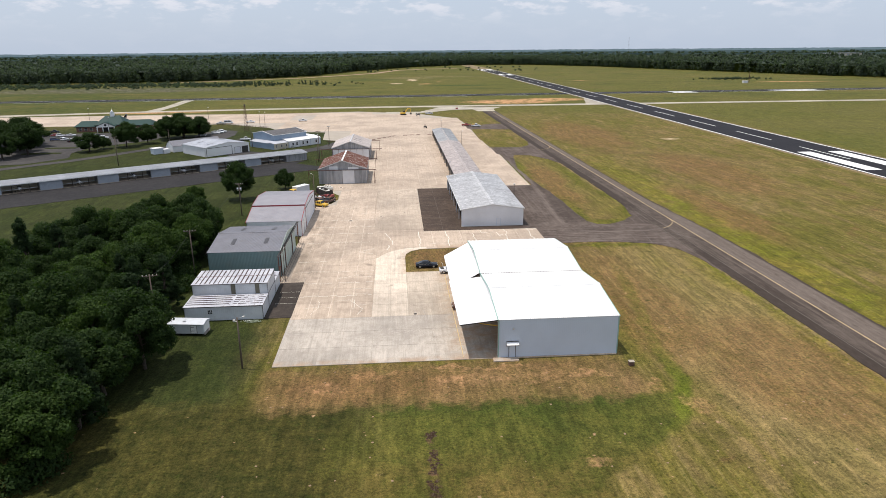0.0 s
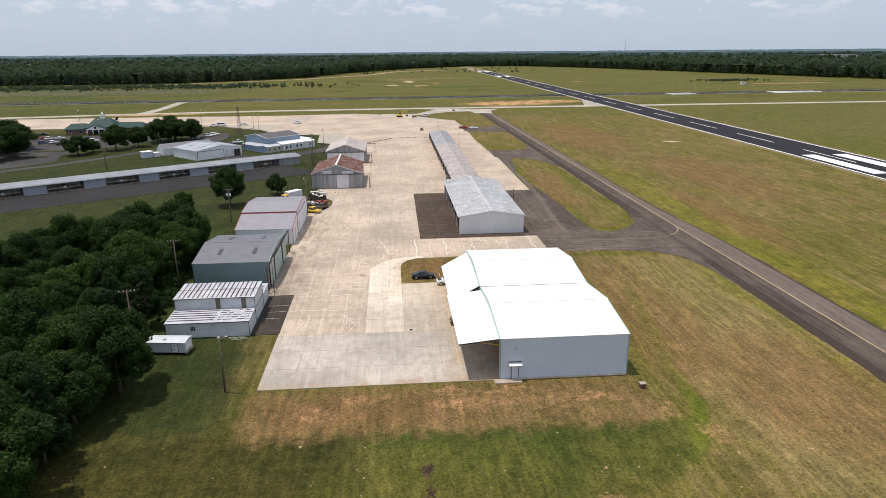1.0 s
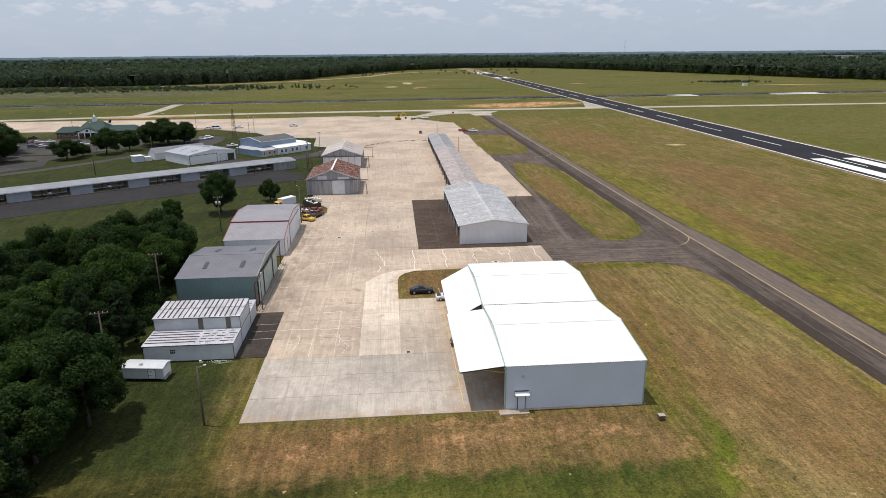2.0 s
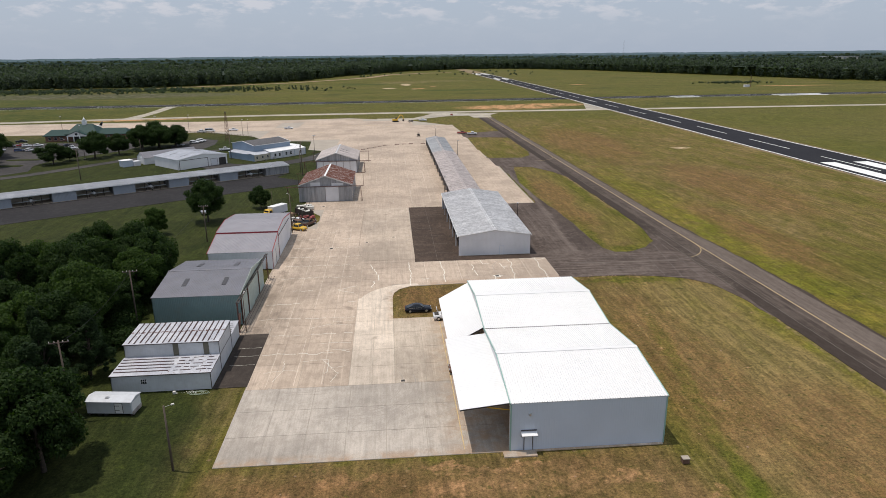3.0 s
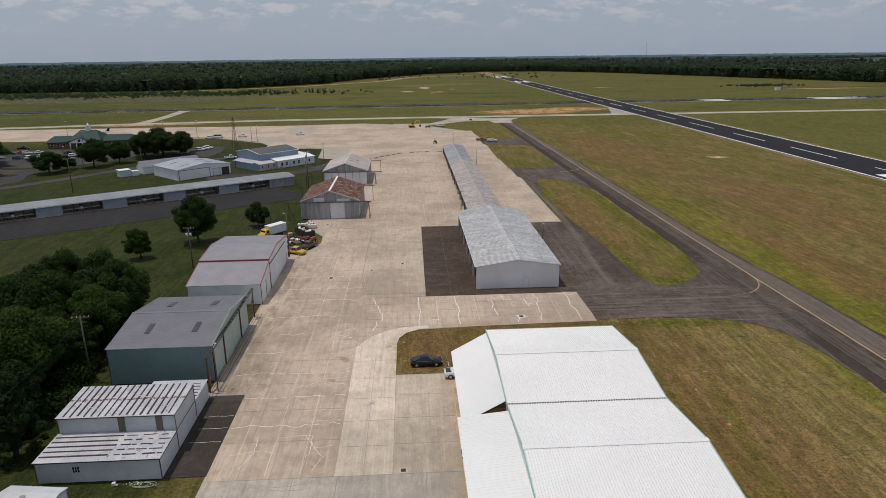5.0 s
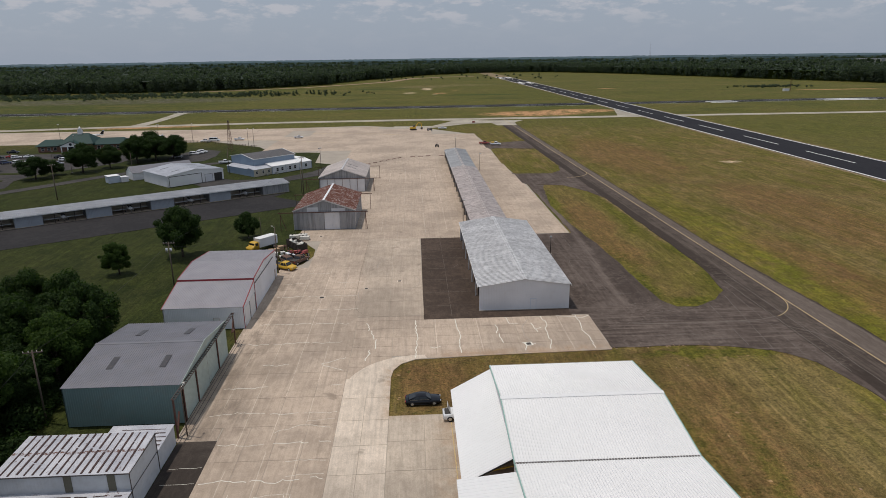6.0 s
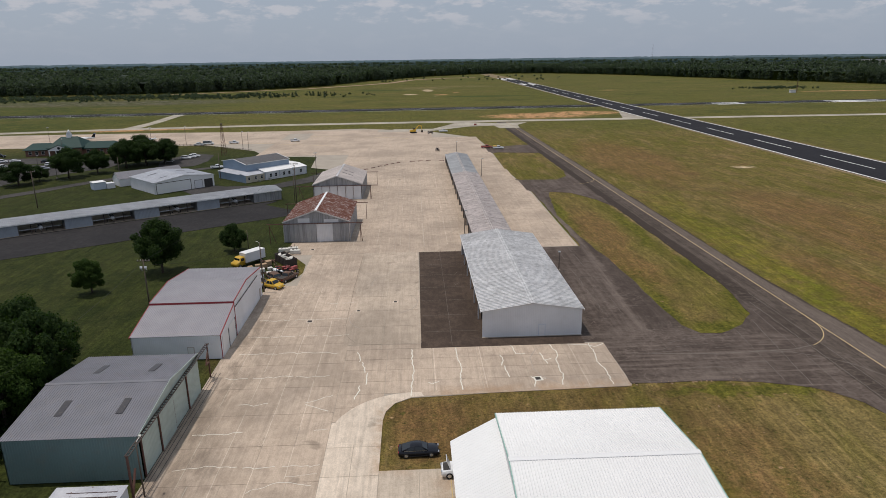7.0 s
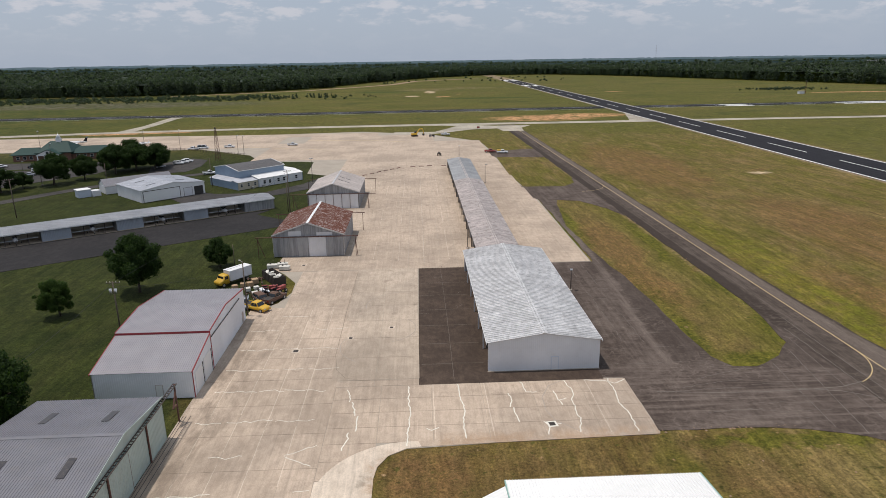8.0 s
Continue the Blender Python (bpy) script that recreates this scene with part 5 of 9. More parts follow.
        seam(((X3 + random.uniform(0, 1.5), y, LOW + 0.08), (W - random.uniform(0, 0.6), y, LOW + 0.08), random.uniform(0.12, 0.2), 0.04))
    for x in (7.12, 11.55):
        boxes(h, "vent_panel", M["vent"], (x, Y1 - 0.1, LOW + 0.1, x + 0.78, Y1 - 0.02, TALL - 0.1), label="dull olive vent panel")
    win = boxes(h, "window", M["glass"], (4.1, -0.05, 1.25, 4.95, -0.025, 2.05), label="small dark paned window")
    boxes(win, "window_frame", M["white_roof"], *[(4.1 + k * 0.27, -0.07, 1.25, 4.14 + k * 0.27, -0.05, 2.05) for k in range(4)], *[(4.1, -0.072, 1.25 + k * 0.38, 4.95, -0.052, 1.29 + k * 0.38) for k in range(3)])
    boxes(h, "wall_trim", M["steel"], (W + 0.02, Y1 - 0.06, 0.02, W + 0.06, Y1 + 0.06, TALL), (W + 0.02, Y2 - 0.06, 0.02, W + 0.06, Y2 + 0.06, TALL + 0.2), (W + 0.02, Y1 + 0.06, LOW - 0.08, W + 0.055, Y2 - 0.06, LOW), (W - 0.02, -0.06, 0.02, W + 0.06, 0.05, LOW), label="dark trim over the wall joints")
    boxes(h, "fascia", M["steel"], (-0.15, -0.2, LOW - 0.08, W + 0.15, -0.16, LOW + 0.04), (-0.15, Y1 - 0.2, TALL - 0.08, W + 0.15, Y1 - 0.16, TALL + 0.03), (W + 0.12, -0.16, LOW - 0.06, W + 0.16, Y1, LOW + 0.05), (W + 0.12, Y1 - 0.16, TALL - 0.02, W + 0.16, Y2 + 0.15, TALL + 0.08), label="dark roof edge strip")


def teal_hangar():
    W, L, E, R = 15.0, 20.9, 5.6, 7.0
    h = thing("teal_hangar", pose(-43.6, 132.6, 0), "faded teal metal hangar with a slate grey roof", "hangar")
    wall(h, (0, 0), (W, 0), E, M["teal_wall"], deep=0.02)
    wall(h, (W, L), (0, L), E, M["teal_wall"])
    wall(h, (0, L), (0, 0), peak(L, E, R), M["teal_wall"])
    gable_x(h, 0, W, 0, L, E + 0.03, R + 0.03, M["slate_roof"], 17, over=0.12, ribs=3, rise=0.045, foot=0.12)
    bm = bmesh.new()
    prism(bm, [(L / 2 - 0.3, R + 0.055), (L / 2, R + 0.095), (L / 2 + 0.3, R + 0.055), (L / 2 + 0.3, R + 0.03), (L / 2 - 0.3, R + 0.03)], -0.15, W + 0.15, "x")
    part("ridge_cap", bm, M["slate_roof"], h)
    bm = bmesh.new()
    prism(bm, [(0.05, 4.95), (L - 0.05, 4.95), (L - 0.05, E - 0.05), (L / 2, R - 0.06), (0.05, E - 0.05)], W - 0.12, W, "x")
    part("gable", bm, M["teal_door"], h)
    bm = bmesh.new()
    for a, b in (((-0.12, E + 0.06), (L / 2, R + 0.06)), ((L / 2, R + 0.06), (L + 0.12, E + 0.06))):
        bar(bm, (W + 0.15, *a), (W + 0.15, *b), 0.06, 0.16)
    part("rake_trim", bm, M["teal_door"], h, "pale roof edge trim")
    n = 4
    for k in range(n):
        a, b = 0.5 + k * (L - 1.0) / n, 0.5 + (k + 1) * (L - 1.0) / n
        x = W + 0.06 + 0.12 * (k % 2)
        wall(h, (x, a + 0.03), (x, b - 0.03), 5.1, M["teal_door"], 0.06, 0.35, 0.03, 0.06, "sliding_door", "pale teal sliding door leaf")
        boxes(h, "door_stile", M["frame_rust"], (x - 0.04, a - 0.07, 0.05, x + 0.12, a + 0.07, 5.1))
    # ladder-like rail that carries the doors out past both ends, on braced posts
    bm = bmesh.new()
    z = 5.45
    for dx in (0.12, 0.55):
        bar(bm, (W + dx, -3.7, z), (W + dx, L + 3.9, z), 0.1)
    for k in range(46):
        y = -3.6 + k * (L + 7.4) / 45
        bar(bm, (W + 0.12, y, z), (W + 0.55, y, z), 0.09)
    part("door_rail", bm, M["steel"], h, "dark ladder-like door rail")
    rods(h, "rail_post", M["frame_rust"], ((W + 0.3, -3.6, 0), (W + 0.3, -3.6, z)), ((W + 0.3, -2.2, 3.0), (W + 0.3, -3.6, 0.6)), w=0.2)
    rods(h, "rail_post", M["frame_rust"], ((W + 0.3, L + 3.7, 0), (W + 0.3, L + 3.7, z)), ((W + 0.3, L + 2.4, 2.6), (W + 0.3, L + 3.7, 4.4)), ((W + 0.3, L + 2.4, 2.6), (W + 0.3, L + 3.7, 2.6)), w=0.17)
    boxes(h, "floor_rail", M["steel"], *[(W + dx, -5.2, 0.0, W + dx + 0.07, L + 5.0, 0.05) for dx in (0.35, 0.75, 1.35)], label="dark door tracks set in the concrete")
    s = (R - E) / (L / 2)
    for x0, y0 in ((4.4, 3.9), (11.4, 4.0), (4.4, 13.9), (11.4, 14.0)):
        y1 = y0 + 2.9
        zz = lambda y: E + s * (y if y < L / 2 else L - y) + 0.10  # noqa: E731
        bm = bmesh.new()
        bar(bm, (x0, y0, zz(y0)), (x0, y1, zz(y1)), 0.8, 0.06)
        part("skylight", bm, M["skylight"], h, "dull roof light panel")


def red_trim_hangar():
    W, F, L = 13.9, 9.0, 29.0
    h = thing("red_trimmed_hangar", pose(-42.2, 163.6, 0), "white metal hangar with dark red trim", "hangar")
    w = M["clean_wall"]
    wall(h, (0, 0), (W, 0), 4.05, w, pitch=0.3, deep=0.01)
    front = lambda s: 4.05 + 1.95 * min(max(s, 0), F) / F  # noqa: E731
    rear = lambda s: 6.35 + 0.75 * s / 9.0 if s < 9 else 7.1 - 1.2 * (s - 9) / (L - F - 9)  # noqa: E731
    wall(h, (W, 0), (W, F), front, w)
    wall(h, (W, F), (W, L), rear, w)
    wall(h, (0, F), (0, 0), lambda s: front(F - s), w)
    wall(h, (0, L), (0, F), lambda s: rear(L - F - s), w)
    wall(h, (W, L), (0, L), 5.9, w)
    up = Vector((0, F + 0.1, 1.97))
    roof_slope(h, (-0.12, -0.1, 4.07), (1, 0, 0), up, W + 0.24, up.length, 16, M["lilac_roof"], ribs=3, rise=0.045, foot=0.12)
    gable_x(h, 0, W, F, L, 6.36, 7.13, M["lilac_roof"], 16, over=0.12, yr=F + 9.0, back=5.92, ribs=3, rise=0.045, foot=0.12)
    boxes(h, "step_band", M["red_trim"], (-0.15, F - 0.16, 6.02, W + 0.15, F - 0.05, 6.33), label="dark red band at the roof step")
    for x in (-0.16, W + 0.08):
        bm = bmesh.new()
        bar(bm, (x, -0.15, 4.0), (x, F, 5.97), 0.1, 0.2)
        bar(bm, (x, F, 6.33), (x, F + 9, 7.1), 0.1, 0.2)
        bar(bm, (x, F + 9, 7.1), (x, L + 0.1, 5.88), 0.1, 0.2)
        part("rake_trim", bm, M["red_trim"], h, "dark red edge trim")
    for y, z in ((0.06, 3.9), (F, 5.7)):
        boxes(h, "corner_trim", M["red_trim"], (W + 0.035, y - 0.08, 0, W + 0.11, y + 0.08, z))
    for y0, y1, z in ((1.0, 4.2, 3.4), (4.9, 8.3, 3.6)):
        boxes(h, "garage_door", M["white_roof"], (W + 0.04, y0, 0.03, W + 0.08, y1, z))
        # dark panel on the closed wall imitates the shade of a gap
        boxes(h, "door_gap", M["dark"], (W + 0.04, y1 + 0.01, 0.03, W + 0.075, y1 + 0.35, z), label="dark panel painted as a shaded door gap")
    boxes(h, "door_track", M["steel"], (W + 0.045, F + 0.4, 5.1, W + 0.12, L - 3, 5.25))
    d = boxes(h, "door", M["white_roof"], (8.7, -0.08, 0.05, 9.6, -0.025, 2.1), label="white door")
    boxes(h, "door_frame", M["galv_old"], (8.62, -0.10, 0.05, 8.7, -0.025, 2.18), (9.6, -0.10, 0.05, 9.68, -0.025, 2.18), (8.7, -0.10, 2.1, 9.6, -0.025, 2.18))
    boxes(h, "side_door", M["galv_old"], (W + 0.04, L - 2.4, 0.05, W + 0.09, L - 1.4, 2.1))


white_hangar()
shade_hangar()
rusty_hangar()
grey_hangar()
shed_white()
teal_hangar()
red_trim_hangar()


# ---- buildings farther off ----
def small_plane(x, y, rz, paint, label="small white single-engine aeroplane parked in its bay"):
    p = thing("light_aircraft", pose(x, y, 0, 0, 0, rz), label, "aeroplane", "parked light aircraft")
    bm = bmesh.new()
    rings = [(-3.6, 1.35, 0.08, 0.12), (-2.9, 1.3, 0.42, 0.42), (-1.8, 1.25, 0.55, 0.6), (-0.4, 1.35, 0.6, 0.72), (0.9, 1.35, 0.5, 0.55), (3.4, 1.5, 0.12, 0.2)]
    loops = [[bm.verts.new((w * math.cos(a), yy, z + h * math.sin(a))) for a in [k * math.pi / 5 for k in range(10)]] for yy, z, w, h in rings]
    for a, b in zip(loops, loops[1:]):
        for k in range(10):
            bm.faces.new((a[k], a[(k + 1) % 10], b[(k + 1) % 10], b[k])).smooth = True
    bm.faces.new(loops[0])
    bm.faces.new(loops[-1][::-1])
    part("fuselage", bm, paint, p)
    bm = bmesh.new()
    prism(bm, [(-1.3, 1.0), (-0.9, 1.16), (0.2, 1.08), (0.3, 1.0)], -5.2, 5.2, "x")
    part("wing", bm, paint, p)
    bm = bmesh.new()
    prism(bm, [(2.7, 1.5), (2.9, 1.56), (3.5, 1.54), (3.6, 1.5)], -1.6, 1.6, "x")
    part("tailplane", bm, paint, p)
    bm = bmesh.new()
    prism(bm, [(2.5, 1.6), (3.1, 2.75), (3.6, 2.75), (3.5, 1.5)], -0.06, 0.06, "x")
    part("fin", bm, paint, p)
    boxes(p, "windscreen", M["glass"], (-0.5, -1.5, 1.62, 0.5, 0.4, 2.0), bevel=0.12)
    bm = bmesh.new()
    bar(bm, (-0.95, -3.72, 1.35), (0.95, -3.72, 1.35), 0.12, 0.04)
    tube(bm, (0, -3.95, 1.35), (0, -3.6, 1.35), 0.04, 0.14, 8)
    part("propeller", bm, M["steel"], p)
    for wx, wy in ((-1.3, -0.4), (1.3, -0.4), (0, -2.7)):
        bm = bmesh.new()
        tube(bm, (wx - 0.08, wy, 0.22), (wx + 0.08, wy, 0.22), 0.22, 0.22, 10)
        part("wheel", bm, M["black"], p)
        rods(p, "gear_leg", M["metal"], ((wx, wy, 0.2), (wx * 0.5, wy, 1.0)), w=0.07)


def hangar_row():
    L, D, E, R = 131.0, 10.0, 3.35, 4.0
    rz = 33.1
    h = thing("hangar_row", pose(-152, 215.4, 0, 0, 0, rz), "long low row of open aircraft bays with a pale metal roof", "hangar")
    gable_x(h, 0, L, -0.6, D, E + 0.03, R + 0.03, M["galv_row"], 66, over=0.1, ribs=4, rise=0.04, foot=0.12)
    wall(h, (L, 0), (L, D), peak(D, E, R), M["galv_wall"], label="grey end wall")
    wall(h, (0, D), (0, 0), peak(D, E, R), M["galv_wall"])
    wall(h, (L, D), (0, D), E, M["galv_wall"])
    boxes(h, "eave_trim", M["white_roof"], (0, -0.74, E - 0.3, L, -0.69, E + 0.05))
    boxes(h, "floor_slab", M["concrete_patch"], (0.2, -0.4, -0.05, L - 0.2, D - 0.2, 0.03))
    for k in range(7):
        a = 11.0 + 18.4 * k
        b = min(a + 7.0, L - 0.15)
        if k == 6:
            b = L - 0.15
        wall(h, (a, 0), (b, 0), E - 0.05, M["row_panel"] if k < 6 else M["galv_wall"], pitch=0.4, deep=0.02, name="bay_panel", label="pale sheet metal bay panel")
        for x in (a, b):
            boxes(h, "partition", M["galv_wall"], (x - 0.05, 0.15, 0, x + 0.05, D - 0.15, E - 0.1))
        if k < 6:
            boxes(h, "back_panel", M["cream_wall"], (b + 0.1, 6.8, 0, a + 18.3, 6.9, E - 0.1), label="dull back panel of an open bay")
            for x in (b + 3.0, a + 15.2):
                boxes(h, "bay_post", M["steel"], (x, -0.1, 0, x + 0.15, 0.1, E - 0.1))
    c, s = math.cos(radians(rz)), math.sin(radians(rz))
    for k in range(6):
        u, v = 23.7 + 18.4 * k - 0.3, 2.6
        small_plane(-152 + c * u - s * v, 215.4 + s * u + c * v, rz + random.uniform(-6, 6), M["car_white"])


def white_gable_hangar():
    W, L, E, R = 22.7, 20.4, 4.2, 5.6
    h = thing("white_gable_hangar", pose(-89.1, 299.2, 0, 0, 0, 44.5), "white hangar with a broad low gable and a big door", "hangar")
    w = M["white_wall"]
    wall(h, (0, 0), (W, 0), peak(W, E, R), M["white_roof"], pitch=0.5, deep=0.015)
    wall(h, (W, 0), (W, L), E, w)
    wall(h, (W, L), (0, L), peak(W, E, R), w)
    wall(h, (0, L), (0, 0), E, w)
    gable_y(h, 0, W, 0, L, E + 0.03, R + 0.03, M["pale_roof"], 20, over=0.3, ribs=3, rise=0.04, foot=0.12)
    boxes(h, "fascia", M["steel"], (0.5, -0.08, 0, 0.7, -0.03, 3.7), (0.7, -0.08, 3.65, 13.6, -0.03, 3.85), (13.4, -0.08, 0, 13.6, -0.03, 3.65), label="dark door surround")
    boxes(h, "hangar_door", M["white_roof"], (0.72, -0.07, 0.05, 13.38, -0.025, 3.63), label="wide white hangar door")
    boxes(h, "garage_door", M["white_wall"], (14.9, -0.07, 0.05, 17.9, -0.025, 2.9))
    boxes(h, "garage_door_trim", M["steel"], (14.8, -0.08, 0, 14.9, -0.02, 3.0), (17.9, -0.08, 0, 18.0, -0.02, 3.0), (14.9, -0.08, 2.9, 17.9, -0.02, 3.0))
    # no opening is cut here; a dark panel stands for the shaded inside
    boxes(h, "open_doorway", M["dark"], (18.7, -0.06, 0.02, 22.0, -0.022, 3.0), label="dark panel painted as a shaded doorway")
    for x, y in ((4, 5), (4, 14), (15, 6), (15, 14)):
        bm = bmesh.new()
        s = (R - E) / (W / 2)
        z = lambda q: E + s * (q if q < W / 2 else W - q) + 0.13  # noqa: E731
        bar(bm, (x, y, z(x)), (x + 3.2, y, z(x + 3.2)), 0.5, 0.05)
        part("skylight", bm, M["skylight"], h)


def annex_buildings():
    h = thing("utility_hut", pose(-115.4, 310.2, 0, 0, 0, 42), "small pale blue metal hut with two bays", "hut")
    wall(h, (0, 0), (4.2, 0), 2.6, M["grey_wall"])
    wall(h, (4.2, 0), (4.2, 4), 2.6, M["grey_wall"])
    wall(h, (4.2, 4), (0, 4), 2.6, M["grey_wall"])
    wall(h, (0, 4), (0, 0), 2.6, M["grey_wall"])
    boxes(h, "roof", M["white_roof"], (-0.2, -0.2, 2.6, 4.4, 4.2, 2.75))
    boxes(h, "lean_to", M["white_wall"], (4.35, -0.8, 0, 7.2, 2.5, 2.0), bevel=0.05, label="white lean-to box")
    g = thing("gabled_store", pose(-108.5, 316.2, 0, 0, 0, 40), "long low store with a grey shingled gable roof", "store")
    wall(g, (0, 0), (0, -0.001 + 8), 2.8, M["white_wall"])
    wall(g, (24, 0), (24, 8), peak(8, 2.8, 5.0), M["white_wall"])
    wall(g, (0, 8), (0, 0), peak(8, 2.8, 5.0), M["white_roof"], label="white gable end")
    wall(g, (0, 0), (24, 0), 2.8, M["white_wall"])
    wall(g, (24, 8), (0, 8), 2.8, M["white_wall"])
    gable_x(g, 0, 24, 0, 8, 2.85, 5.05, M["slate_roof"], 24, over=0.35, ribs=3, rise=0.03)
    w = thing("white_roofed_building", pose(-262, 372, 0, 0, 0, 30), "low building with a flat white roof", "building")
    wall(w, (0, 0), (30, 0), 4, M["grey_wall"])
    wall(w, (30, 0), (30, 26), 4, M["grey_wall"])
    wall(w, (30, 26), (0, 26), 4, M["grey_wall"])
    wall(w, (0, 26), (0, 0), 4, M["grey_wall"])
    gable_y(w, 0, 30, 0, 26, 4.05, 5.2, M["white_roof"], 26, over=0.3)


def window_unit(root, x, y, z, w=0.9, hgt=1.2, side="y"):
    pane = boxes(root, "window", M["glass"], (x, y - 0.05, z, x + w, y - 0.03, z + hgt))
    boxes(pane, "window_frame", M["white_roof"], (x - 0.07, y - 0.08, z - 0.07, x, y - 0.03, z + hgt + 0.07), (x + w, y - 0.08, z - 0.07, x + w + 0.07, y - 0.03, z + hgt + 0.07), (x, y - 0.08, z - 0.07, x + w, y - 0.03, z), (x, y - 0.08, z + hgt, x + w, y - 0.03, z + hgt + 0.07), (x, y - 0.075, z + hgt / 2 - 0.03, x + w, y - 0.03, z + hgt / 2 + 0.03))


def blue_office():
    h = thing("blue_office_hangar", pose(-62.6, 323.6, 0, 0, 0, 46), "blue two-storey hangar with a white office annex", "building")
    W, D, E, R = 20.0, 17.0, 6.3, 7.7
    b = M["blue_wall"]
    wall(h, (0, 0), (W, 0), E, b)
    wall(h, (W, 0), (W, D), peak(D, E, R), b)
    wall(h, (W, D), (0, D), E, b)
    wall(h, (0, D), (0, 0), peak(D, E, R), b)
    gable_x(h, 0, W, 0, D, E + 0.03, R + 0.03, M["dark_roof"], 20, over=0.3, ribs=3, rise=0.04)
    for x in (-0.34, W + 0.28):
        rods(h, "rake_trim", M["white_roof"], ((x, -0.3, E - 0.02), (x, D / 2, R + 0.1)), ((x, D / 2, R + 0.1), (x, D + 0.3, E - 0.02)), w=0.22, label="white roof edge trim")
    boxes(h, "eave_trim", M["white_roof"], (-0.3, -0.4, E - 0.2, W + 0.3, -0.32, E + 0.02))
    # white office wing in front
    wall(h, (5, -5), (25, -5), 3.2, M["white_wall"], name="annex_wall")
    wall(h, (25, -5), (25, 7), lambda s: 3.2 + 0.9 * min(s, 5) / 5, M["white_wall"], name="annex_wall")
    wall(h, (25, 7), (20.2, 7), 4.1, M["white_wall"], name="annex_wall")
    wall(h, (5, 0), (5, -5), lambda s: 4.1 - 0.9 * s / 5, M["white_wall"], name="annex_wall")
    up = Vector((0, 5.2, 0.93))
    roof_slope(h, (4.8, -5.25, 3.22), (1, 0, 0), up, 20.4, up.length, 20, M["white_roof"], name="annex_roof_panel", ribs=2, rise=0.03)
    boxes(h, "annex_roof", M["white_roof"], (20.15, 0.0, 4.05, 25.2, 7.2, 4.17))
    for x in (7.0, 9.4, 13.2, 15.8, 21.5):
        window_unit(h, x, -5.03, 1.0, 1.0, 1.3)
    boxes(h, "corner_trim", M["blue_wall"], (4.95, -5.09, 0, 5.12, -5.03, 3.2), (11.6, -5.09, 0, 11.75, -5.03, 3.2), (18.4, -5.09, 0, 18.55, -5.03, 3.2), (24.85, -5.09, 0, 25.0, -5.03, 3.2))
    # cream low wing and its porch roof
    wall(h, (-3.5, -4.6), (4.9, -4.6), 2.8, M["cream_wall"], name="wing_wall")
    wall(h, (-3.5, 15), (-3.5, -4.6), 2.8, b, name="wing_wall")
    wall(h, (-0.15, 15), (-3.5, 15), 2.8, b, name="wing_wall")
    up = Vector((0, 4.7, 0.7))
    roof_slope(h, (-3.8, -4.9, 2.85), (1, 0, 0), up, 8.6, up.length, 9, M["pale_roof"], name="wing_roof_panel", ribs=2, rise=0.03)
    up = Vector((3.6, 0, 0.7))
    roof_slope(h, (-3.8, 15.3, 2.85), (0, -1, 0), up, 15.4, up.length, 15, M["pale_roof"], name="wing_roof_panel", ribs=2, rise=0.03)
    for x in (-2.5, 0.5, 3.2):
        window_unit(h, x, -4.63, 1.0, 0.8, 1.1)
    for b in ((6.0, -6.2, 0, 7.0, -5.4, 0.9), (1.6, -5.8, 0, 2.4, -5.1, 0.8)):
        boxes(h, "air_unit", M["metal"], b, bevel=0.04, label="grey air conditioning box")


def hip_roof(root, x0, x1, y0, y1, e, r, inset, material, name="roof"):
    bm = bmesh.new()
    ym = (y0 + y1) / 2
    a = [bm.verts.new(p) for p in ((x0, y0, e), (x1, y0, e), (x1, y1, e), (x0, y1, e))]
    b = [bm.verts.new(p) for p in ((x0 + inset, ym, r), (x1 - inset, ym, r))]
    c = [bm.verts.new((v.co.x, v.co.y, e - 0.25)) for v in a]
    for f in ((a[0], a[1], b[1], b[0]), (a[1], a[2], b[1]), (a[2], a[3], b[0], b[1]), (a[3], a[0], b[0]), (c[3], c[2], c[1], c[0])):
        bm.faces.new(f)
    for k in range(4):
        bm.faces.new((c[k], c[(k + 1) % 4], a[(k + 1) % 4], a[k]))
    return part(name, bm, material, root, "green metal hip roof")


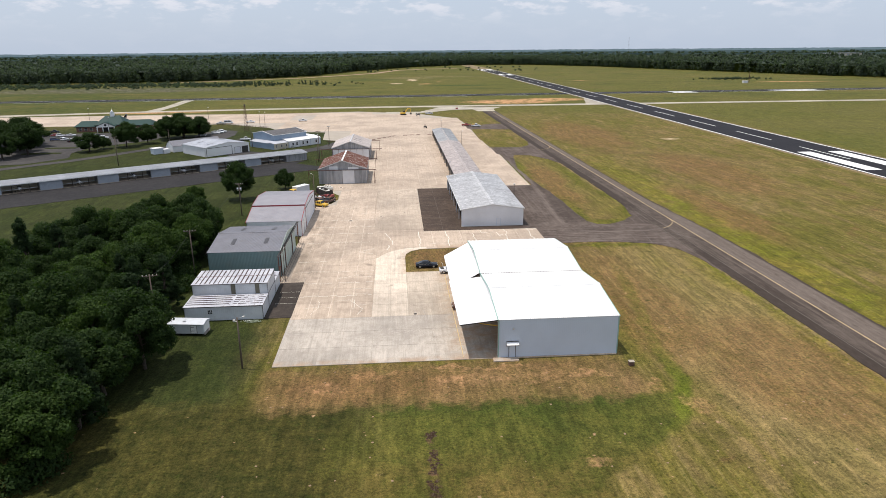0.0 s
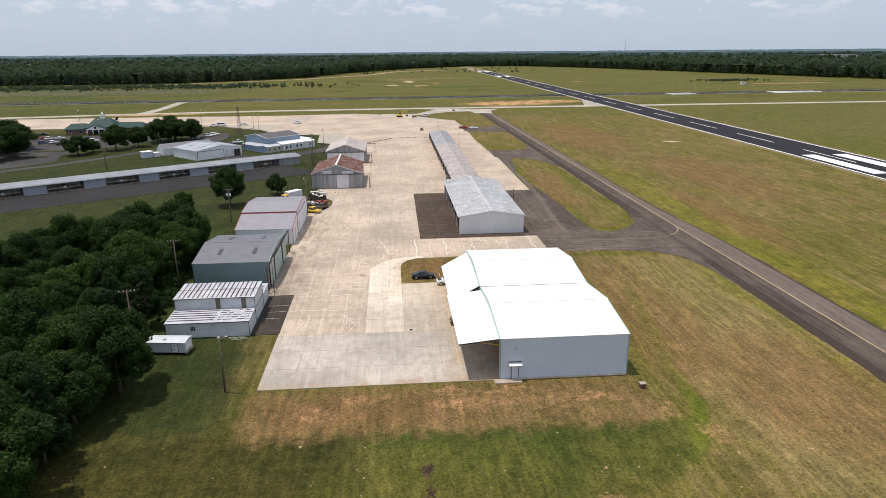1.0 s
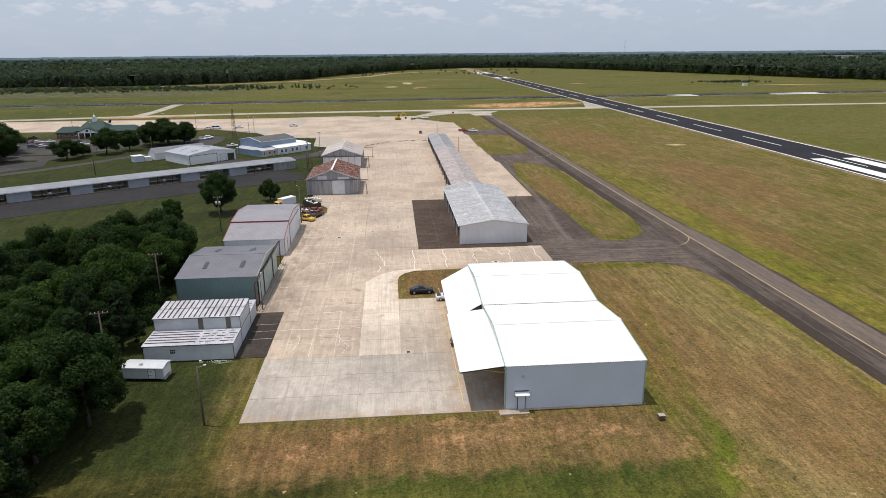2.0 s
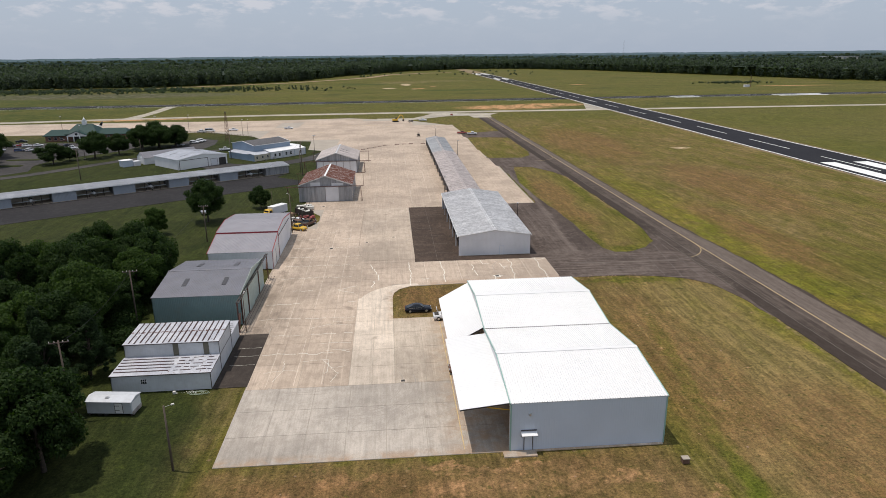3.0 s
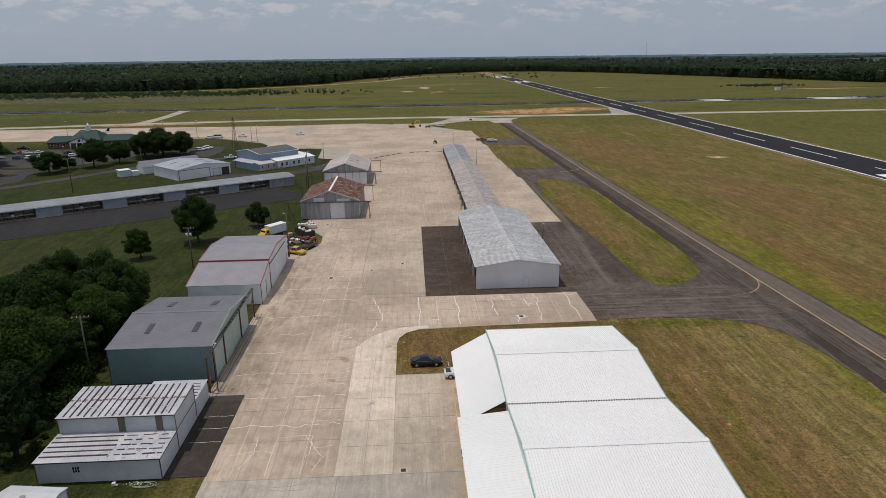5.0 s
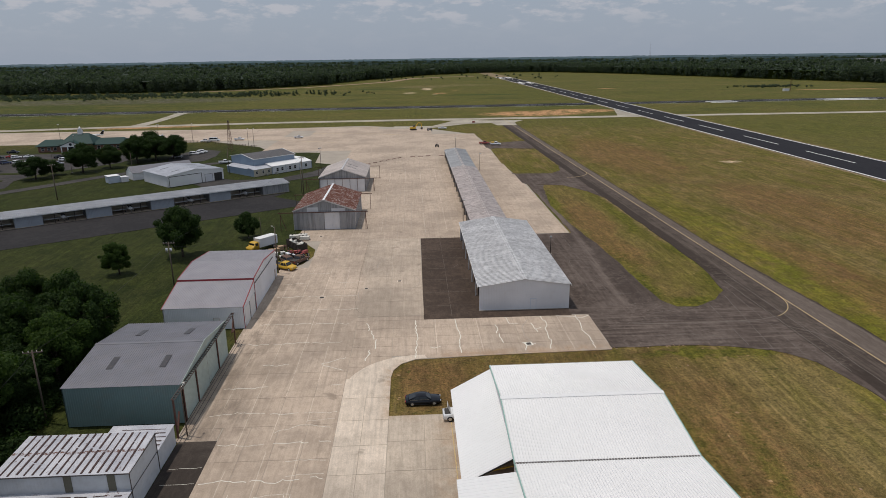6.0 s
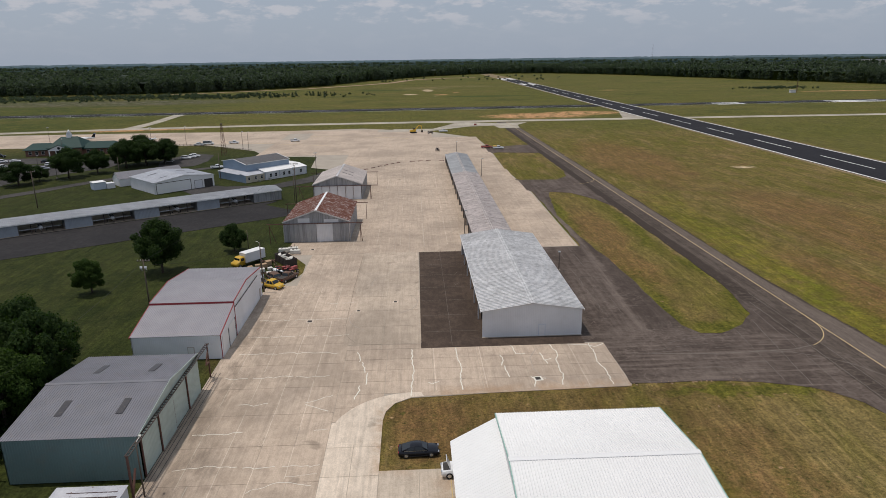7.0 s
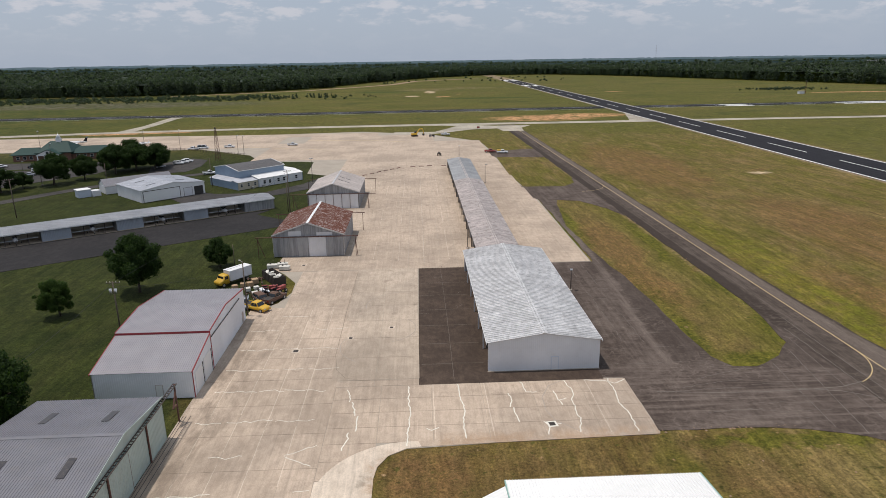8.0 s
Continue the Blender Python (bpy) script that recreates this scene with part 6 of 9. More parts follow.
def terminal():
    h = thing("terminal_building", pose(-175.5, 407, 0, 0, 0, 8), "brick terminal with green metal roofs and a white portico", "building")
    g = M["green_roof"]
    for x0, x1, y0, y1, z in ((-17.5, -6.05, 1, 15, 3.1), (-6, 9, 0, 18, 3.9), (9.05, 24.5, 2, 16, 3.1)):
        boxes(h, "wall", M["brick_wall"], (x0, y0, 0, x1, y1, z))
    hip_roof(h, -18.5, -5.0, 0, 16, 3.2, 5.8, 2.6, g)
    hip_roof(h, 8.4, 25.5, 1, 17, 3.2, 5.8, 2.6, g)
    hip_roof(h, -7, 10, -1, 19, 4.0, 8.6, 4.5, g)
    # portico with white columns and gable
    bm = bmesh.new()
    prism(bm, [(-5.2, 3.35), (5.2, 3.35), (0, 5.5)], -3.8, -3.6, "y")
    part("pediment", bm, M["white_roof"], h, "white gable of the portico")
    bm = bmesh.new()
    for s in (-1, 1):
        o = [Vector((s * 5.6, -4.1, 3.3)), Vector((0, -4.1, 5.65)), Vector((0, 6, 5.65)), Vector((s * 5.6, 6, 3.3))]
        lo = [bm.verts.new(p) for p in o]
        hi = [bm.verts.new(p + Vector((0, 0, 0.16))) for p in o]
        bm.faces.new(hi)
        bm.faces.new(lo[::-1])
        for k in range(4):
            bm.faces.new((lo[k], lo[(k + 1) % 4], hi[(k + 1) % 4], hi[k]))
    bmesh.ops.recalc_face_normals(bm, faces=bm.faces[:])
    part("portico_roof", bm, g, h)
    bm = bmesh.new()
    tube(bm, (0, -3.86, 4.2), (0, -3.82, 4.2), 0.7, 0.7, 14)
    part("gable_window", bm, M["glass"], h, "dark round gable window")
    boxes(h, "entablature", M["white_roof"], (-5.2, -3.9, 2.95, 5.2, -3.4, 3.35))
    for x in (-4.7, -1.6, 1.6, 4.7):
        bm = bmesh.new()
        tube(bm, (x, -3.65, 0), (x, -3.65, 2.95), 0.3, 0.25, 12)
        part("column", bm, M["white_roof"], h, "white round column")
    boxes(h, "entrance", M["glass"], (-3.2, -0.06, 0.1, 3.2, -0.02, 2.7))
    for x, y in ((-16, 0.97), (-13, 0.97), (-10, 0.97), (11, 1.97), (14.2, 1.97), (17.4, 1.97), (20.6, 1.97)):
        window_unit(h, x, y, 0.8, 1.4, 1.6)
    cup = boxes(h, "cupola", M["white_roof"], (0.4, 7.9, 8.0, 2.6, 10.1, 10.0), bevel=0.08, label="white roof cupola")
    bm = bmesh.new()
    tube(bm, (1.5, 9, 10.0), (1.5, 9, 12.2), 1.35, 0.1, 8)
    part("cupola_roof", bm, M["white_roof"], cup)
    bm = bmesh.new()
    tube(bm, (1.5, 9, 12.2), (1.5, 9, 13.2), 0.05, 0.03, 6)
    part("finial", bm, M["metal"], cup)


def business_jet(x, y, rz):
    """Twin-engine aeroplane with a T-tail."""
    p = thing("business_jet", pose(x, y, 0.03, 0, 0, rz) @ Matrix.Diagonal((0.75, 0.75, 0.75, 1)), "white twin-engine aeroplane with a dark tail on the apron", "aeroplane")
    bm = bmesh.new()
    for a, b, ra, rb in ((-7.5, -4, 0.25, 0.85), (-4, 4.5, 0.85, 0.9), (4.5, 6.5, 0.9, 0.6), (6.5, 7.6, 0.6, 0.1)):
        tube(bm, (a, 0, 1.9), (b, 0, 1.9 if b < 6 else 1.7), ra, rb, 14)
    part("fuselage", bm, M["white_roof"], p)
    for s in (-1, 1):
        bm = bmesh.new()
        prism(bm, [(1.2, s * 0.8), (-0.6, s * 7.2), (-1.6, s * 7.2), (-1.8, s * 0.8)], 1.45, 1.6)
        bmesh.ops.recalc_face_normals(bm, faces=bm.faces[:])
        part("wing", bm, M["white_roof"], p)
        bm = bmesh.new()
        tube(bm, (-3.0, s * 1.35, 2.3), (-5.2, s * 1.35, 2.3), 0.42, 0.3, 12)
        part("engine", bm, M["metal"], p)
        boxes(p, "wheel", M["black"], (-0.9, s * 1.6 - 0.1, 0, -0.4, s * 1.6 + 0.1, 0.5), (-0.72, s * 1.6 - 0.05, 0.5, -0.58, s * 1.6 + 0.05, 1.45))
    bm = bmesh.new()
    prism(bm, [(-4.6, 2.4), (-7.0, 5.4), (-8.3, 5.4), (-7.4, 2.0)], -0.09, 0.09, "y")
    part("tail_fin", bm, M["car_black"], p, "dark tail fin")
    boxes(p, "tailplane", M["car_blue"], (-8.5, -2.4, 5.35, -7.1, 2.4, 5.47))
    boxes(p, "nose_wheel", M["black"], (5.2, -0.09, 0, 5.6, 0.09, 0.45), (5.34, -0.04, 0.45, 5.46, 0.04, 1.2))
    boxes(p, "cockpit_glass", M["glass"], (6.2, -0.55, 2.02, 6.55, 0.55, 2.34), bevel=0.05)


def cargo_trailer():
    h = thing("white_trailer", pose(-42.85, 103.6, 0, 0, 0, -7) @ Matrix.Diagonal((1, 0.95, 0.92, 1)), "small white box trailer with a shingled roof and a door", "trailer")
    boxes(h, "body", M["shed_wall"], (0, 0, 0.35, 6.1, 2.7, 2.2), bevel=0.04)
    bm = bmesh.new()
    prism(bm, [(0.05, 0.62), (2.65, 0.62), (2.45, 0.1), (0.25, 0.1)], 5.9, 6.2, "x")
    part("skirt", bm, M["galv_old"], h, "grey sloping skirt under the end wall")
    bm = bmesh.new()
    prism(bm, [(-0.15, 2.2), (2.85, 2.2), (2.85, 2.28), (1.35, 2.62), (-0.15, 2.28)], -0.15, 6.25, "x")
    part("roof", bm, M["shed_wall"], h, "pale dusty roof")
    boxes(h, "door", M["white_roof"], (3.9, -0.05, 0.5, 4.9, -0.01, 2.05), label="white framed door")
    boxes(h, "door_trim", M["steel"], (3.84, -0.06, 0.45, 3.9, -0.01, 2.1), (4.9, -0.06, 0.45, 4.96, -0.01, 2.1), (3.9, -0.06, 2.05, 4.9, -0.01, 2.1), (3.84, -0.07, 0.9, 4.5, -0.06, 0.98), (3.84, -0.07, 1.6, 4.5, -0.06, 1.68))
    boxes(h, "end_panel", M["white_roof"], (6.11, 0.25, 0.7, 6.14, 2.45, 2.0), label="bright white end panel")
    boxes(h, "roof_vent", M["metal"], (2.4, 0.5, 2.45, 2.9, 0.9, 2.6), bevel=0.03)
    for x in (1.6, 2.5):
        bm = bmesh.new()
        tube(bm, (x, 0.02, 0.35), (x, 0.28, 0.35), 0.35, 0.35, 12)
        part("wheel", bm, M["black"], h)
    for x in (0.1, 5.8):
        boxes(h, "skid", M["steel"], (x, 0.1, 0.0, x + 0.2, 2.6, 0.35))


def far_warehouse():
    h = thing("warehouse", pose(1244, 1850, 0), "long pale flat-roofed warehouse in the distant woods", "building")
    boxes(h, "wall", M["cream_wall"], (0, 0, 0, 92, 40, 21.5))
    boxes(h, "roof", M["galv_dull"], (-1, -1, 21.5, 93, 41, 22.6))
    for k in range(6):
        boxes(h, "bay_door", M["galv_wall"], (6 + k * 14, -0.12, 15.5, 13 + k * 14, -0.02, 20.2))


hangar_row()
far_warehouse()
white_gable_hangar()
annex_buildings()
blue_office()
terminal()
business_jet(-195, 472, 195)
cargo_trailer()


# ---- trees ----
rng = np.random.default_rng(7)


def leaf_mesh(name, centres, radii, count, size, material, squash=0.85):
    """Many small leaf sprays on and inside a set of round masses."""
    centres, radii = np.array(centres, float), np.array(radii, float)
    pick = rng.choice(len(centres), count, p=radii**2 / (radii**2).sum())
    d = rng.normal(size=(count, 3))
    d /= np.linalg.norm(d, axis=1)[:, None]
    r = radii[pick] * rng.uniform(0.4, 1.3, count) ** 0.7
    p = centres[pick] + d * r[:, None] * np.array([1, 1, squash])
    nrm = d + rng.normal(size=(count, 3)) * 0.55 + np.array([0, 0, 0.35])
    nrm /= np.linalg.norm(nrm, axis=1)[:, None]
    t = np.cross(nrm, rng.normal(size=(count, 3)))
    t /= np.linalg.norm(t, axis=1)[:, None]
    b = np.cross(nrm, t)
    s = size * rng.uniform(0.6, 1.4, count)[:, None]
    # three-cornered spray, its tip bent down
    v = np.stack([p + t * s, p + b * s * 0.6 - t * s * 0.5, p - b * s * 0.6 - t * s * 0.5 - nrm * s * 0.35], 1)
    verts = v.reshape(-1, 3)
    me = bpy.data.meshes.new(name)
    n = count
    me.vertices.add(n * 3)
    me.vertices.foreach_set("co", verts.astype(np.float32).ravel())
    me.loops.add(n * 3)
    me.loops.foreach_set("vertex_index", np.arange(n * 3, dtype=np.int32))
    me.polygons.add(n)
    me.polygons.foreach_set("loop_start", np.arange(0, n * 3, 3, dtype=np.int32))
    me.materials.append(material)
    me.update()
    me.validate()
    return me


def tree_parts(height, spread, kind, count, size, material):
    """Trunk with limbs, and a crown of uneven masses carried by them."""
    bm = bmesh.new()
    lean = rng.normal(size=2) * 0.03 * height
    top = Vector((lean[0], lean[1], height * 0.62))
    tube(bm, (0, 0, -0.2), (lean[0] * 0.4, lean[1] * 0.4, height * 0.3), height * 0.028, height * 0.02, 8)
    tube(bm, (lean[0] * 0.4, lean[1] * 0.4, height * 0.3), top, height * 0.02, height * 0.008, 8)
    cs, rs = [], []
    n = 46 if kind == "broad" else 64
    for k in range(n):
        a = k * 2.4 + rng.uniform(-0.5, 0.5)
        if kind == "broad":
            # masses over an uneven dome
            u = 1 - 1.75 * (k + 0.5) / n
            out = math.sqrt(max(0.0, 1 - u * u)) * rng.uniform(0.5, 1.22)
            f = 0.53 + 0.36 * u * rng.uniform(0.72, 1.16)
            reach = spread * out * (0.85 if u > 0 else 0.78)
            r = spread * rng.uniform(0.12, 0.30)
        else:
            f = 0.14 + 0.84 * k / n
            reach = spread * min(1.0, 1.25 * (1.08 - f)) * rng.uniform(0.25, 0.95)
            r = spread * rng.uniform(0.10, 0.24) * (1.25 - 0.6 * f)
        c = Vector((lean[0] + reach * math.cos(a), lean[1] + reach * math.sin(a), height * f))
        cs.append(tuple(c))
        rs.append(r)
        if k % 4 == 0:
            root = Vector((lean[0] * 0.5, lean[1] * 0.5, height * min(0.55, f * 0.75)))
            tube(bm, root, c, height * 0.009, height * 0.003, 5, False)
    cs.append((lean[0], lean[1], height * 0.9))
    rs.append(spread * 0.28)
    trunk = bpy.data.meshes.new("trunk")
    bm.to_mesh(trunk)
    bm.free()
    trunk.materials.append(M["bark"])
    return trunk, leaf_mesh("crown", cs, rs, count, size, material)


def make_tree(name, label, meshes, m, group=""):
    t = thing(name, m, label, "tree", group)
    trunk, crown = meshes
    piece("trunk", trunk, t, Matrix())
    piece("crown", crown, t, Matrix())
    return t


BROAD = [tree_parts(11, 5.3, "broad", 24000, 0.21, M["leaf"]) for _ in range(4)]
LIGHT = [tree_parts(10, 4.6, "broad", 22000, 0.20, M["leaf_light"]) for _ in range(3)]
PINE = [tree_parts(14, 3.9, "pine", 17000, 0.18, M["needle"]) for _ in range(3)]


def plant(kind, x, y, scale, group="", label="", tall=1.0):
    name, words, stock = {"b": ("broadleaf_tree", "dark green broadleaf tree in full leaf", BROAD), "l": ("light_tree", "lighter green broadleaf tree in full leaf", LIGHT), "p": ("pine_tree", "tall dark pine with dense needles", PINE)}[kind]
    m = pose(x, y, -0.05, 0, 0, random.uniform(0, 360)) @ Matrix.Diagonal((scale * random.uniform(0.85, 1.15), scale * random.uniform(0.85, 1.15), scale * tall * random.uniform(0.85, 1.2), 1))
    t = make_tree(name, label or words, stock[random.randrange(len(stock))], Matrix(), group)
    t.matrix_basis = m


def build_trees():
    # the wood beside the sheds: the trees of its edge first, then those behind
    placed = []
    for kind, x, y, k in (("b", -42.6, 91.5, 1.12), ("b", -46.5, 70.5, 1.12), ("l", -50.5, 94.5, 1.2), ("l", -62, 116, 1.1), ("l", -53.5, 128.0, 1.2), ("l", -58, 121.5, 1.15), ("b", -49.0, 80.0, 0.95), ("b", -75, 107, 1.3), ("p", -46.0, 98.0, 0.9), ("b", -49.8, 154.0, 1.05), ("l", -50.5, 144.0, 1.15)):
        placed.append((x, y))
        plant(kind, x, y, k, "trees of the wood")
    for _ in range(900):
        x, y = random.uniform(-98, -40), random.uniform(62, 168)
        edge = -48.0 if y > 128 else -46.5 if y > 100 else -44.5
        if x > edge or x < -56 - 40 * max(0.0, 1 - abs(y - 115) / 66.0):
            continue
        if 116 < y < 141 and x > -51.5:
            continue
        if y > 158 + (-48 - x) * 0.7 or math.hypot(x + 69, y - 117) < 6.0:
            continue
        if any((x - a) ** 2 + (y - b) ** 2 < 4.8**2 for a, b in placed):
            continue
        placed.append((x, y))
        kind = random.choices("blp", (6, 3, 2))[0]
        plant(kind, x, y, random.uniform(0.75, 1.1), "trees of the wood")
    for x, y, s, kind in ((-42, 224.6, 0.66, "b"), (-54, 209, 1.08, "b"), (-64, 197, 0.68, "l"), (-73, 171, 0.55, "l")):
        plant(kind, x, y, s, "lawn trees")
    # round the terminal and its car park
    for x, y, s in ((-150.5, 324, 1.2), (-147.5, 333, 0.75), (-139, 339, 1.22), (-132, 349.5, 0.95), (-125, 362, 1.2), (-119, 369, 1.42), (-112, 372, 1.12), (-122, 376, 1.35), (-129, 371, 1.15), (-114, 379, 1.15), (-176, 318, 1.4), (-186, 330, 1.5), (-188, 346, 1.45), (-197, 338, 1.4), (-200, 322, 1.5), (-194, 356, 1.3), (-204, 350, 1.35), (-181, 306, 1.2)):
        plant("b", x, y, s, "terminal trees", tall=0.82)


def far_wood():
    """Distant woods: rows of small tree shapes at the edge and a rough canopy behind."""
    def inside(x, y):
        left = np.interp(x, [-1200, -700, -493, -380, -300, -242, -140, -91, -20, 45, 200, 360, 481, 543, 611, 646, 701, 900, 1500], [1000, 1035, 1010, 1020, 1050, 1090, 1215, 1400, 1560, 1690, 1850, 1820, 1600, 1400, 1170, 1056, 912, 700, 420])
        return y - left

    def spread(name, count, sprays, size, x0, x1, d0, d1, low, high, label, lumps):
        cs, rs = [], []
        for _ in range(count):
            x = random.uniform(x0, x1)
            y = -inside(x, 0.0) + d0 + (d1 - d0) * random.random() ** 1.3
            h = random.uniform(low, high) * (1 + 0.18 * noise.noise((x * 0.012, y * 0.012, 4)))
            for j in range(lumps):
                r = h * random.uniform(0.11, 0.2)
                cs.append((x + random.gauss(0, h * 0.09), y + random.gauss(0, h * 0.09), h * (0.22 + 0.7 * j / (lumps - 1)) if lumps > 2 else h * random.uniform(0.75, 0.9)))
                rs.append(r)
        ob = new(name, leaf_mesh(name, cs, rs, sprays, size, M["hazed_leaf"], 0.9))
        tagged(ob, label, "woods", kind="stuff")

    spread("wood_edge", 2300, 260000, 1.35, -1150, 1000, 0, 75, 12, 24, "edge of a dark mixed wood beyond the airfield", 6)
    spread("wood_canopy", 5200, 170000, 2.3, -1500, 1350, 60, 900, 17, 24, "rolling tree tops of the distant wood", 2)
    spread("wood_canopy", 4200, 60000, 4.6, -2300, 2300, 850, 2300, 16, 25, "hazy tree tops far behind the airfield", 2)
    # forest floor canopy under the tops, so that no ground shows between
    vs, fs = [], []
    xs, ds = np.linspace(-3200, 3200, 110), np.concatenate([np.linspace(26, 400, 22), np.linspace(450, 3000, 26)])
    for d in ds:
        for x in xs:
            y = min(-inside(x, 0.0) + d, 4600)
            vs.append((x, y, 14.5 + 3.0 * noise.noise((x * 0.02, y * 0.02, 1.0))))
    n = len(xs)
    fs = [(j * n + i, j * n + i + 1, (j + 1) * n + i + 1, (j + 1) * n + i) for j in range(len(ds) - 1) for i in range(n - 1)]
    ob = new("canopy_floor", raw("canopy_floor", vs, fs, M["hazed_leaf"], True))
    tagged(ob, "dense shaded canopy of the distant wood", "woods", kind="stuff")
    # wooded ridges towards the horizon, haze painted in as a glow, paler with distance
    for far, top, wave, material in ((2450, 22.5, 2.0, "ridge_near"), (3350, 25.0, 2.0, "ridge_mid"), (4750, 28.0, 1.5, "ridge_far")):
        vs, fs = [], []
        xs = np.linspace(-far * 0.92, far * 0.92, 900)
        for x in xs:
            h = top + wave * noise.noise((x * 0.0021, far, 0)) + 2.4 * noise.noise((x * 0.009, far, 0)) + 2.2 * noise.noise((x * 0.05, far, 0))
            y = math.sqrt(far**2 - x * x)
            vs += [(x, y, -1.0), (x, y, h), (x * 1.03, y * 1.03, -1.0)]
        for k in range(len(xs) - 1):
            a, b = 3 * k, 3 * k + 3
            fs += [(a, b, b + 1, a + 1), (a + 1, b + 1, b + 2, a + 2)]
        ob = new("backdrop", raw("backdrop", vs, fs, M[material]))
        tagged(ob, "wooded horizon backdrop with haze in its glowing colour", "horizon", kind="structure")


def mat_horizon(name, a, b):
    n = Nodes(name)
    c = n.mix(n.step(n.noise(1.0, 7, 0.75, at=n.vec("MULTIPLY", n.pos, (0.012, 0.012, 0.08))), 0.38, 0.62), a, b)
    # flat emission stands in for the haze over the ridges
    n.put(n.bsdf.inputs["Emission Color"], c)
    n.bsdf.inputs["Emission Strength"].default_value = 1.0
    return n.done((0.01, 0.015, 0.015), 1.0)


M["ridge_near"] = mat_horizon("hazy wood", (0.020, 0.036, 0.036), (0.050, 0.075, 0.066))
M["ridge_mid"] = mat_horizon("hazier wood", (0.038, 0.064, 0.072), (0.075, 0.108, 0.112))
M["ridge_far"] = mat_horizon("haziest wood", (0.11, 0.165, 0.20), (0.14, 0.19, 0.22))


def shrubs():
    """Thickets under the wood and loose bushes in the far scrub."""
    cs, rs = [], []
    for k in range(260):
        y = random.uniform(62, 160)
        x = random.uniform(-86, -43.5 if y < 100 else -46.0 if y < 128 else -48.5)
        if x < -52 - 34 * max(0.0, 1 - abs(y - 105) / 62.0) or math.hypot(x + 69, y - 117) < 6.0:
            continue
        r = random.uniform(1.0, 2.3)
        cs.append((x, y, r * 0.55))
        rs.append(r)
    ob = new("undergrowth", leaf_mesh("undergrowth", cs, rs, 70000, 0.25, M["leaf"], 0.9))
    tagged(ob, "dense leafy undergrowth along the wood", "bushes", kind="stuff")
    cs, rs = [], []
    for k in range(1100):
        x = random.uniform(-620, -40)
        y = random.choice((random.gauss(930, 14), random.gauss(905, 20), random.gauss(950, 12), random.uniform(880, 1000)))
        if x > -190 and random.random() < 0.86:
            continue
        r = random.uniform(0.7, 2.4) * (1.0 if x < -200 else 0.85)
        cs.append((x, y, r * 0.75))
        rs.append(r)
    for k in range(34):
        x, y, r = random.uniform(-215, -95), random.gauss(915, 14), random.uniform(0.9, 1.7)
        for q in range(3):
            cs.append((x + random.gauss(0, 0.5), y, 1.0 + q * 1.9))
            rs.append(r * (1.1 - 0.2 * q))
    for k in range(90):
        cs.append((random.gauss(482, 22), random.gauss(930, 12), 1.0))
        rs.append(random.uniform(0.8, 2.2))
    for k in range(40):
        cs.append((random.uniform(-60, 320), random.uniform(1350, 1650), 1.5))
        rs.append(random.uniform(1.5, 3.0))
    ob = new("scrub", leaf_mesh("scrub", cs, rs, 46000, 0.7, M["hazed_leaf"], 0.8))
    tagged(ob, "scattered bushes in the rough field", "bushes", kind="stuff")


build_trees()
shrubs()
far_wood()


# ---- vehicles ----
def wheel(root, x, y, r=0.34, w=0.22):
    bm = bmesh.new()
    s = 1 if y > 0 else -1
    tube(bm, (x, y - s * w, r), (x, y, r), r, r * 0.97, 16)
    t = part("tyre", bm, M["black"], root)
    bm = bmesh.new()
    tube(bm, (x, y - s * 0.02, r), (x, y + s * 0.015, r), r * 0.62, r * 0.55, 10)
    for k in range(5):
        a = k * 2 * math.pi / 5
        bar(bm, (x, y + s * 0.02, r), (x + r * 0.6 * math.cos(a), y + s * 0.02, r + r * 0.6 * math.sin(a)), 0.06, 0.03)
    part("rim", bm, M["metal"], t, "bright metal rim")


def shell(outline, width, tuck, top_z):
    """A car body side outline swept across, drawn in towards the roof and rounded at the edges."""
    bm = bmesh.new()
    ys = [(-1.0, 0.0), (-0.93, 0.05), (0.93, 0.05), (1.0, 0.0)]
    rows = []
    low = min(z for _, z in outline)
    for f, grow in ys:
        row = []
        for x, z in outline:
            k = max(0.0, (z - top_z) / max(0.01, max(zz for _, zz in outline) - top_z))
            yy = f * width / 2 * (1 - tuck * k)
            xx = x * (1 - (0.012 if grow == 0 else 0))
            zz = z - (0.035 if grow == 0 and z > low + 0.05 else 0)
            row.append(bm.verts.new((xx, yy, zz)))
        rows.append(row)
    n = len(outline)
    for a, b in zip(rows, rows[1:]):
        for k in range(n):
            f = bm.faces.new((a[k], a[(k + 1) % n], b[(k + 1) % n], b[k]))
            f.smooth = False
    bm.faces.new(rows[0])
    bm.faces.new(rows[-1][::-1])
    bmesh.ops.recalc_face_normals(bm, faces=bm.faces[:])
    es = [e for e in bm.edges if len(e.link_faces) == 2 and e.calc_face_angle(0) > 0.25]
    bmesh.ops.bevel(bm, geom=es, offset=0.05, segments=2, affect="EDGES", clamp_overlap=True)
    for f in bm.faces:
        f.smooth = True
    return bm


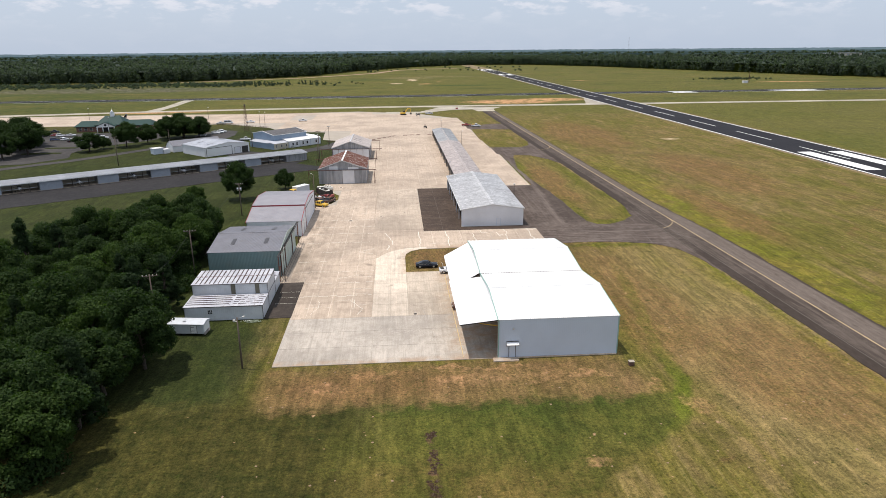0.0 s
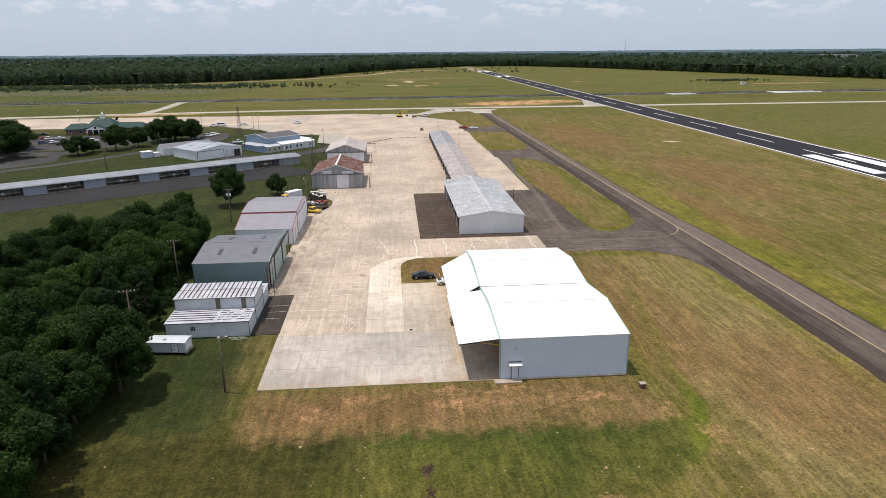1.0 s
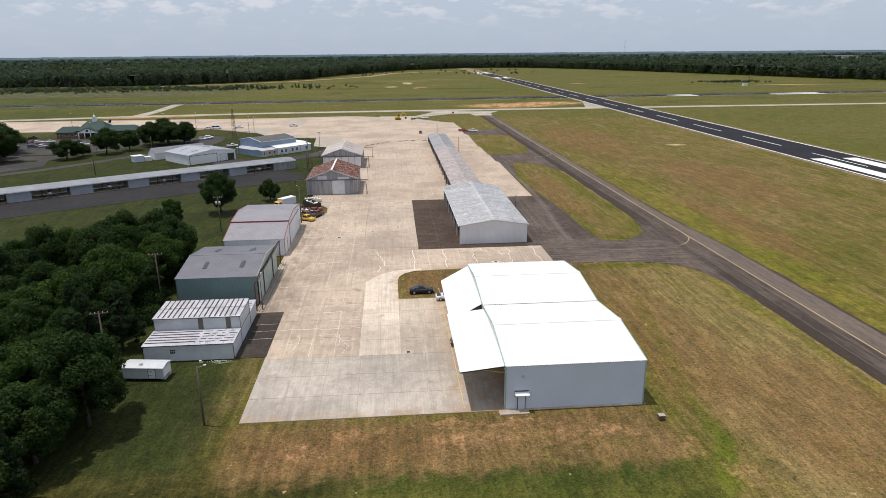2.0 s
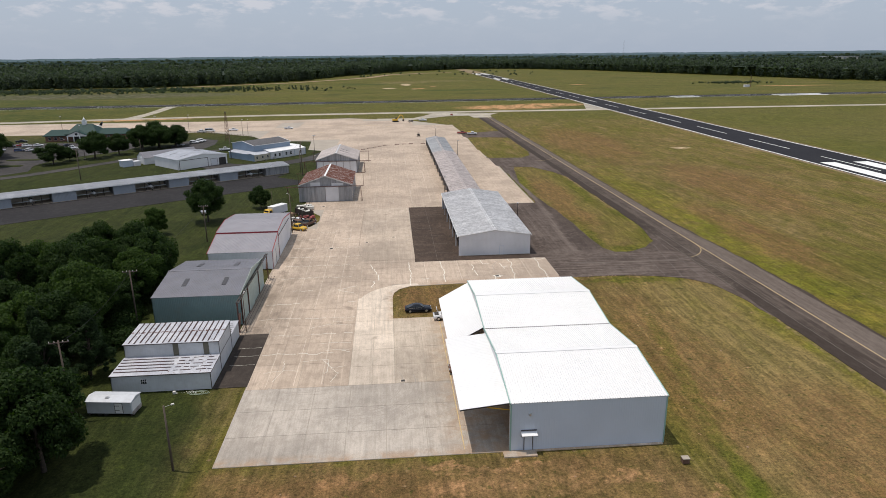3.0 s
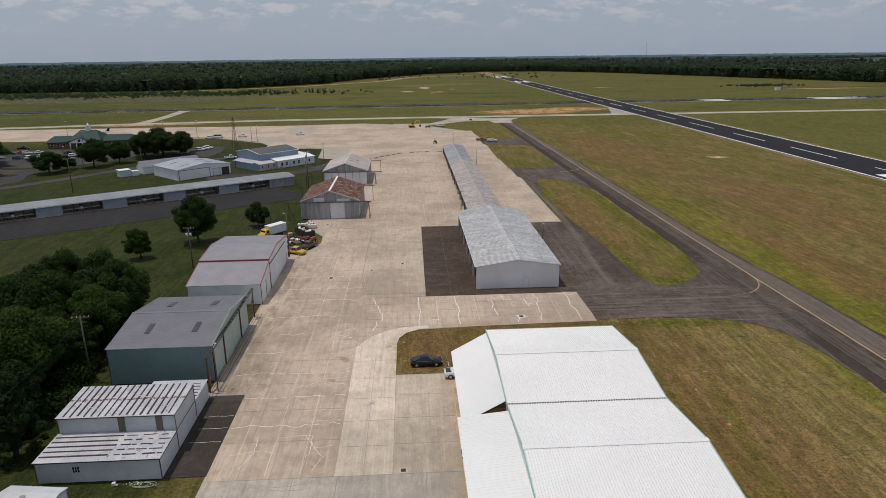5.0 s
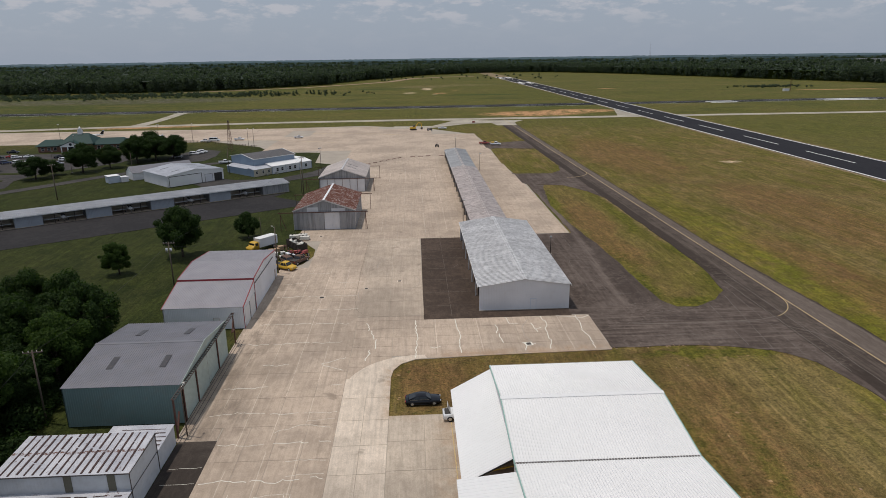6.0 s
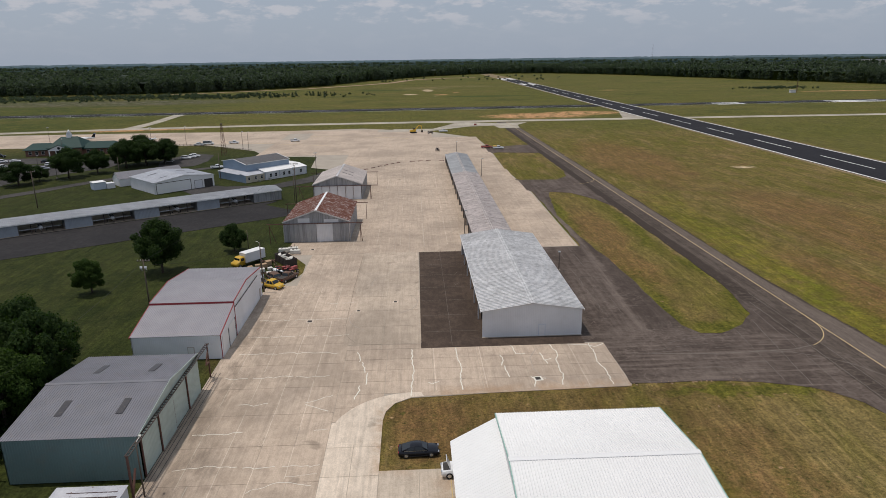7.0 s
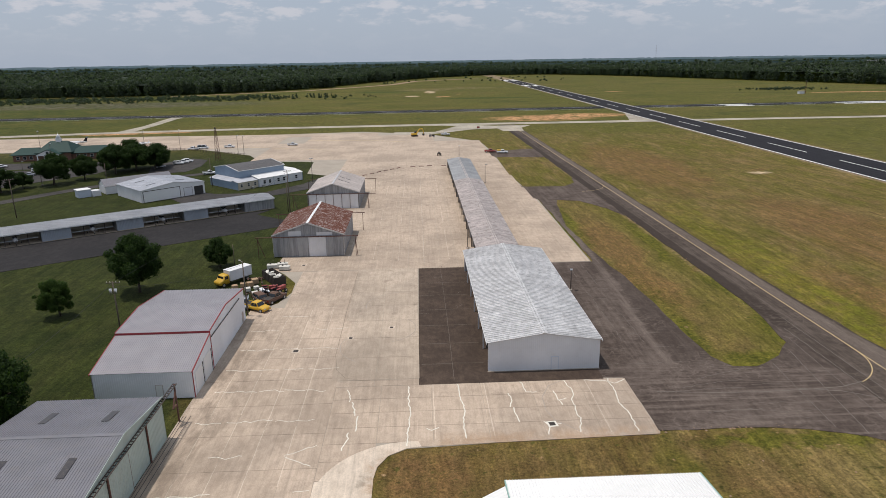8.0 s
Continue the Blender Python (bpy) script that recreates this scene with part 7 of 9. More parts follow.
def vehicle(kind, x, y, rz, paint, label, category="car", group=""):
    """Parked road vehicle facing its own +x."""
    v = thing({"sedan": "sedan", "suv": "suv", "pickup": "pickup_truck", "van": "van"}[kind], pose(x, y, -0.04 if (label.find("grass") > 0 or label.find("lawn") > 0 or label.find("scrap") > 0) else 0.025, 0, 0, rz), label, category, group)
    L, W, H = {"sedan": (4.9, 1.86, 1.46), "suv": (4.8, 1.92, 1.75), "pickup": (5.6, 1.98, 1.85), "van": (5.9, 2.05, 2.3)}[kind]
    a, b = -L / 2, L / 2
    belt = {"sedan": 0.92, "suv": 1.05, "pickup": 1.12, "van": 1.25}[kind]
    g = 0.24 if kind == "sedan" else 0.34
    body = [(a + 0.05, g + 0.1), (a + 0.35, g), (b - 0.3, g), (b - 0.02, g + 0.12), (b - 0.03, g + 0.42), (b - 0.18, belt - 0.16), (b - 0.6, belt - 0.10), (b - 1.45, belt), (a + 0.7, belt + 0.02), (a + 0.12, belt - 0.03), (a, belt - 0.25)]
    part("body", shell(body, W, 0.03, belt - 0.3), paint, v)
    cabin = {"sedan": [(b - 1.3, belt - 0.02), (b - 2.15, H - 0.05), (b - 2.7, H), (a + 1.6, H - 0.07), (a + 0.38, belt)], "suv": [(b - 1.3, belt - 0.02), (b - 1.95, H - 0.04), (b - 2.4, H), (a + 0.45, H - 0.06), (a + 0.1, belt)], "pickup": [(b - 1.45, belt - 0.02), (b - 2.05, H - 0.04), (b - 2.4, H), (b - 3.3, H - 0.03), (b - 3.55, belt)], "van": [(b - 0.9, belt - 0.02), (b - 1.5, H - 0.1), (b - 2.0, H), (a + 0.15, H - 0.04), (a + 0.05, belt)]}[kind]
    part("cabin", shell(cabin, W * 0.93, 0.24 if kind == "sedan" else 0.14, belt), paint, v)
    # glass: windscreen, back light and side windows, set just proud of the cabin
    xs = [p[0] for p in cabin]
    tk = 0.24 if kind == "sedan" else 0.14

    def pane(pts, name):
        bm = bmesh.new()
        bm.faces.new([bm.verts.new(p) for p in pts])
        r = bmesh.ops.extrude_face_region(bm, geom=bm.faces[:])
        for q in [e for e in r["geom"] if isinstance(e, bmesh.types.BMVert)]:
            q.co += Vector((0, 0, 0.006))
        bmesh.ops.recalc_face_normals(bm, faces=bm.faces[:])
        part(name, bm, M["glass"], v)

    hw = W * 0.93 / 2
    lo, hi = belt + 0.05, H - 0.12

    def side(z):
        return hw * (1 - tk * (z - belt) / (H - belt))

    def slope_x(p, q, z):
        return p[0] + (q[0] - p[0]) * (z - p[1]) / (q[1] - p[1])

    f0, f1 = slope_x(cabin[0], cabin[1], lo), slope_x(cabin[0], cabin[1], hi)
    pane([(f0 + 0.03, -side(lo) * 0.9, lo), (f0 + 0.03, side(lo) * 0.9, lo), (f1 + 0.03, side(hi) * 0.88, hi), (f1 + 0.03, -side(hi) * 0.88, hi)], "windscreen")
    r0, r1 = slope_x(cabin[4], cabin[3], lo), slope_x(cabin[4], cabin[3], hi)
    pane([(r0 - 0.03, side(lo) * 0.88, lo), (r0 - 0.03, -side(lo) * 0.88, lo), (r1 - 0.03, -side(hi) * 0.86, hi), (r1 - 0.03, side(hi) * 0.86, hi)], "rear_window")
    for s in (-1, 1):
        mid = (f0 + r0) / 2
        for p, q, p1, q1 in ((f0 - 0.2, mid + 0.05, f1 - 0.12, mid + 0.05), (mid - 0.05, r0 + 0.25, mid - 0.05, r1 + 0.18)):
            pane([(p, s * (side(lo) + 0.012), lo), (q, s * (side(lo) + 0.012), lo), (q1, s * (side(hi) + 0.012), hi), (p1, s * (side(hi) + 0.012), hi)], "side_window")
    for s in (-1, 1):
        rods(v, "window_trim", M["metal"], ((f0 - 0.1, s * (side(lo) + 0.015), lo - 0.03), (r0 + 0.2, s * (side(lo) + 0.015), lo - 0.03)), w=0.03)
        rods(v, "sill", M["black"], ((a + 1.3, s * W * 0.49, g + 0.06), (b - 1.3, s * W * 0.49, g + 0.06)), w=0.1)
    for wx in (a + 0.95, b - 0.95):
        for s in (-1, 1):
            wheel(v, wx, s * (W / 2 + 0.02), 0.35 if kind == "sedan" else 0.4)
    for s in (-1, 1):
        boxes(v, "headlight", M["metal"], (b - 0.2, s * W * 0.36 - 0.2, belt - 0.36, b + 0.012, s * W * 0.36 + 0.2, belt - 0.2), bevel=0.03)
        boxes(v, "tail_light", M["car_red"], (a - 0.012, s * W * 0.38 - 0.16, belt - 0.32, a + 0.1, s * W * 0.38 + 0.16, belt - 0.12), bevel=0.02)
        boxes(v, "mirror", paint, (f0 - 0.25, s * (W / 2 + 0.09) - 0.08, belt, f0 - 0.12, s * (W / 2 + 0.09) + 0.08, belt + 0.14), bevel=0.03)
    if kind == "pickup":
        boxes(v, "load_bed", M["dark"], (a + 0.15, -W / 2 + 0.14, belt + 0.005, b - 3.65, W / 2 - 0.14, belt + 0.035), label="dark open load bed")
        boxes(v, "bed_rail", paint, (a + 0.02, -W / 2 + 0.03, belt, b - 3.6, -W / 2 + 0.13, belt + 0.12), (a + 0.02, W / 2 - 0.13, belt, b - 3.6, W / 2 - 0.03, belt + 0.12), (a + 0.02, -W / 2 + 0.13, belt, a + 0.12, W / 2 - 0.13, belt + 0.12))
    return v


def box_truck(x, y, rz):
    v = thing("box_truck", pose(x, y, 0, 0, 0, rz), "box truck with a yellow cab and a white cargo box", "truck")
    boxes(v, "cargo_box", M["white_wall"], (-4.3, -1.15, 0.95, 1.3, 1.15, 3.1), bevel=0.05, label="white ribbed cargo box")
    boxes(v, "box_roof", M["white_roof"], (-4.32, -1.17, 3.1, 1.32, 1.17, 3.15))
    part("cab", shell([(1.5, 0.6), (3.9, 0.6), (3.95, 1.35), (3.1, 1.55), (2.7, 2.5), (1.6, 2.55), (1.5, 2.2)], 2.2, 0.12, 1.5), M["machine_yellow"], v, "yellow cab")
    boxes(v, "windscreen", M["glass"], (2.78, -0.85, 1.65, 2.98, 0.85, 2.3))
    boxes(v, "side_window", M["glass"], (1.8, -1.08, 1.65, 2.6, -1.04, 2.3), (1.8, 1.04, 1.65, 2.6, 1.08, 2.3))
    boxes(v, "chassis", M["steel"], (-4.5, -0.5, 0.55, 3.5, 0.5, 1.03))
    for wx in (-3.0, 3.0):
        for s in (-1, 1):
            wheel(v, wx, s * 1.12, 0.48, 0.3)


def tractor(x, y, rz, paint, label):
    v = thing("tractor", pose(x, y, 0, 0, 0, rz), label, "tractor", "parked machinery")
    boxes(v, "hood", paint, (0.2, -0.4, 0.75, 2.0, 0.4, 1.45), bevel=0.08)
    boxes(v, "chassis", M["steel"], (-1.0, -0.3, 0.5, 1.9, 0.3, 0.78))
    for y in (-0.95, 0.5):
        boxes(v, "fender", paint, (-1.15, y, 1.25, 0.0, y + 0.45, 1.4), bevel=0.04)
    boxes(v, "seat", M["black"], (-0.7, -0.25, 1.0, -0.1, 0.25, 1.15), (-0.78, -0.25, 1.15, -0.68, 0.25, 1.6), bevel=0.03)
    rods(v, "roll_bar", M["steel"], ((-0.9, -0.5, 1.2), (-0.9, -0.5, 2.3)), ((-0.9, 0.5, 1.2), (-0.9, 0.5, 2.3)), ((-0.9, -0.5, 2.3), (-0.9, 0.5, 2.3)), w=0.08)
    rods(v, "steering_wheel", M["black"], ((0.05, -0.18, 1.5), (0.05, 0.18, 1.5)), ((0.05, 0, 1.5), (0.3, 0, 1.2)), w=0.04)
    for s in (-1, 1):
        wheel(v, -0.6, s * 0.95, 0.65, 0.36)
        wheel(v, 1.55, s * 0.75, 0.4, 0.24)


def excavator(x, y, rz):
    v = thing("excavator", pose(x, y, 0, 0, 0, rz), "yellow tracked excavator with its arm bent down", "excavator")
    for s in (-1, 1):
        bm = bmesh.new()
        prism(bm, [(-1.9, 0.3), (-1.6, 0.02), (1.6, 0.02), (1.9, 0.3), (1.9, 0.55), (1.6, 0.85), (-1.6, 0.85), (-1.9, 0.55)], s * 0.85, s * 1.4, "y")
        part("track", bm, M["black"], v)
    boxes(v, "house", M["machine_yellow"], (-2.1, -1.2, 0.95, 1.2, 1.2, 2.1), bevel=0.1)
    boxes(v, "cab", M["glass"], (0.1, 0.2, 2.05, 1.4, 1.2, 3.0), bevel=0.08, label="glazed operator cab")
    rods(v, "boom", M["machine_yellow"], ((1.1, -0.3, 1.8), (3.4, -0.3, 4.6)), ((3.4, -0.3, 4.6), (5.2, -0.3, 4.3)), w=0.45)
    rods(v, "stick", M["machine_yellow"], ((5.2, -0.3, 4.4), (5.7, -0.3, 1.5)), w=0.32)
    bm = bmesh.new()
    prism(bm, [(5.2, 1.5), (6.2, 1.5), (6.0, 0.4), (5.4, 0.3), (5.0, 0.8)], -0.9, 0.3, "y")
    part("bucket", bm, M["steel"], v)


def machines():
    vehicle("sedan", 2.7, 135.6, 1.5, M["car_black"], "black sedan parked on worn grass beside the hangar")
    vehicle("suv", 8.55, 110.9, 180, M["machine_rust"], "dull brown car parked under the raised door", "car")
    # white utility truck with its hood up
    u = vehicle("pickup", 8.0, 131.3, 180, M["car_white"], "small white utility truck with its hood raised", "truck")
    bm = bmesh.new()
    bar(bm, (1.75, 0, 1.12), (2.15, 0, 2.15), 1.4, 0.06)
    part("hood", bm, M["car_white"], u, "raised white hood")
    boxes(u, "engine_bay", M["dark"], (1.7, -0.7, 1.04, 2.55, 0.7, 1.09), bevel=0.01)
    # the yard behind the red-trimmed hangar
    box_truck(-36.1, 213.3, 232)
    vehicle("pickup", -27.3, 197.0, -30, M["machine_yellow"], "yellow pickup truck parked on the grass", "truck")
    vehicle("pickup", -30.2, 199.2, -75, M["car_silver"], "faded silver pickup truck among scrap", "truck")
    vehicle("pickup", -24.9, 201.6, 62, M["machine_rust"], "brown rusty pickup truck among scrap", "truck")
    vehicle("suv", -27.3, 201.2, -52, M["machine_rust"], "dull brown car parked among scrap")
    tractor(-27.2, 206.6, 15, M["machine_red"], "red farm tractor parked on the grass")
    tractor(-24.9, 205.6, 60, M["machine_red"], "red tractor parked at the concrete edge")
    tractor(-27.4, 203.9, 120, M["car_white"], "white and black tractor among scrap")
    d = thing("roll_off_container", pose(-27.4, 213.6, 0, 0, 0, -57) @ Matrix.Diagonal((1.15, 1.05, 1.1, 1)), "dark rusty open container heaped with scrap", "container")
    bm = bmesh.new()
    box(bm, -3.1, -1.15, 0.1, 3.1, 1.15, 0.25)
    for c in ((-3.1, -1.15, 0.25, 3.1, -1.07, 1.7), (-3.1, 1.07, 0.25, 3.1, 1.15, 1.7), (-3.1, -1.07, 0.25, -3.02, 1.07, 1.7), (3.02, -1.07, 0.25, 3.1, 1.07, 1.7)):
        box(bm, *c)
    for k in range(9):
        for s in (-1, 1):
            box(bm, -3.05 + k * 0.75, s * 1.19 - 0.04, 0.25, -2.95 + k * 0.75, s * 1.19 + 0.04, 1.68)
    part("shell", bm, M["frame_dark"], d)
    bm = bmesh.new()
    for k in range(26):
        r = random.uniform(0.15, 0.5)
        x, y, z = random.uniform(-2.5, 2.5), random.uniform(-0.7, 0.7), random.uniform(0.9, 1.5)
        box(bm, -r, -r * 0.6, -r * 0.3, r, r * 0.6, r * 0.3, 0, Matrix.Translation((x, y, z)) @ Euler((random.uniform(-0.5, 0.5), random.uniform(-0.5, 0.5), random.uniform(0, 3))).to_matrix().to_4x4())
    tagged(part("scrap", bm, M["tank_white"], d, "pale scrap pieces"), kind="stuff")
    for x, y, rz in ((-29.6, 222.6, 5), (-26.6, 221.2, -4), (-27.4, 223.4, 10)):
        k = thing("white_tank", pose(x, y, 0, 0, 0, rz) @ Matrix.Diagonal((0.8, 0.85, 0.8, 1)), "off-white tank on skids with pipes on top", "tank", "white tanks")
        boxes(k, "tank_body", M["tank_white"], (-1.5, -0.8, 0.2, 1.5, 0.8, 1.3), bevel=0.12)
        for y in (-0.6, 0.4):
            boxes(k, "skid", M["steel"], (-1.4, y, 0, 1.4, y + 0.2, 0.2))
        bm = bmesh.new()
        tube(bm, (0.5, 0, 1.25), (0.5, 0, 2.4), 0.06, 0.06, 8)
        part("vent_pipe", bm, M["steel"], k)
        bm = bmesh.new()
        tube(bm, (-0.6, 0.2, 1.25), (-0.6, 0.2, 1.6), 0.22, 0.22, 10)
        part("hatch", bm, M["steel"], k)
    for x, y, w, h, mat in ((-34.6, 209.2, 1.1, 0.9, "crate_tan"), (-33.2, 210.3, 1.1, 0.9, "crate_tan"), (-31.8, 210.6, 1.2, 1.0, "crate_tan"), (-31.2, 212.4, 1.3, 1.1, "crate_tan"), (-31.6, 207.6, 1.2, 0.8, "tank_white"), (-30.0, 208.6, 1.0, 0.7, "tank_white"), (-29.6, 205.6, 1.2, 0.6, "tank_white")):
        c = thing("crate", pose(x, y, 0, 0, 0, random.uniform(0, 40)), "pale weathered crate standing on the grass", "crate", "crates of the yard")
        boxes(c, "crate_box", M[mat], (-w / 2, -w / 2, 0.12, w / 2, w / 2, h), bevel=0.03)
        boxes(c, "pallet", M["wood_pole"], (-w / 2, -w / 2, 0, w / 2, -w / 2 + 0.12, 0.12), (-w / 2, w / 2 - 0.12, 0, w / 2, w / 2, 0.12), (-w / 2, -0.06, 0, w / 2, 0.06, 0.12))
    bm = bmesh.new()
    for k in range(60):
        r = random.uniform(0.1, 0.4)
        x, y = random.choice(((random.gauss(-30.5, 1.2), random.gauss(214.5, 0.8)), (random.gauss(-28.5, 1.2), random.gauss(206.0, 1.6))))
        box(bm, -r, -r * 0.5, -r * 0.3, r, r * 0.5, r * 0.3, 0, Matrix.Translation((x, y, random.uniform(0.1, 0.55))) @ Euler((random.uniform(-0.6, 0.6), random.uniform(-0.6, 0.6), random.uniform(0, 3))).to_matrix().to_4x4())
    tagged(part("scrap_heap", bm, M["machine_rust"]), "heap of dark rusty scrap on the grass", "scrap", kind="stuff")
    # apron and far vehicles
    for kind, x, y, rz, mat, words in (("pickup", -65, 447, 10, "car_white", "white pickup truck parked on the apron"), ("pickup", -98.6, 443, 5, "car_white", "white pickup truck parked by the fence"), ("van", -112, 440, 5, "car_white", "white utility van with ladder rack"), ("pickup", -116.5, 437.5, 170, "car_white", "white pickup truck parked beside a van"), ("suv", -106.6, 385.5, 10, "car_white", "white car in the small car park"), ("pickup", -105.6, 388.9, 10, "car_white", "white pickup truck in the small car park"), ("suv", -104.4, 392.2, 10, "car_white", "white car in the small car park"), ("suv", -111.5, 376, 30, "car_silver", "silver car under the trees"), ("pickup", -83.4, 355.5, 20, "car_white", "white pickup truck on the service road"), ("pickup", 21.8, 482.5, 5, "car_white", "white pickup truck at the apron end"), ("suv", -187.2, 367, 30, "car_blue", "dark car in the terminal car park"), ("suv", -192.6, 385, 30, "car_white", "white car in the terminal car park"), ("suv", -182.6, 368.2, 75, "car_white", "white car in the terminal car park"), ("sedan", -187.9, 387.2, 30, "car_white", "white car in the terminal car park"), ("sedan", -179.2, 371.8, 80, "car_white", "white car in the terminal car park"), ("suv", -163.8, 373, 20, "car_white", "white car in the terminal car park"), ("sedan", -171.5, 384, 30, "car_black", "black car in the terminal car park"), ("sedan", -198, 370, 30, "car_silver", "silver car in the terminal car park"), ("sedan", -176, 362, 75, "car_black", "black car in the terminal car park"), ("suv", -168.5, 358, 75, "car_silver", "silver car in the terminal car park"), ("sedan", -197, 388.5, 30, "car_red", "dark red car in the terminal car park"), ("sedan", -161, 362, 20, "car_silver", "silver car in the terminal car park"), ("suv", -200.5, 384, 30, "car_black", "black car in the terminal car park"), ("pickup", -205, 404, 20, "car_black", "black pickup truck beside the terminal")):
        vehicle(kind, x, y, rz, M[mat], words, "truck" if kind == "pickup" else "car")
    excavator(3.0, 479.5, 20)
    tractor(13.0, 474.8, 0, M["steel"], "dark small machine on the apron")
    vehicle("pickup", 40.6, 404.0, 0, M["machine_red"], "red work truck at the apron edge", "truck")
    work = vehicle("pickup", 46.2, 400.2, -6, M["car_white"], "white work truck with yellow gear", "truck")
    boxes(work, "tool_box", M["machine_yellow"], (-2.6, -0.8, 1.16, -0.8, 0.8, 1.7), bevel=0.05)
    tractor(14.9, 396.4, 90, M["steel"], "small dark tug on the apron")
    small_plane(-152, 462, 250, M["car_white"], "white aeroplane parked behind the terminal")


# ---- poles, masts, fences ----
def utility_pole(x, y, h, arm=True, rz=0, lamp=False, drums=0, r=0.15, words=""):
    p = thing("utility_pole", pose(x, y, 0, 0, 0, rz), words or "weathered wooden utility pole with a crossarm", "pole", "utility poles")
    bm = bmesh.new()
    tube(bm, (0, 0, -0.3), (0, 0, h), r, r * 0.65, 10)
    part("post", bm, M["wood_pole"], p)
    if arm:
        bm = bmesh.new()
        bar(bm, (-1.2, 0.14, h - 0.35), (1.2, 0.14, h - 0.35), 0.1, 0.13)
        bar(bm, (-0.7, 0.14, h - 0.4), (0, 0.12, h - 1.0), 0.04)
        bar(bm, (0.7, 0.14, h - 0.4), (0, 0.12, h - 1.0), 0.04)
        part("crossarm", bm, M["wood_pole"], p)
        for k in (-1.1, -0.5, 0.5, 1.1):
            bm = bmesh.new()
            tube(bm, (k, 0.14, h - 0.3), (k, 0.14, h - 0.08), 0.06, 0.04, 8)
            part("insulator", bm, M["tank_white"], p)
    for k in range(drums):
        bm = bmesh.new()
        a = (-0.42, 0.42, 0.0)[k]
        tube(bm, (a, -0.3, h - 2.2), (a, -0.3, h - 1.3), 0.24, 0.24, 12)
        part("transformer", bm, M["metal"], p, "grey transformer drum")
    if lamp:
        rods(p, "lamp_arm", M["metal"], ((0, 0, h - 0.2), (0.85, -0.25, h)), w=0.05)
        bm = bmesh.new()
        box(bm, 0.75, -0.36, h - 0.06, 1.1, -0.12, h + 0.08, 0.03)
        part("lamp_head", bm, M["tank_white"], p, "pale lamp head")


def light_pole(x, y, h, heads=1, words="slim metal light pole on the apron"):
    p = thing("light_pole", pose(x, y, 0, 0, 0, random.uniform(0, 90)), words, "lamp", "light poles")
    bm = bmesh.new()
    tube(bm, (0, 0, -0.1), (0, 0, h), 0.1, 0.07, 8)
    part("post", bm, M["steel"], p)
    for k in range(heads):
        s = 1 if k == 0 else -1
        boxes(p, "lamp_head", M["metal"], (s * 0.1, -0.25, h - 0.1, s * 0.75, 0.25, h + 0.18), bevel=0.05)
    boxes(p, "footing", M["concrete_new"], (-0.3, -0.3, 0, 0.3, 0.3, 0.35), bevel=0.04)


def lattice_tower(x, y, h, w, name, words):
    p = thing(name, pose(x, y, 0, 0, 0, 20), words, "tower")
    bm = bmesh.new()
    tri = [(math.cos(a), math.sin(a)) for a in (0.5, 2.6, 4.7)]
    f = lambda z: w * (1 - 0.72 * z / h)  # noqa: E731
    for a in tri:
        bar(bm, (a[0] * w, a[1] * w, 0), (a[0] * f(h), a[1] * f(h), h), 0.13)
    part("leg", bm, M["frame_rust"], p)
    bm = bmesh.new()
    n = 9
    for k in range(n):
        z0, z1 = k * h / n, (k + 1) * h / n
        for i in range(3):
            a, b = tri[i], tri[(i + 1) % 3]
            bar(bm, (a[0] * f(z0), a[1] * f(z0), z0), (b[0] * f(z1), b[1] * f(z1), z1), 0.07)
            bar(bm, (a[0] * f(z1), a[1] * f(z1), z1), (b[0] * f(z1), b[1] * f(z1), z1), 0.07)
    part("bracing", bm, M["frame_rust"], p)
    boxes(p, "platform", M["steel"], (-0.7, -0.7, h, 0.7, 0.7, h + 0.12))
    bm = bmesh.new()
    tube(bm, (0, 0, h + 0.1), (0, 0, h + 0.9), 0.35, 0.3, 10)
    part("beacon", bm, M["steel"], p)


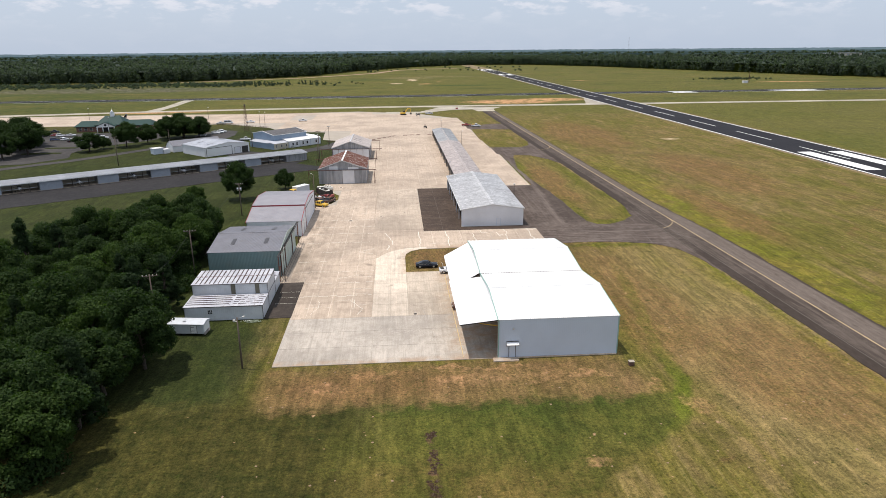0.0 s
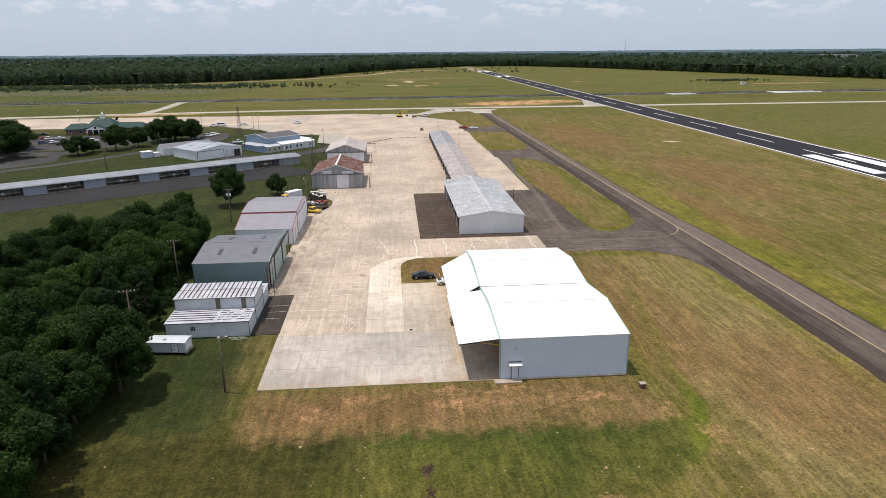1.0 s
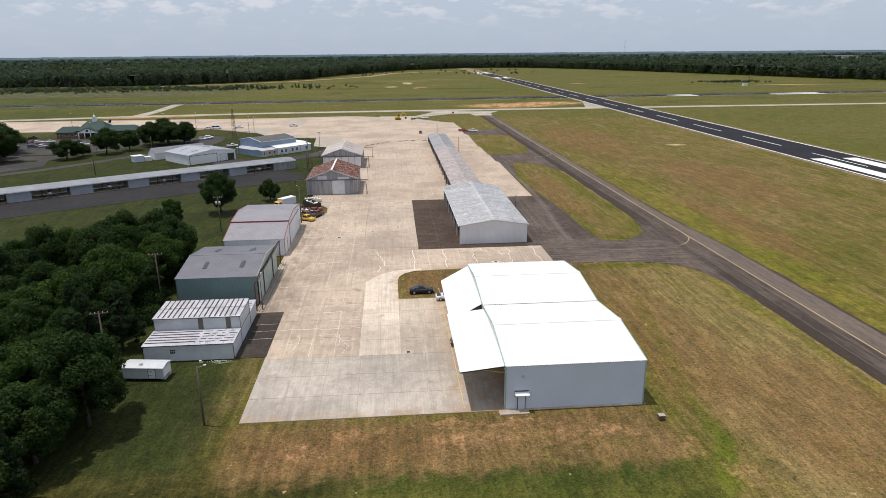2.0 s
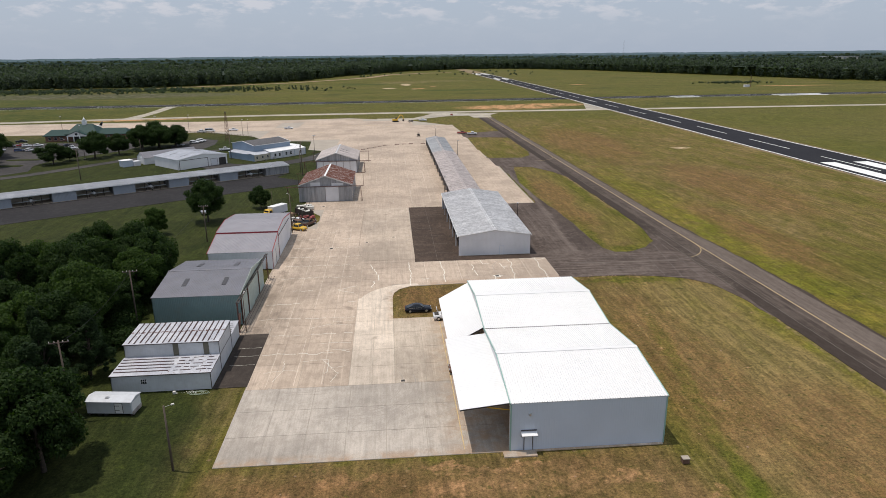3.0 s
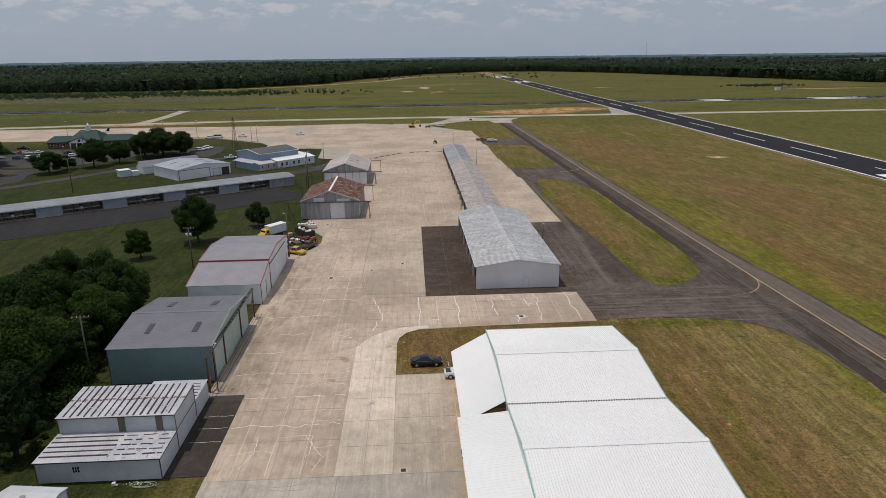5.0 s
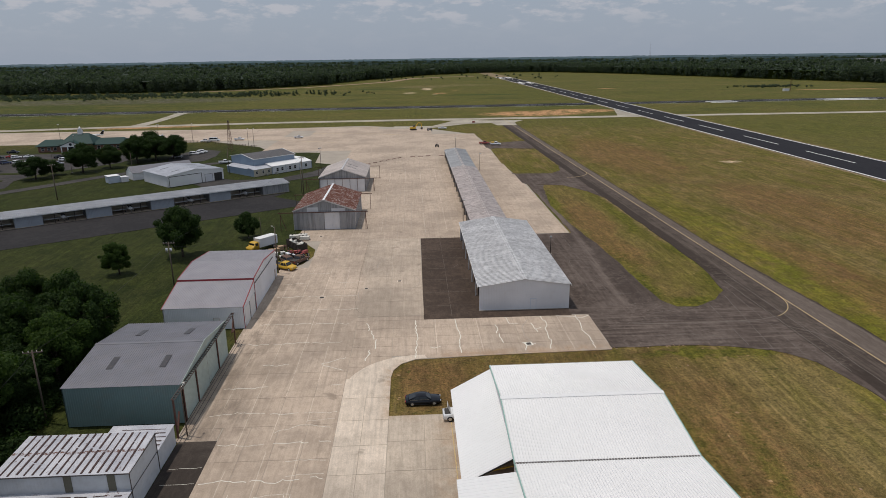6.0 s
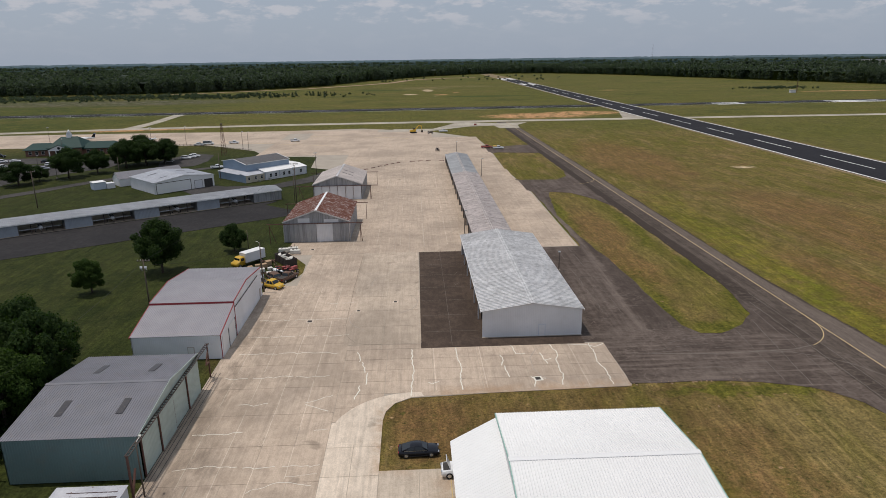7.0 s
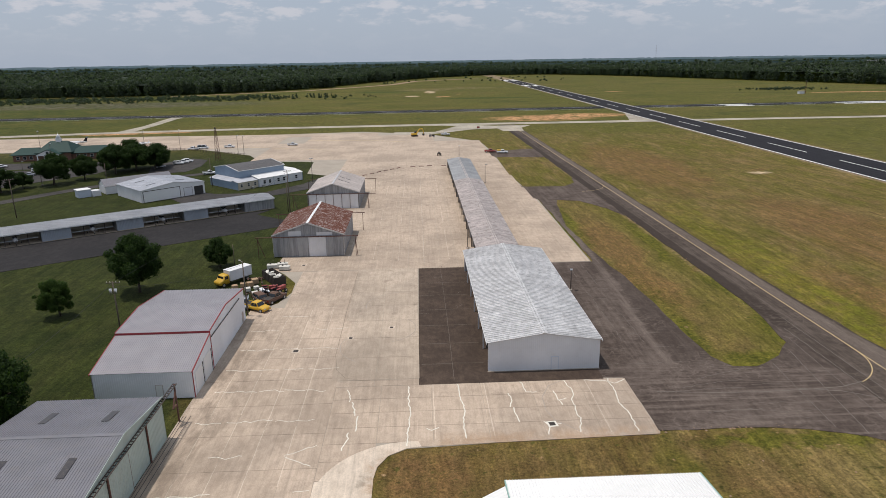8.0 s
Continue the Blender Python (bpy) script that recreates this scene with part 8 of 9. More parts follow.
def poles_and_fences():
    utility_pole(-27.7, 90.2, 8.4, False, 30, True, words="leaning wooden pole with a small lamp")
    utility_pole(-47.1, 134.0, 10.4, True, 10)
    utility_pole(-48.9, 187.8, 9.6, True, 0, False, 2, words="wooden utility pole with crossarm and transformers")
    utility_pole(-28.3, 194.2, 10.6, False, 150, True, words="wooden pole with a flood lamp beside the hangar")
    utility_pole(-27.3, 129.4, 7.0, False, 100, True, words="thin pole with a lamp and meter beside the hangar", r=0.09)
    utility_pole(-44.4, 102.9, 11.3, True, 12)
    utility_pole(-120.5, 281.5, 12.2, True, 40, r=0.17)
    utility_pole(-35.9, 279.4, 13.4, True, 20, False, 1, r=0.17)
    utility_pole(-36.7, 280.6, 9.5, False, 20, r=0.14, words="short wooden pole beside a taller one")
    utility_pole(-74.1, 327.8, 10.6, False, 0)
    utility_pole(-115.3, 332.4, 9.0, False, 0)
    utility_pole(-38.4, 223.8, 5.6, False, 0, r=0.1, words="thin metal pole beside the yard")
    for x, y, h, n in ((-36.5, 330.2, 9.4, 2), (29.5, 322, 7.0, 1), (24.3, 392.3, 5.0, 1), (16.0, 234.7, 6.6, 1), (34.3, 202.4, 4.3, 1), (-84.5, 418, 9, 1), (-88, 420, 9, 1), (-126, 445, 10, 1), (-205, 452, 10, 2), (-160, 356, 7, 1), (-172, 401, 9, 1), (-148, 452, 9, 2), (-143, 338, 6, 1)):
        light_pole(x, y, h, n)
    lattice_tower(-91, 395, 15.0, 1.5, "lattice_tower", "slim rusty lattice tower beside the apron")
    lattice_tower(452, 830, 13.5, 0.9, "antenna_mast", "thin pale antenna mast in the field")
    lattice_tower(1040, 2950, 85, 4.0, "radio_mast", "distant tall radio mast")
    hut = thing("equipment_hut", pose(446, 828, 0), "small white equipment hut in the field", "hut")
    boxes(hut, "body", M["white_wall"], (-3, -2, 0, 3, 2, 3.0), bevel=0.05)
    boxes(hut, "roof", M["cream_wall"], (-3.3, -2.3, 3.0, 3.3, 2.3, 3.3))
    # fence of the car park
    fence = thing("fence", pose(0, 0, 0), "low dark post and rail fence along the apron", "fence")
    pts = [(-131, 437.2), (-115, 431), (-101.4, 420.5), (-89.3, 412.6), (-80, 406)]
    run = []
    for (x0, y0), (x1, y1) in zip(pts, pts[1:]):
        n = max(1, round(math.hypot(x1 - x0, y1 - y0) / 2.5))
        run += [(x0 + (x1 - x0) * k / n, y0 + (y1 - y0) * k / n) for k in range(n)]
        rods(fence, "rail", M["wood_pole"], ((x0, y0, 1.3), (x1, y1, 1.3)), ((x0, y0, 0.75), (x1, y1, 0.75)), w=0.1)
    post = bmesh.new()
    box(post, -0.07, -0.07, 0, 0.07, 0.07, 1.5)
    me = bpy.data.meshes.new("post")
    post.to_mesh(me)
    post.free()
    me.materials.append(M["wood_pole"])
    for x, y in run:
        piece("post", me, fence, Matrix.Translation((x, y, 0)))
    # low barricades across the apron
    for k, (x, y) in enumerate(((-17.5, 344.0), (-14.8, 347.8), (-12.1, 351.6), (-9.4, 354.7), (-6.7, 357.7), (-4.1, 360.8), (2.1, 363.0), (5.8, 364.0), (9.5, 365.1), (15.7, 364.3))):
        b = thing("barricade", pose(x, y, 0.03, 0, 0, 50 if k < 6 else 8), "low dull red barricade on the apron", "barricade", "barricades")
        boxes(b, "beam", M["barricade"], (-1.1, -0.1, 0.12, 1.1, 0.1, 0.32), bevel=0.03)
        boxes(b, "foot", M["steel"], (-1.0, -0.25, 0, -0.8, 0.25, 0.12), (0.8, -0.25, 0, 1.0, 0.25, 0.12))
    s = thing("marker_sign", pose(45.4, 517.2, 0), "small orange taxiway marker sign", "sign")
    boxes(s, "panel", M["machine_red"], (-0.9, -0.1, 0.4, 0.9, 0.1, 1.5), bevel=0.03)
    boxes(s, "leg", M["steel"], (-0.7, -0.05, 0, -0.6, 0.05, 0.4), (0.6, -0.05, 0, 0.7, 0.05, 0.4))
    c = thing("utility_box", pose(31.5, 86.0, 0), "brown ground box with a grey lid", "box")
    boxes(c, "body", M["machine_rust"], (-0.4, -0.34, 0, 0.4, 0.34, 0.6), bevel=0.03)
    boxes(c, "lid", M["joint"], (-0.44, -0.38, 0.6, 0.44, 0.38, 0.67), bevel=0.02, label="dull grey lid")
    # clutter along the white shed, and a hose left in loops
    bm = bmesh.new()
    for k in range(16):
        r = random.uniform(0.04, 0.13)
        x, y = random.choice((random.uniform(-33.2, -28.4), random.gauss(-30.2, 0.5))), random.uniform(108.2, 109.0)
        box(bm, -r, -r * 0.5, -r * 0.3, r, r * 0.5, r * 0.3, 0, Matrix.Translation((x, y, random.uniform(0.0, 0.12))) @ Euler((random.uniform(-0.6, 0.6), random.uniform(-0.6, 0.6), random.uniform(0, 3))).to_matrix().to_4x4())
    box(bm, -33.3, 108.3, -0.04, -32.9, 108.7, 0.34, 0.05)
    tagged(part("clutter", bm, M["tank_white"]), "pale odds and ends along the shed wall", "clutter", kind="stuff")
    bm = bmesh.new()
    last = None
    for k in range(90):
        a = k * 0.28
        q = Vector((-30.4 + 0.014 * k + 1.1 * math.cos(a), 108.3 + 0.45 * math.sin(a) + 0.12 * math.sin(a * 0.37), 0.02 + 0.02 * (k % 3)))
        if last is not None:
            tube(bm, last, q, 0.03, 0.03, 5, False)
        last = q
    tagged(part("garden_hose", bm, M["hose"]), "pale green garden hose in loose loops", "hose")
    # wires between the poles
    bm = bmesh.new()
    for a, b in (((-47.1, 134, 10.1), (-48.9, 187.8, 9.3)), ((-48.9, 187.8, 9.3), (-35.9, 279.4, 13.0)), ((-44.4, 102.9, 10.9), (-47.1, 134, 10.1)), ((-28.3, 194.2, 10), (-48.9, 187.8, 8.6)), ((-35.9, 279.4, 12.8), (-36.5, 330.2, 9.2))):
        last = None
        for k in range(13):
            f = k / 12
            q = Vector(a).lerp(Vector(b), f) - Vector((0, 0, 1.1 * 4 * f * (1 - f)))
            if last is not None:
                bar(bm, last, q, 0.025)
            last = q
    tagged(part("overhead_wire", bm, M["black"]), "thin dark overhead wires between poles", "wire")


machines()
poles_and_fences()


# ---- marks on the apron ----
def strip(bm, pts, w, z, wiggle=0.0, seed=0.0):
    """A thin flat line laid through plan points."""
    fine = []
    for (x0, y0), (x1, y1) in zip(pts, pts[1:]):
        n = max(1, round(math.hypot(x1 - x0, y1 - y0) / 0.5))
        for k in range(n):
            f = k / n
            x, y = x0 + (x1 - x0) * f, y0 + (y1 - y0) * f
            fine.append((x + wiggle * noise.noise((x * 1.1, y * 1.1, seed)), y + wiggle * noise.noise((x * 1.1, y * 1.1, seed + 9))))
    fine.append(pts[-1])
    left, right = [], []
    for k, (x, y) in enumerate(fine):
        a, b = fine[max(0, k - 1)], fine[min(len(fine) - 1, k + 1)]
        d = Vector((b[0] - a[0], b[1] - a[1]))
        d = d.normalized() if d.length else Vector((1, 0))
        ww = w * (1 + 0.35 * noise.noise((x * 2.0, y * 2.0, 5.0)))
        left.append(bm.verts.new((x - d.y * ww / 2, y + d.x * ww / 2, z)))
        right.append(bm.verts.new((x + d.y * ww / 2, y - d.x * ww / 2, z)))
    for k in range(len(fine) - 1):
        bm.faces.new((right[k], right[k + 1], left[k + 1], left[k]))


def apron_marks():
    bm = bmesh.new()
    z = 0.040
    # filled cracks across the old slabs
    for y in (119.5, 127.0, 134.2, 141.6, 148.6, 156.5, 164.4, 171.4, 178.6, 186.7, 193.0):
        x = -23.0 if y < 128 else -26.0
        while x < -10:
            e = min(x + random.uniform(3.0, 8.0), -8.9)
            if random.random() < 0.85:
                strip(bm, [(x, y + random.uniform(-0.25, 0.25)), ((x + e) / 2, y + random.uniform(-0.4, 0.4)), (e, y + random.uniform(-0.25, 0.25))], random.uniform(0.06, 0.12), z, 0.5, y)
            x = e + random.uniform(0.0, 1.2)
    for y in (116.3, 119.4, 122.4):
        strip(bm, [(-27.2, y), (-23.4, y + 0.1)], 0.05, 0.021, 0.15, y)
    strip(bm, [(-12.8, 148.4), (-9.3, 150.4)], 0.1, z, 0.3)
    strip(bm, [(-12.8, 148.2), (-9.4, 146.1)], 0.1, z, 0.3)
    strip(bm, [(-16.2, 116.6), (-12.2, 117.0), (-12.0, 113.4), (-12.4, 112.4)], 0.06, z, 0.3)
    for pts in ([(-21.4, 113.2), (-18.6, 114.0), (-16.4, 113.4)], [(-19.8, 110.4), (-18.6, 114.0), (-19.0, 117.2)], [(-11.2, 109.6), (-10.4, 112.2), (-11.6, 114.0), (-9.4, 114.6)], [(-11.6, 114.0), (-12.9, 116.8)], [(-13.8, 123.2), (-9.0, 123.0)], [(-13.4, 120.2), (-9.0, 120.4)], [(-12.4, 132.0), (-9.0, 132.3)], [(-16.5, 129.4), (-13.2, 131.0), (-9.4, 130.2)]):
        strip(bm, pts, random.uniform(0.045, 0.075), z, 0.3, pts[0][0])
    # cracks of the cross strip
    for pts in ([(1.9, 164.6), (1.9, 160.8), (2.2, 157.1), (2.0, 153.3), (1.8, 149.5)], [(9.0, 164.9), (9.1, 161.4), (9.5, 157.7), (9.1, 155), (9.2, 150.7)], [(18.2, 164.9), (18.5, 161.9), (20, 161.8)], [(16, 161.7), (16.1, 159.7), (15.7, 157.9)], [(16.1, 157.9), (16.4, 154)], [(24.5, 164.9), (25.1, 162), (24.3, 158), (24.4, 154.2), (23.7, 151.2)], [(22.3, 161.9), (22.9, 158)], [(22.8, 159.3), (23.8, 159.8)], [(31, 164.9), (31.1, 160.8), (30.6, 158.3), (31.2, 155.4), (31, 150.9)], [(27.5, 164.9), (30.5, 164.3), (31.7, 163.4), (33.4, 164.6)], [(19.6, 154), (20.1, 153), (21.7, 153.3)], [(20.2, 153), (19.6, 150.9)], [(4.2, 153.4), (5, 152.8), (5.9, 153.4)], [(-6.8, 164.2), (-6.3, 162.5), (-6.3, 160.7)], [(-5.8, 160.6), (-5.2, 157)], [(-4.8, 156.9), (-4.8, 153.2)], [(-5.8, 153), (-5.6, 151.6), (-6.1, 149)]):
        strip(bm, pts, 0.15, z, 0.28, pts[0][0])
    tagged(part("crack_filler", bm, M["seal"]), "white filled cracks in the concrete", "crack filler", kind="structure")
    # sealed long joints
    bm = bmesh.new()
    for k in range(1, 5):
        x = -28.45 + k * 3.97
        y = 109.0 if k > 1 else 130
        while y < 194:
            e = min(y + random.uniform(6, 22), 196)
            strip(bm, [(x, y), (x, e)], 0.10, 0.039, 0.04, x)
            y = e + random.uniform(0.4, 5)
    for x in (5.4, 12.8, 27.6):
        strip(bm, [(x, 150.9), (x, 164.9)], 0.11, 0.039, 0.04, x)
    for x in (-24.5, -19, -13, -7, -1, 5, 11):
        for y in (226, 262, 300):
            strip(bm, [(x, y), (x, y + random.uniform(15, 34))], 0.09, 0.039, 0.05, x + y)
    tagged(part("joint_filler", bm, M["concrete_light"]), "pale filled slab joints", "joint filler", kind="structure")
    # tyre marks and dark seams
    bm = bmesh.new()
    strip(bm, [(24.5, 165.0), (22.0, 163.4), (20.5, 160.2), (20.4, 156.6), (21.1, 154.2), (23.7, 151.4)], 0.1, 0.038, 0.05)
    for k in range(11):
        r = 6.8 + 0.34 * k + random.uniform(-0.15, 0.15)
        strip(bm, arc(-7.8 + random.uniform(-0.4, 0.4), 108.4 + random.uniform(-0.4, 0.4), r, random.uniform(-125, -60), random.uniform(-20, 24), 24), random.uniform(0.05, 0.13), 0.0385 + 0.0004 * k, 0.15, r)
    for k, (cx, cy, r, a0, a1) in enumerate(((-14.5, 116, 9.2, 232, 300), (-13.5, 116, 9.9, 236, 285), (-2.5, 179, 7, 150, 235), (1.0, 197, 7.5, 100, 190), (-3.0, 186, 6.0, -70, 40))):
        strip(bm, arc(cx, cy, r, a0, a1, 26), 0.09, 0.0435 + 0.0004 * k, 0.1, cx)
    tagged(part("tyre_mark", bm, M["tyre"]), "curved grey tyre marks on the concrete", "tyre mark", kind="structure")
    bm = bmesh.new()
    strip(bm, [(-9.8, 218.5), (-10.0, 195), (-9.9, 176), (-9.2, 170.6), (-7.6, 167.9), (-5.2, 166.9), (3.3, 166.5)], 0.08, 0.0385, 0.1)
    tagged(part("patch_seam", bm, M["seam"]), "grey brown seam round the patched slabs", "joint filler", kind="structure")
    bm = bmesh.new()
    strip(bm, [(6.3, 91), (6.3, 131.8)], 0.13, 0.040, 0.02)
    strip(bm, [(-60, 470), (-20, 462), (0, 452)], 0.6, 0.040, 0.2)
    strip(bm, [(-110, 452), (-40, 424)], 0.4, 0.040, 0.2)
    tagged(part("yellow_line", bm, M["yellow_mark"]), "faded yellow guide line on the concrete", "marking", kind="structure")
    # drains
    for x, y, w in ((-16.6, 177.8, 0.66), (-8.1, 182.3, 0.5), (-1.3, 186.4, 0.52), (20.5, 153.3, 0.66), (-22.8, 224.3, 0.6), (-0.7, 108.9, 0.48)):
        g = thing("drain", pose(x, y, 0.036, 0, 0, random.uniform(-8, 8)), "dark iron drain grate with a pale concrete collar", "drain", "drains")
        boxes(g, "collar", M["seal"] if y < 160 and x > 0 else M["concrete_light"], (-w, -w, 0, w, -w * 0.6, 0.012), (-w, w * 0.6, 0, w, w, 0.012), (-w, -w * 0.6, 0, -w * 0.6, w * 0.6, 0.012), (w * 0.6, -w * 0.6, 0, w, w * 0.6, 0.012))
        boxes(g, "grate", M["steel"], *[(-w * 0.58, -w * 0.55 + k * w * 0.22, 0.0, w * 0.58, -w * 0.42 + k * w * 0.22, 0.02) for k in range(6)])
        boxes(g, "pit", M["dark"], (-w * 0.6, -w * 0.6, -0.02, w * 0.6, w * 0.6, 0.004))
    # cracks of the dark asphalt: a loose grid over the old bays beside the shelter
    bm = bmesh.new()
    for y in np.arange(169.5, 222, 5.6):
        x = 31.6
        while x < 44:
            e = min(x + random.uniform(1.5, 5.5), 45)
            if random.random() < 0.72:
                strip(bm, [(x, y + random.uniform(-0.15, 0.15)), (e, y + random.uniform(-0.15, 0.15))], random.uniform(0.04, 0.08), 0.022, 0.15, y)
            x = e + random.uniform(0.1, 1.0)
    for x in (33.8, 37.4, 40.6):
        y = 168.5
        while y < 221:
            e = min(y + random.uniform(3, 11), 221)
            if random.random() < 0.7:
                strip(bm, [(x + random.uniform(-0.2, 0.2), y), (x + random.uniform(-0.2, 0.2), e)], random.uniform(0.04, 0.07), 0.022, 0.2, x + y)
            y = e + random.uniform(0.2, 2.5)
    for k in range(10):
        x, y = random.uniform(40, 58), random.uniform(153.5, 164)
        a = random.uniform(-0.2, 0.3)
        l = random.uniform(4, 10)
        strip(bm, [(x, y), (x + l * 0.5 * math.cos(a), y + l * 0.5 * math.sin(a) + 0.3), (x + l * math.cos(a), y + l * math.sin(a))], random.uniform(0.04, 0.07), 0.022, 0.35, k)
    # long seams of the paving lanes and worn turn lines
    for x0, y0, x1, y1, w in ((69.1, 60, 68.6, 186, 0.09), (66.5, 140, 66.4, 181, 0.1), (59.2, 148.5, 62.4, 172, 0.08), (63.0, 146, 65.0, 178, 0.06), (56, 150.2, 57.5, 168, 0.06)):
        strip(bm, [(x0, y0), ((x0 + x1) / 2, (y0 + y1) / 2), (x1, y1)], w, 0.0225, 0.12, x0)
    strip(bm, [(67.0, 161.5), (63.2, 160.3), (59.2, 159.9), (52, 159.6), (45.3, 159.8), (36.9, 160.7)], 0.13, 0.0225, 0.1, 3)
    strip(bm, [(57, 160.2), (62.3, 159.2), (66, 157.2), (69, 154.7), (71.3, 150.5), (72.5, 146.0)], 0.12, 0.0225, 0.08, 4)
    # lifts of the dark pad, and a few cracks between them
    for y in (171.5, 179.0, 186.8, 194.2, 202.0, 209.5):
        strip(bm, [(3.8, y), (8.6, y + random.uniform(-0.2, 0.2)), (13.4, y)], 0.06, 0.0225, 0.15, y)
    strip(bm, [(8.6, 166), (8.7, 190), (8.6, 219)], 0.04, 0.0225, 0.08, 8.6)
    for k in range(9):
        x, y = random.uniform(4.5, 12), random.uniform(168, 218)
        strip(bm, [(x, y), (x + random.uniform(-3, 3), y + random.uniform(-0.5, 2))], 0.05, 0.0225, 0.3, k)
    tagged(part("asphalt_crack", bm, M["crack"]), "pale crazed cracks in the old asphalt", "crack", kind="structure")


def clods(name, spots, low, high, material, words):
    """Loose lumps of soil: squat, uneven little mounds."""
    bm = bmesh.new()
    for x, y in spots:
        r, h = random.uniform(low, high), random.uniform(0.25, 0.5)
        a0 = random.uniform(0, 6)
        ring = [bm.verts.new((x + r * random.uniform(0.7, 1.2) * math.cos(a0 + k * 1.2566), y + r * random.uniform(0.7, 1.2) * math.sin(a0 + k * 1.2566), -0.06)) for k in range(5)]
        top = bm.verts.new((x + random.uniform(-0.2, 0.2) * r, y + random.uniform(-0.2, 0.2) * r, r * h))
        for k in range(5):
            bm.faces.new((ring[k], ring[(k + 1) % 5], top))
    tagged(part(name, bm, material), words, "soil", kind="stuff")


def loose_soil():
    clods("gully_clods", [(0.35 * math.sin(y * 0.9) + random.gauss(0, 0.28), y) for y in [random.choice((random.uniform(57, 61), random.uniform(62, 66.5), random.gauss(69.8, 0.3))) for _ in range(150)]], 0.08, 0.3, M["wet_soil"], "dark wet clods along a shallow gully")
    edge = []
    for y in range(176, 288, 3):
        if random.random() < 0.35:
            edge += [(taxi_x(y) - 7.1 + random.gauss(0, 0.3), y + random.uniform(-1.5, 1.5)) for _ in range(random.randint(3, 9))]
    edge += [(34 + random.uniform(0, 18), 151.0 + random.gauss(0, 0.25)) for _ in range(40)]
    clods("edge_clods", edge, 0.06, 0.22, M["dry_soil"], "dry brown soil lumps along the asphalt edge")
    flecks = [(random.uniform(-24, 36), random.uniform(60, 88)) for _ in range(40)] + [(random.uniform(36, 66), random.uniform(62, 145)) for _ in range(40)] + [(random.uniform(34, 62), random.uniform(60, 76)) for _ in range(24)]
    clods("soil_flecks", flecks, 0.05, 0.2, M["dry_soil"], "scattered pale soil flecks in the turf")


apron_marks()
loose_soil()


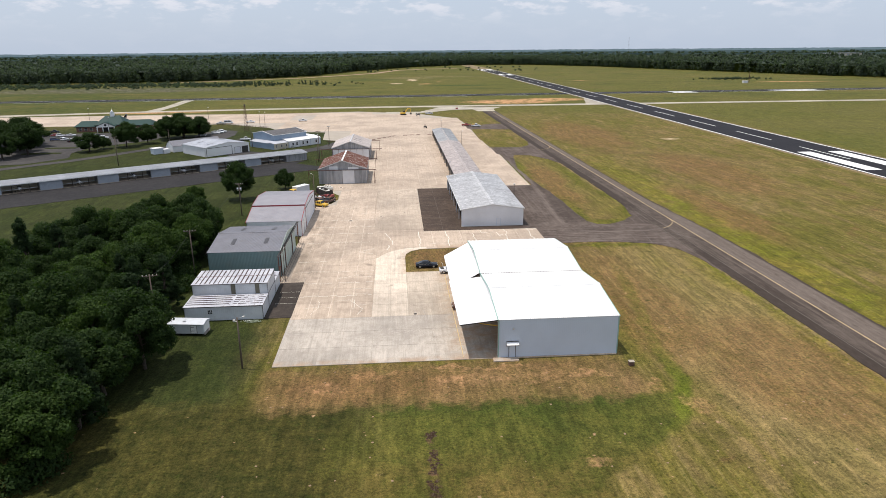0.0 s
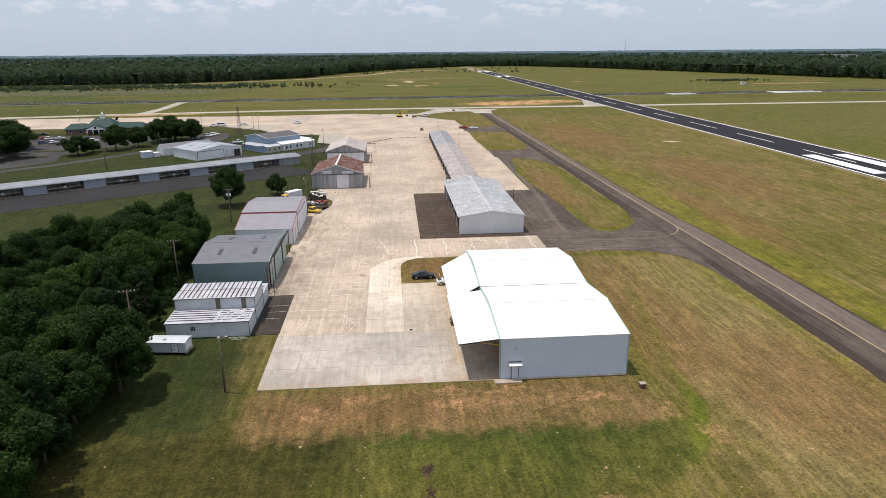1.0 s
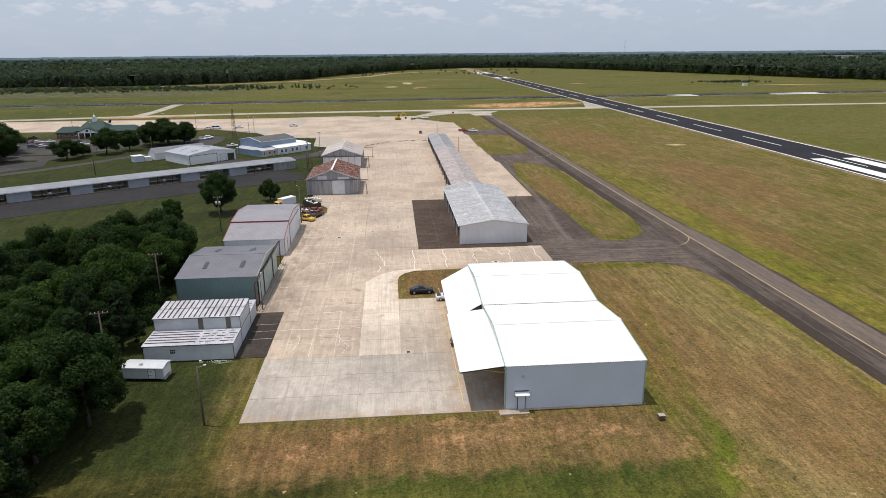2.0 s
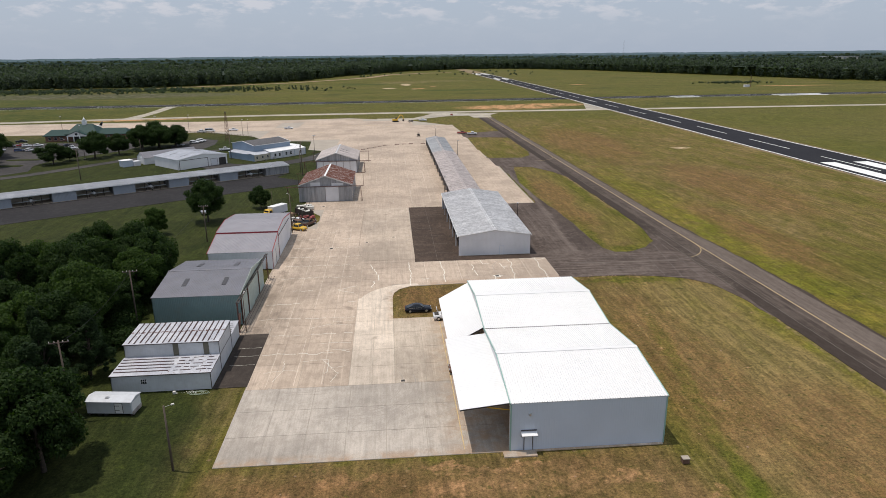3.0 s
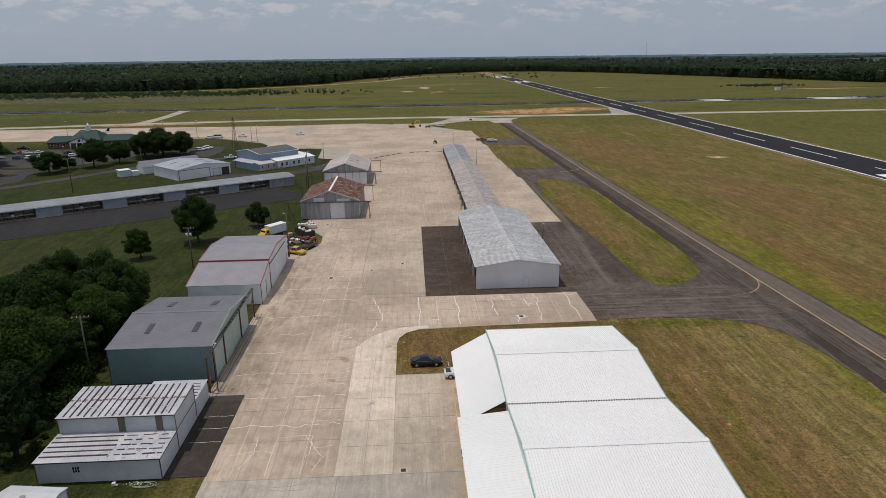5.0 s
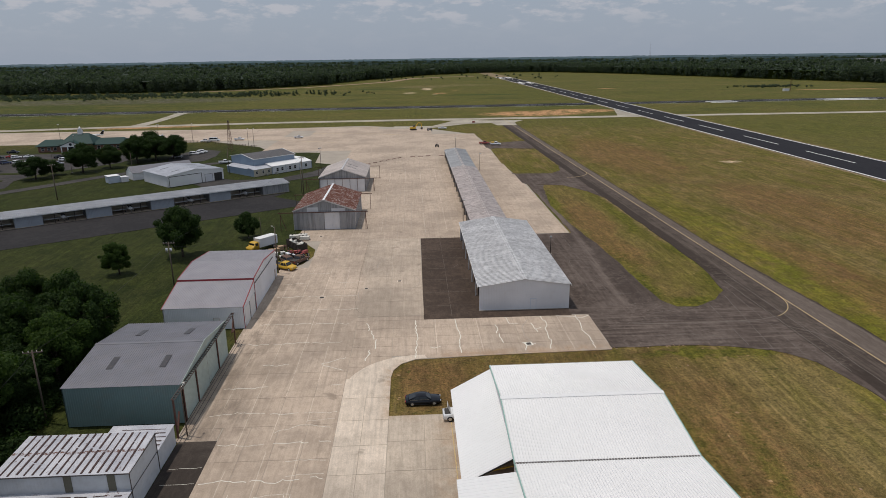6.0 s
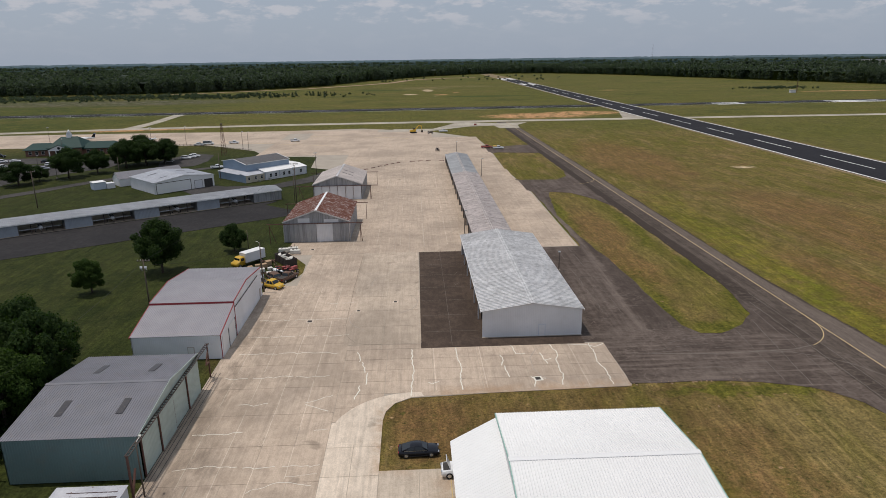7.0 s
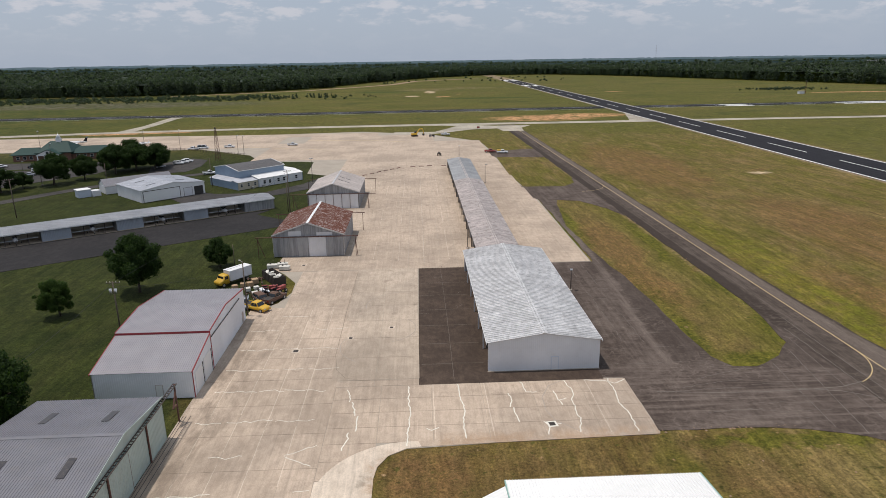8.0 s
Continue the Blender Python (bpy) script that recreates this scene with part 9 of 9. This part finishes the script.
# ---- concrete slabs, laid last ----
def build_apron():
    base = sheet("apron", [(-28.5, 128), (-23.3, 128), (-23.3, 90.1), (12, 90.1), (12, 132.4), (-2, 132.4), (-2, 143.5), (-1.6, 145.5), (-0.4, 147.6), (1.8, 149), (33.7, 150.7), (33.8, 165.4), (3.4, 165), (3.7, 221), (43.5, 221.5), (43.5, 247), (43.8, 293), (41, 338), (41.9, 407), (39.7, 450), (12, 489), (-31, 512), (-98, 503), (-155, 508), (-300, 508), (-300, 440), (-132, 438), (-112, 437), (-80, 411), (-69, 388), (-50, 386), (-44, 384), (-42, 352), (-33, 346), (-29, 330), (-29, 222), (-26, 218), (-22.6, 212), (-22.3, 206), (-24, 200), (-28.5, 196)], -0.004, M["joint"], "pale concrete aircraft apron in cracked slabs", "apron", thick=0.2)
    made = {}

    def slab(w, d, material):
        key = (round(w, 3), round(d, 3), material.name)
        if key not in made:
            g, h = 0.022, 0.03
            v = [(g, g, -0.12), (w - g, g, -0.12), (w - g, d - g, -0.12), (g, d - g, -0.12)]
            v += [(g, g, h - 0.012), (w - g, g, h - 0.012), (w - g, d - g, h - 0.012), (g, d - g, h - 0.012)]
            e = g + 0.02
            v += [(e, e, h), (w - e, e, h), (w - e, d - e, h), (e, d - e, h)]
            f = [(k, (k + 1) % 4, 4 + (k + 1) % 4, 4 + k) for k in range(4)] + [(4 + k, 4 + (k + 1) % 4, 8 + (k + 1) % 4, 8 + k) for k in range(4)] + [(8, 9, 10, 11)]
            made[key] = raw("slab", v, f, material)
        return made[key]

    def field(x0, x1, nx, y0, y1, ny, material):
        w, d = (x1 - x0) / nx, (y1 - y0) / ny
        me = slab(w, d, material)
        for i in range(nx):
            for j in range(ny):
                piece("slab", me, base, Matrix.Translation((x0 + i * w, y0 + j * d, random.uniform(-0.004, 0.004))))

    field(-23.3, 12, 7, 90.1, 108.3, 3, M["concrete_new"])
    field(-23.2, -8.6, 4, 108.3, 130.9, 3, M["concrete"])
    field(-28.45, -8.6, 5, 130.9, 197.5, 9, M["concrete"])
    field(-1.9, 12, 3, 108.3, 132.4, 4, M["concrete_mid"])
    field(-28.4, -23.3, 1, 128.05, 130.9, 1, M["concrete"])
    field(-8.6, -1.9, 2, 108.3, 143.2, 6, M["concrete_light"])
    field(-2.0, 33.6, 5, 150.4, 165.0, 4, M["concrete"])
    field(-9.6, 3.5, 2, 167, 220, 7, M["concrete_patch"])
    field(-9.6, 3.4, 2, 165.05, 166.9, 1, M["concrete"])
    field(-22.2, -9.6, 3, 197.5, 219.5, 3, M["concrete"])
    # farther slabs, too many and too small to tell apart, in one mesh
    verts, faces = [], []

    def far(x0, x1, nx, y0, y1, ny):
        w, d = (x1 - x0) / nx, (y1 - y0) / ny
        for i in range(nx):
            for j in range(ny):
                a, b, h = x0 + i * w, y0 + j * d, 0.026 + random.uniform(-0.004, 0.004)
                k = len(verts)
                g = 0.028
                verts.extend([(a + g, b + g, -0.1), (a + w - g, b + g, -0.1), (a + w - g, b + d - g, -0.1), (a + g, b + d - g, -0.1)])
                verts.extend([(a + g, b + g, h), (a + w - g, b + g, h), (a + w - g, b + d - g, h), (a + g, b + d - g, h)])
                faces.extend([(k + 4, k + 5, k + 6, k + 7)] + [(k + n, k + (n + 1) % 4, k + 4 + (n + 1) % 4, k + 4 + n) for n in range(4)])

    far(-8.6, -2.0, 1, 150.4, 165.0, 4)
    far(-8.6, -2.0, 2, 143.2, 150.4, 2)
    far(-29, 16.5, 12, 219.7, 390, 22)
    far(16.5, 43.2, 7, 221.8, 292, 10)
    far(16.5, 42.6, 6, 292, 312, 3)
    far(16.5, 41.8, 6, 312, 338, 3)
    far(16.5, 41, 6, 338, 390, 6)
    far(-75, 40, 19, 390, 455, 9)
    far(-60, 14, 12, 455, 488, 4)
    far(-300, -75, 30, 440, 505, 9)
    far(-75, -20, 8, 488, 505, 2)
    # pale slab that turns the corner of the lawn
    bm = bmesh.new()
    prism(bm, [(-1.95, 138), (-1.95, 143.2), (-1.6, 145.5), (-0.4, 147.6), (1.8, 149.05), (3.6, 149.3), (3.2, 150.5)] + arc(2.2, 139.6, 10.9, 90, 172, 12) + [(-8.5, 138)], -0.1, 0.036)
    part("corner_slab", bm, M["concrete_light"], base, "pale curved slab at the lawn corner")
    bm = bmesh.new()
    prism(bm, [(3.2, 149.3), (33.5, 150.2), (33.6, 150.42), (3.2, 150.42)], -0.1, 0.028)
    part("edge_slab", bm, M["concrete"], base)
    ob = new("far_slabs", raw("far_slabs", verts, faces, M["concrete"]))
    ob.parent = base
    tagged(ob, kind="stuff")


build_apron()
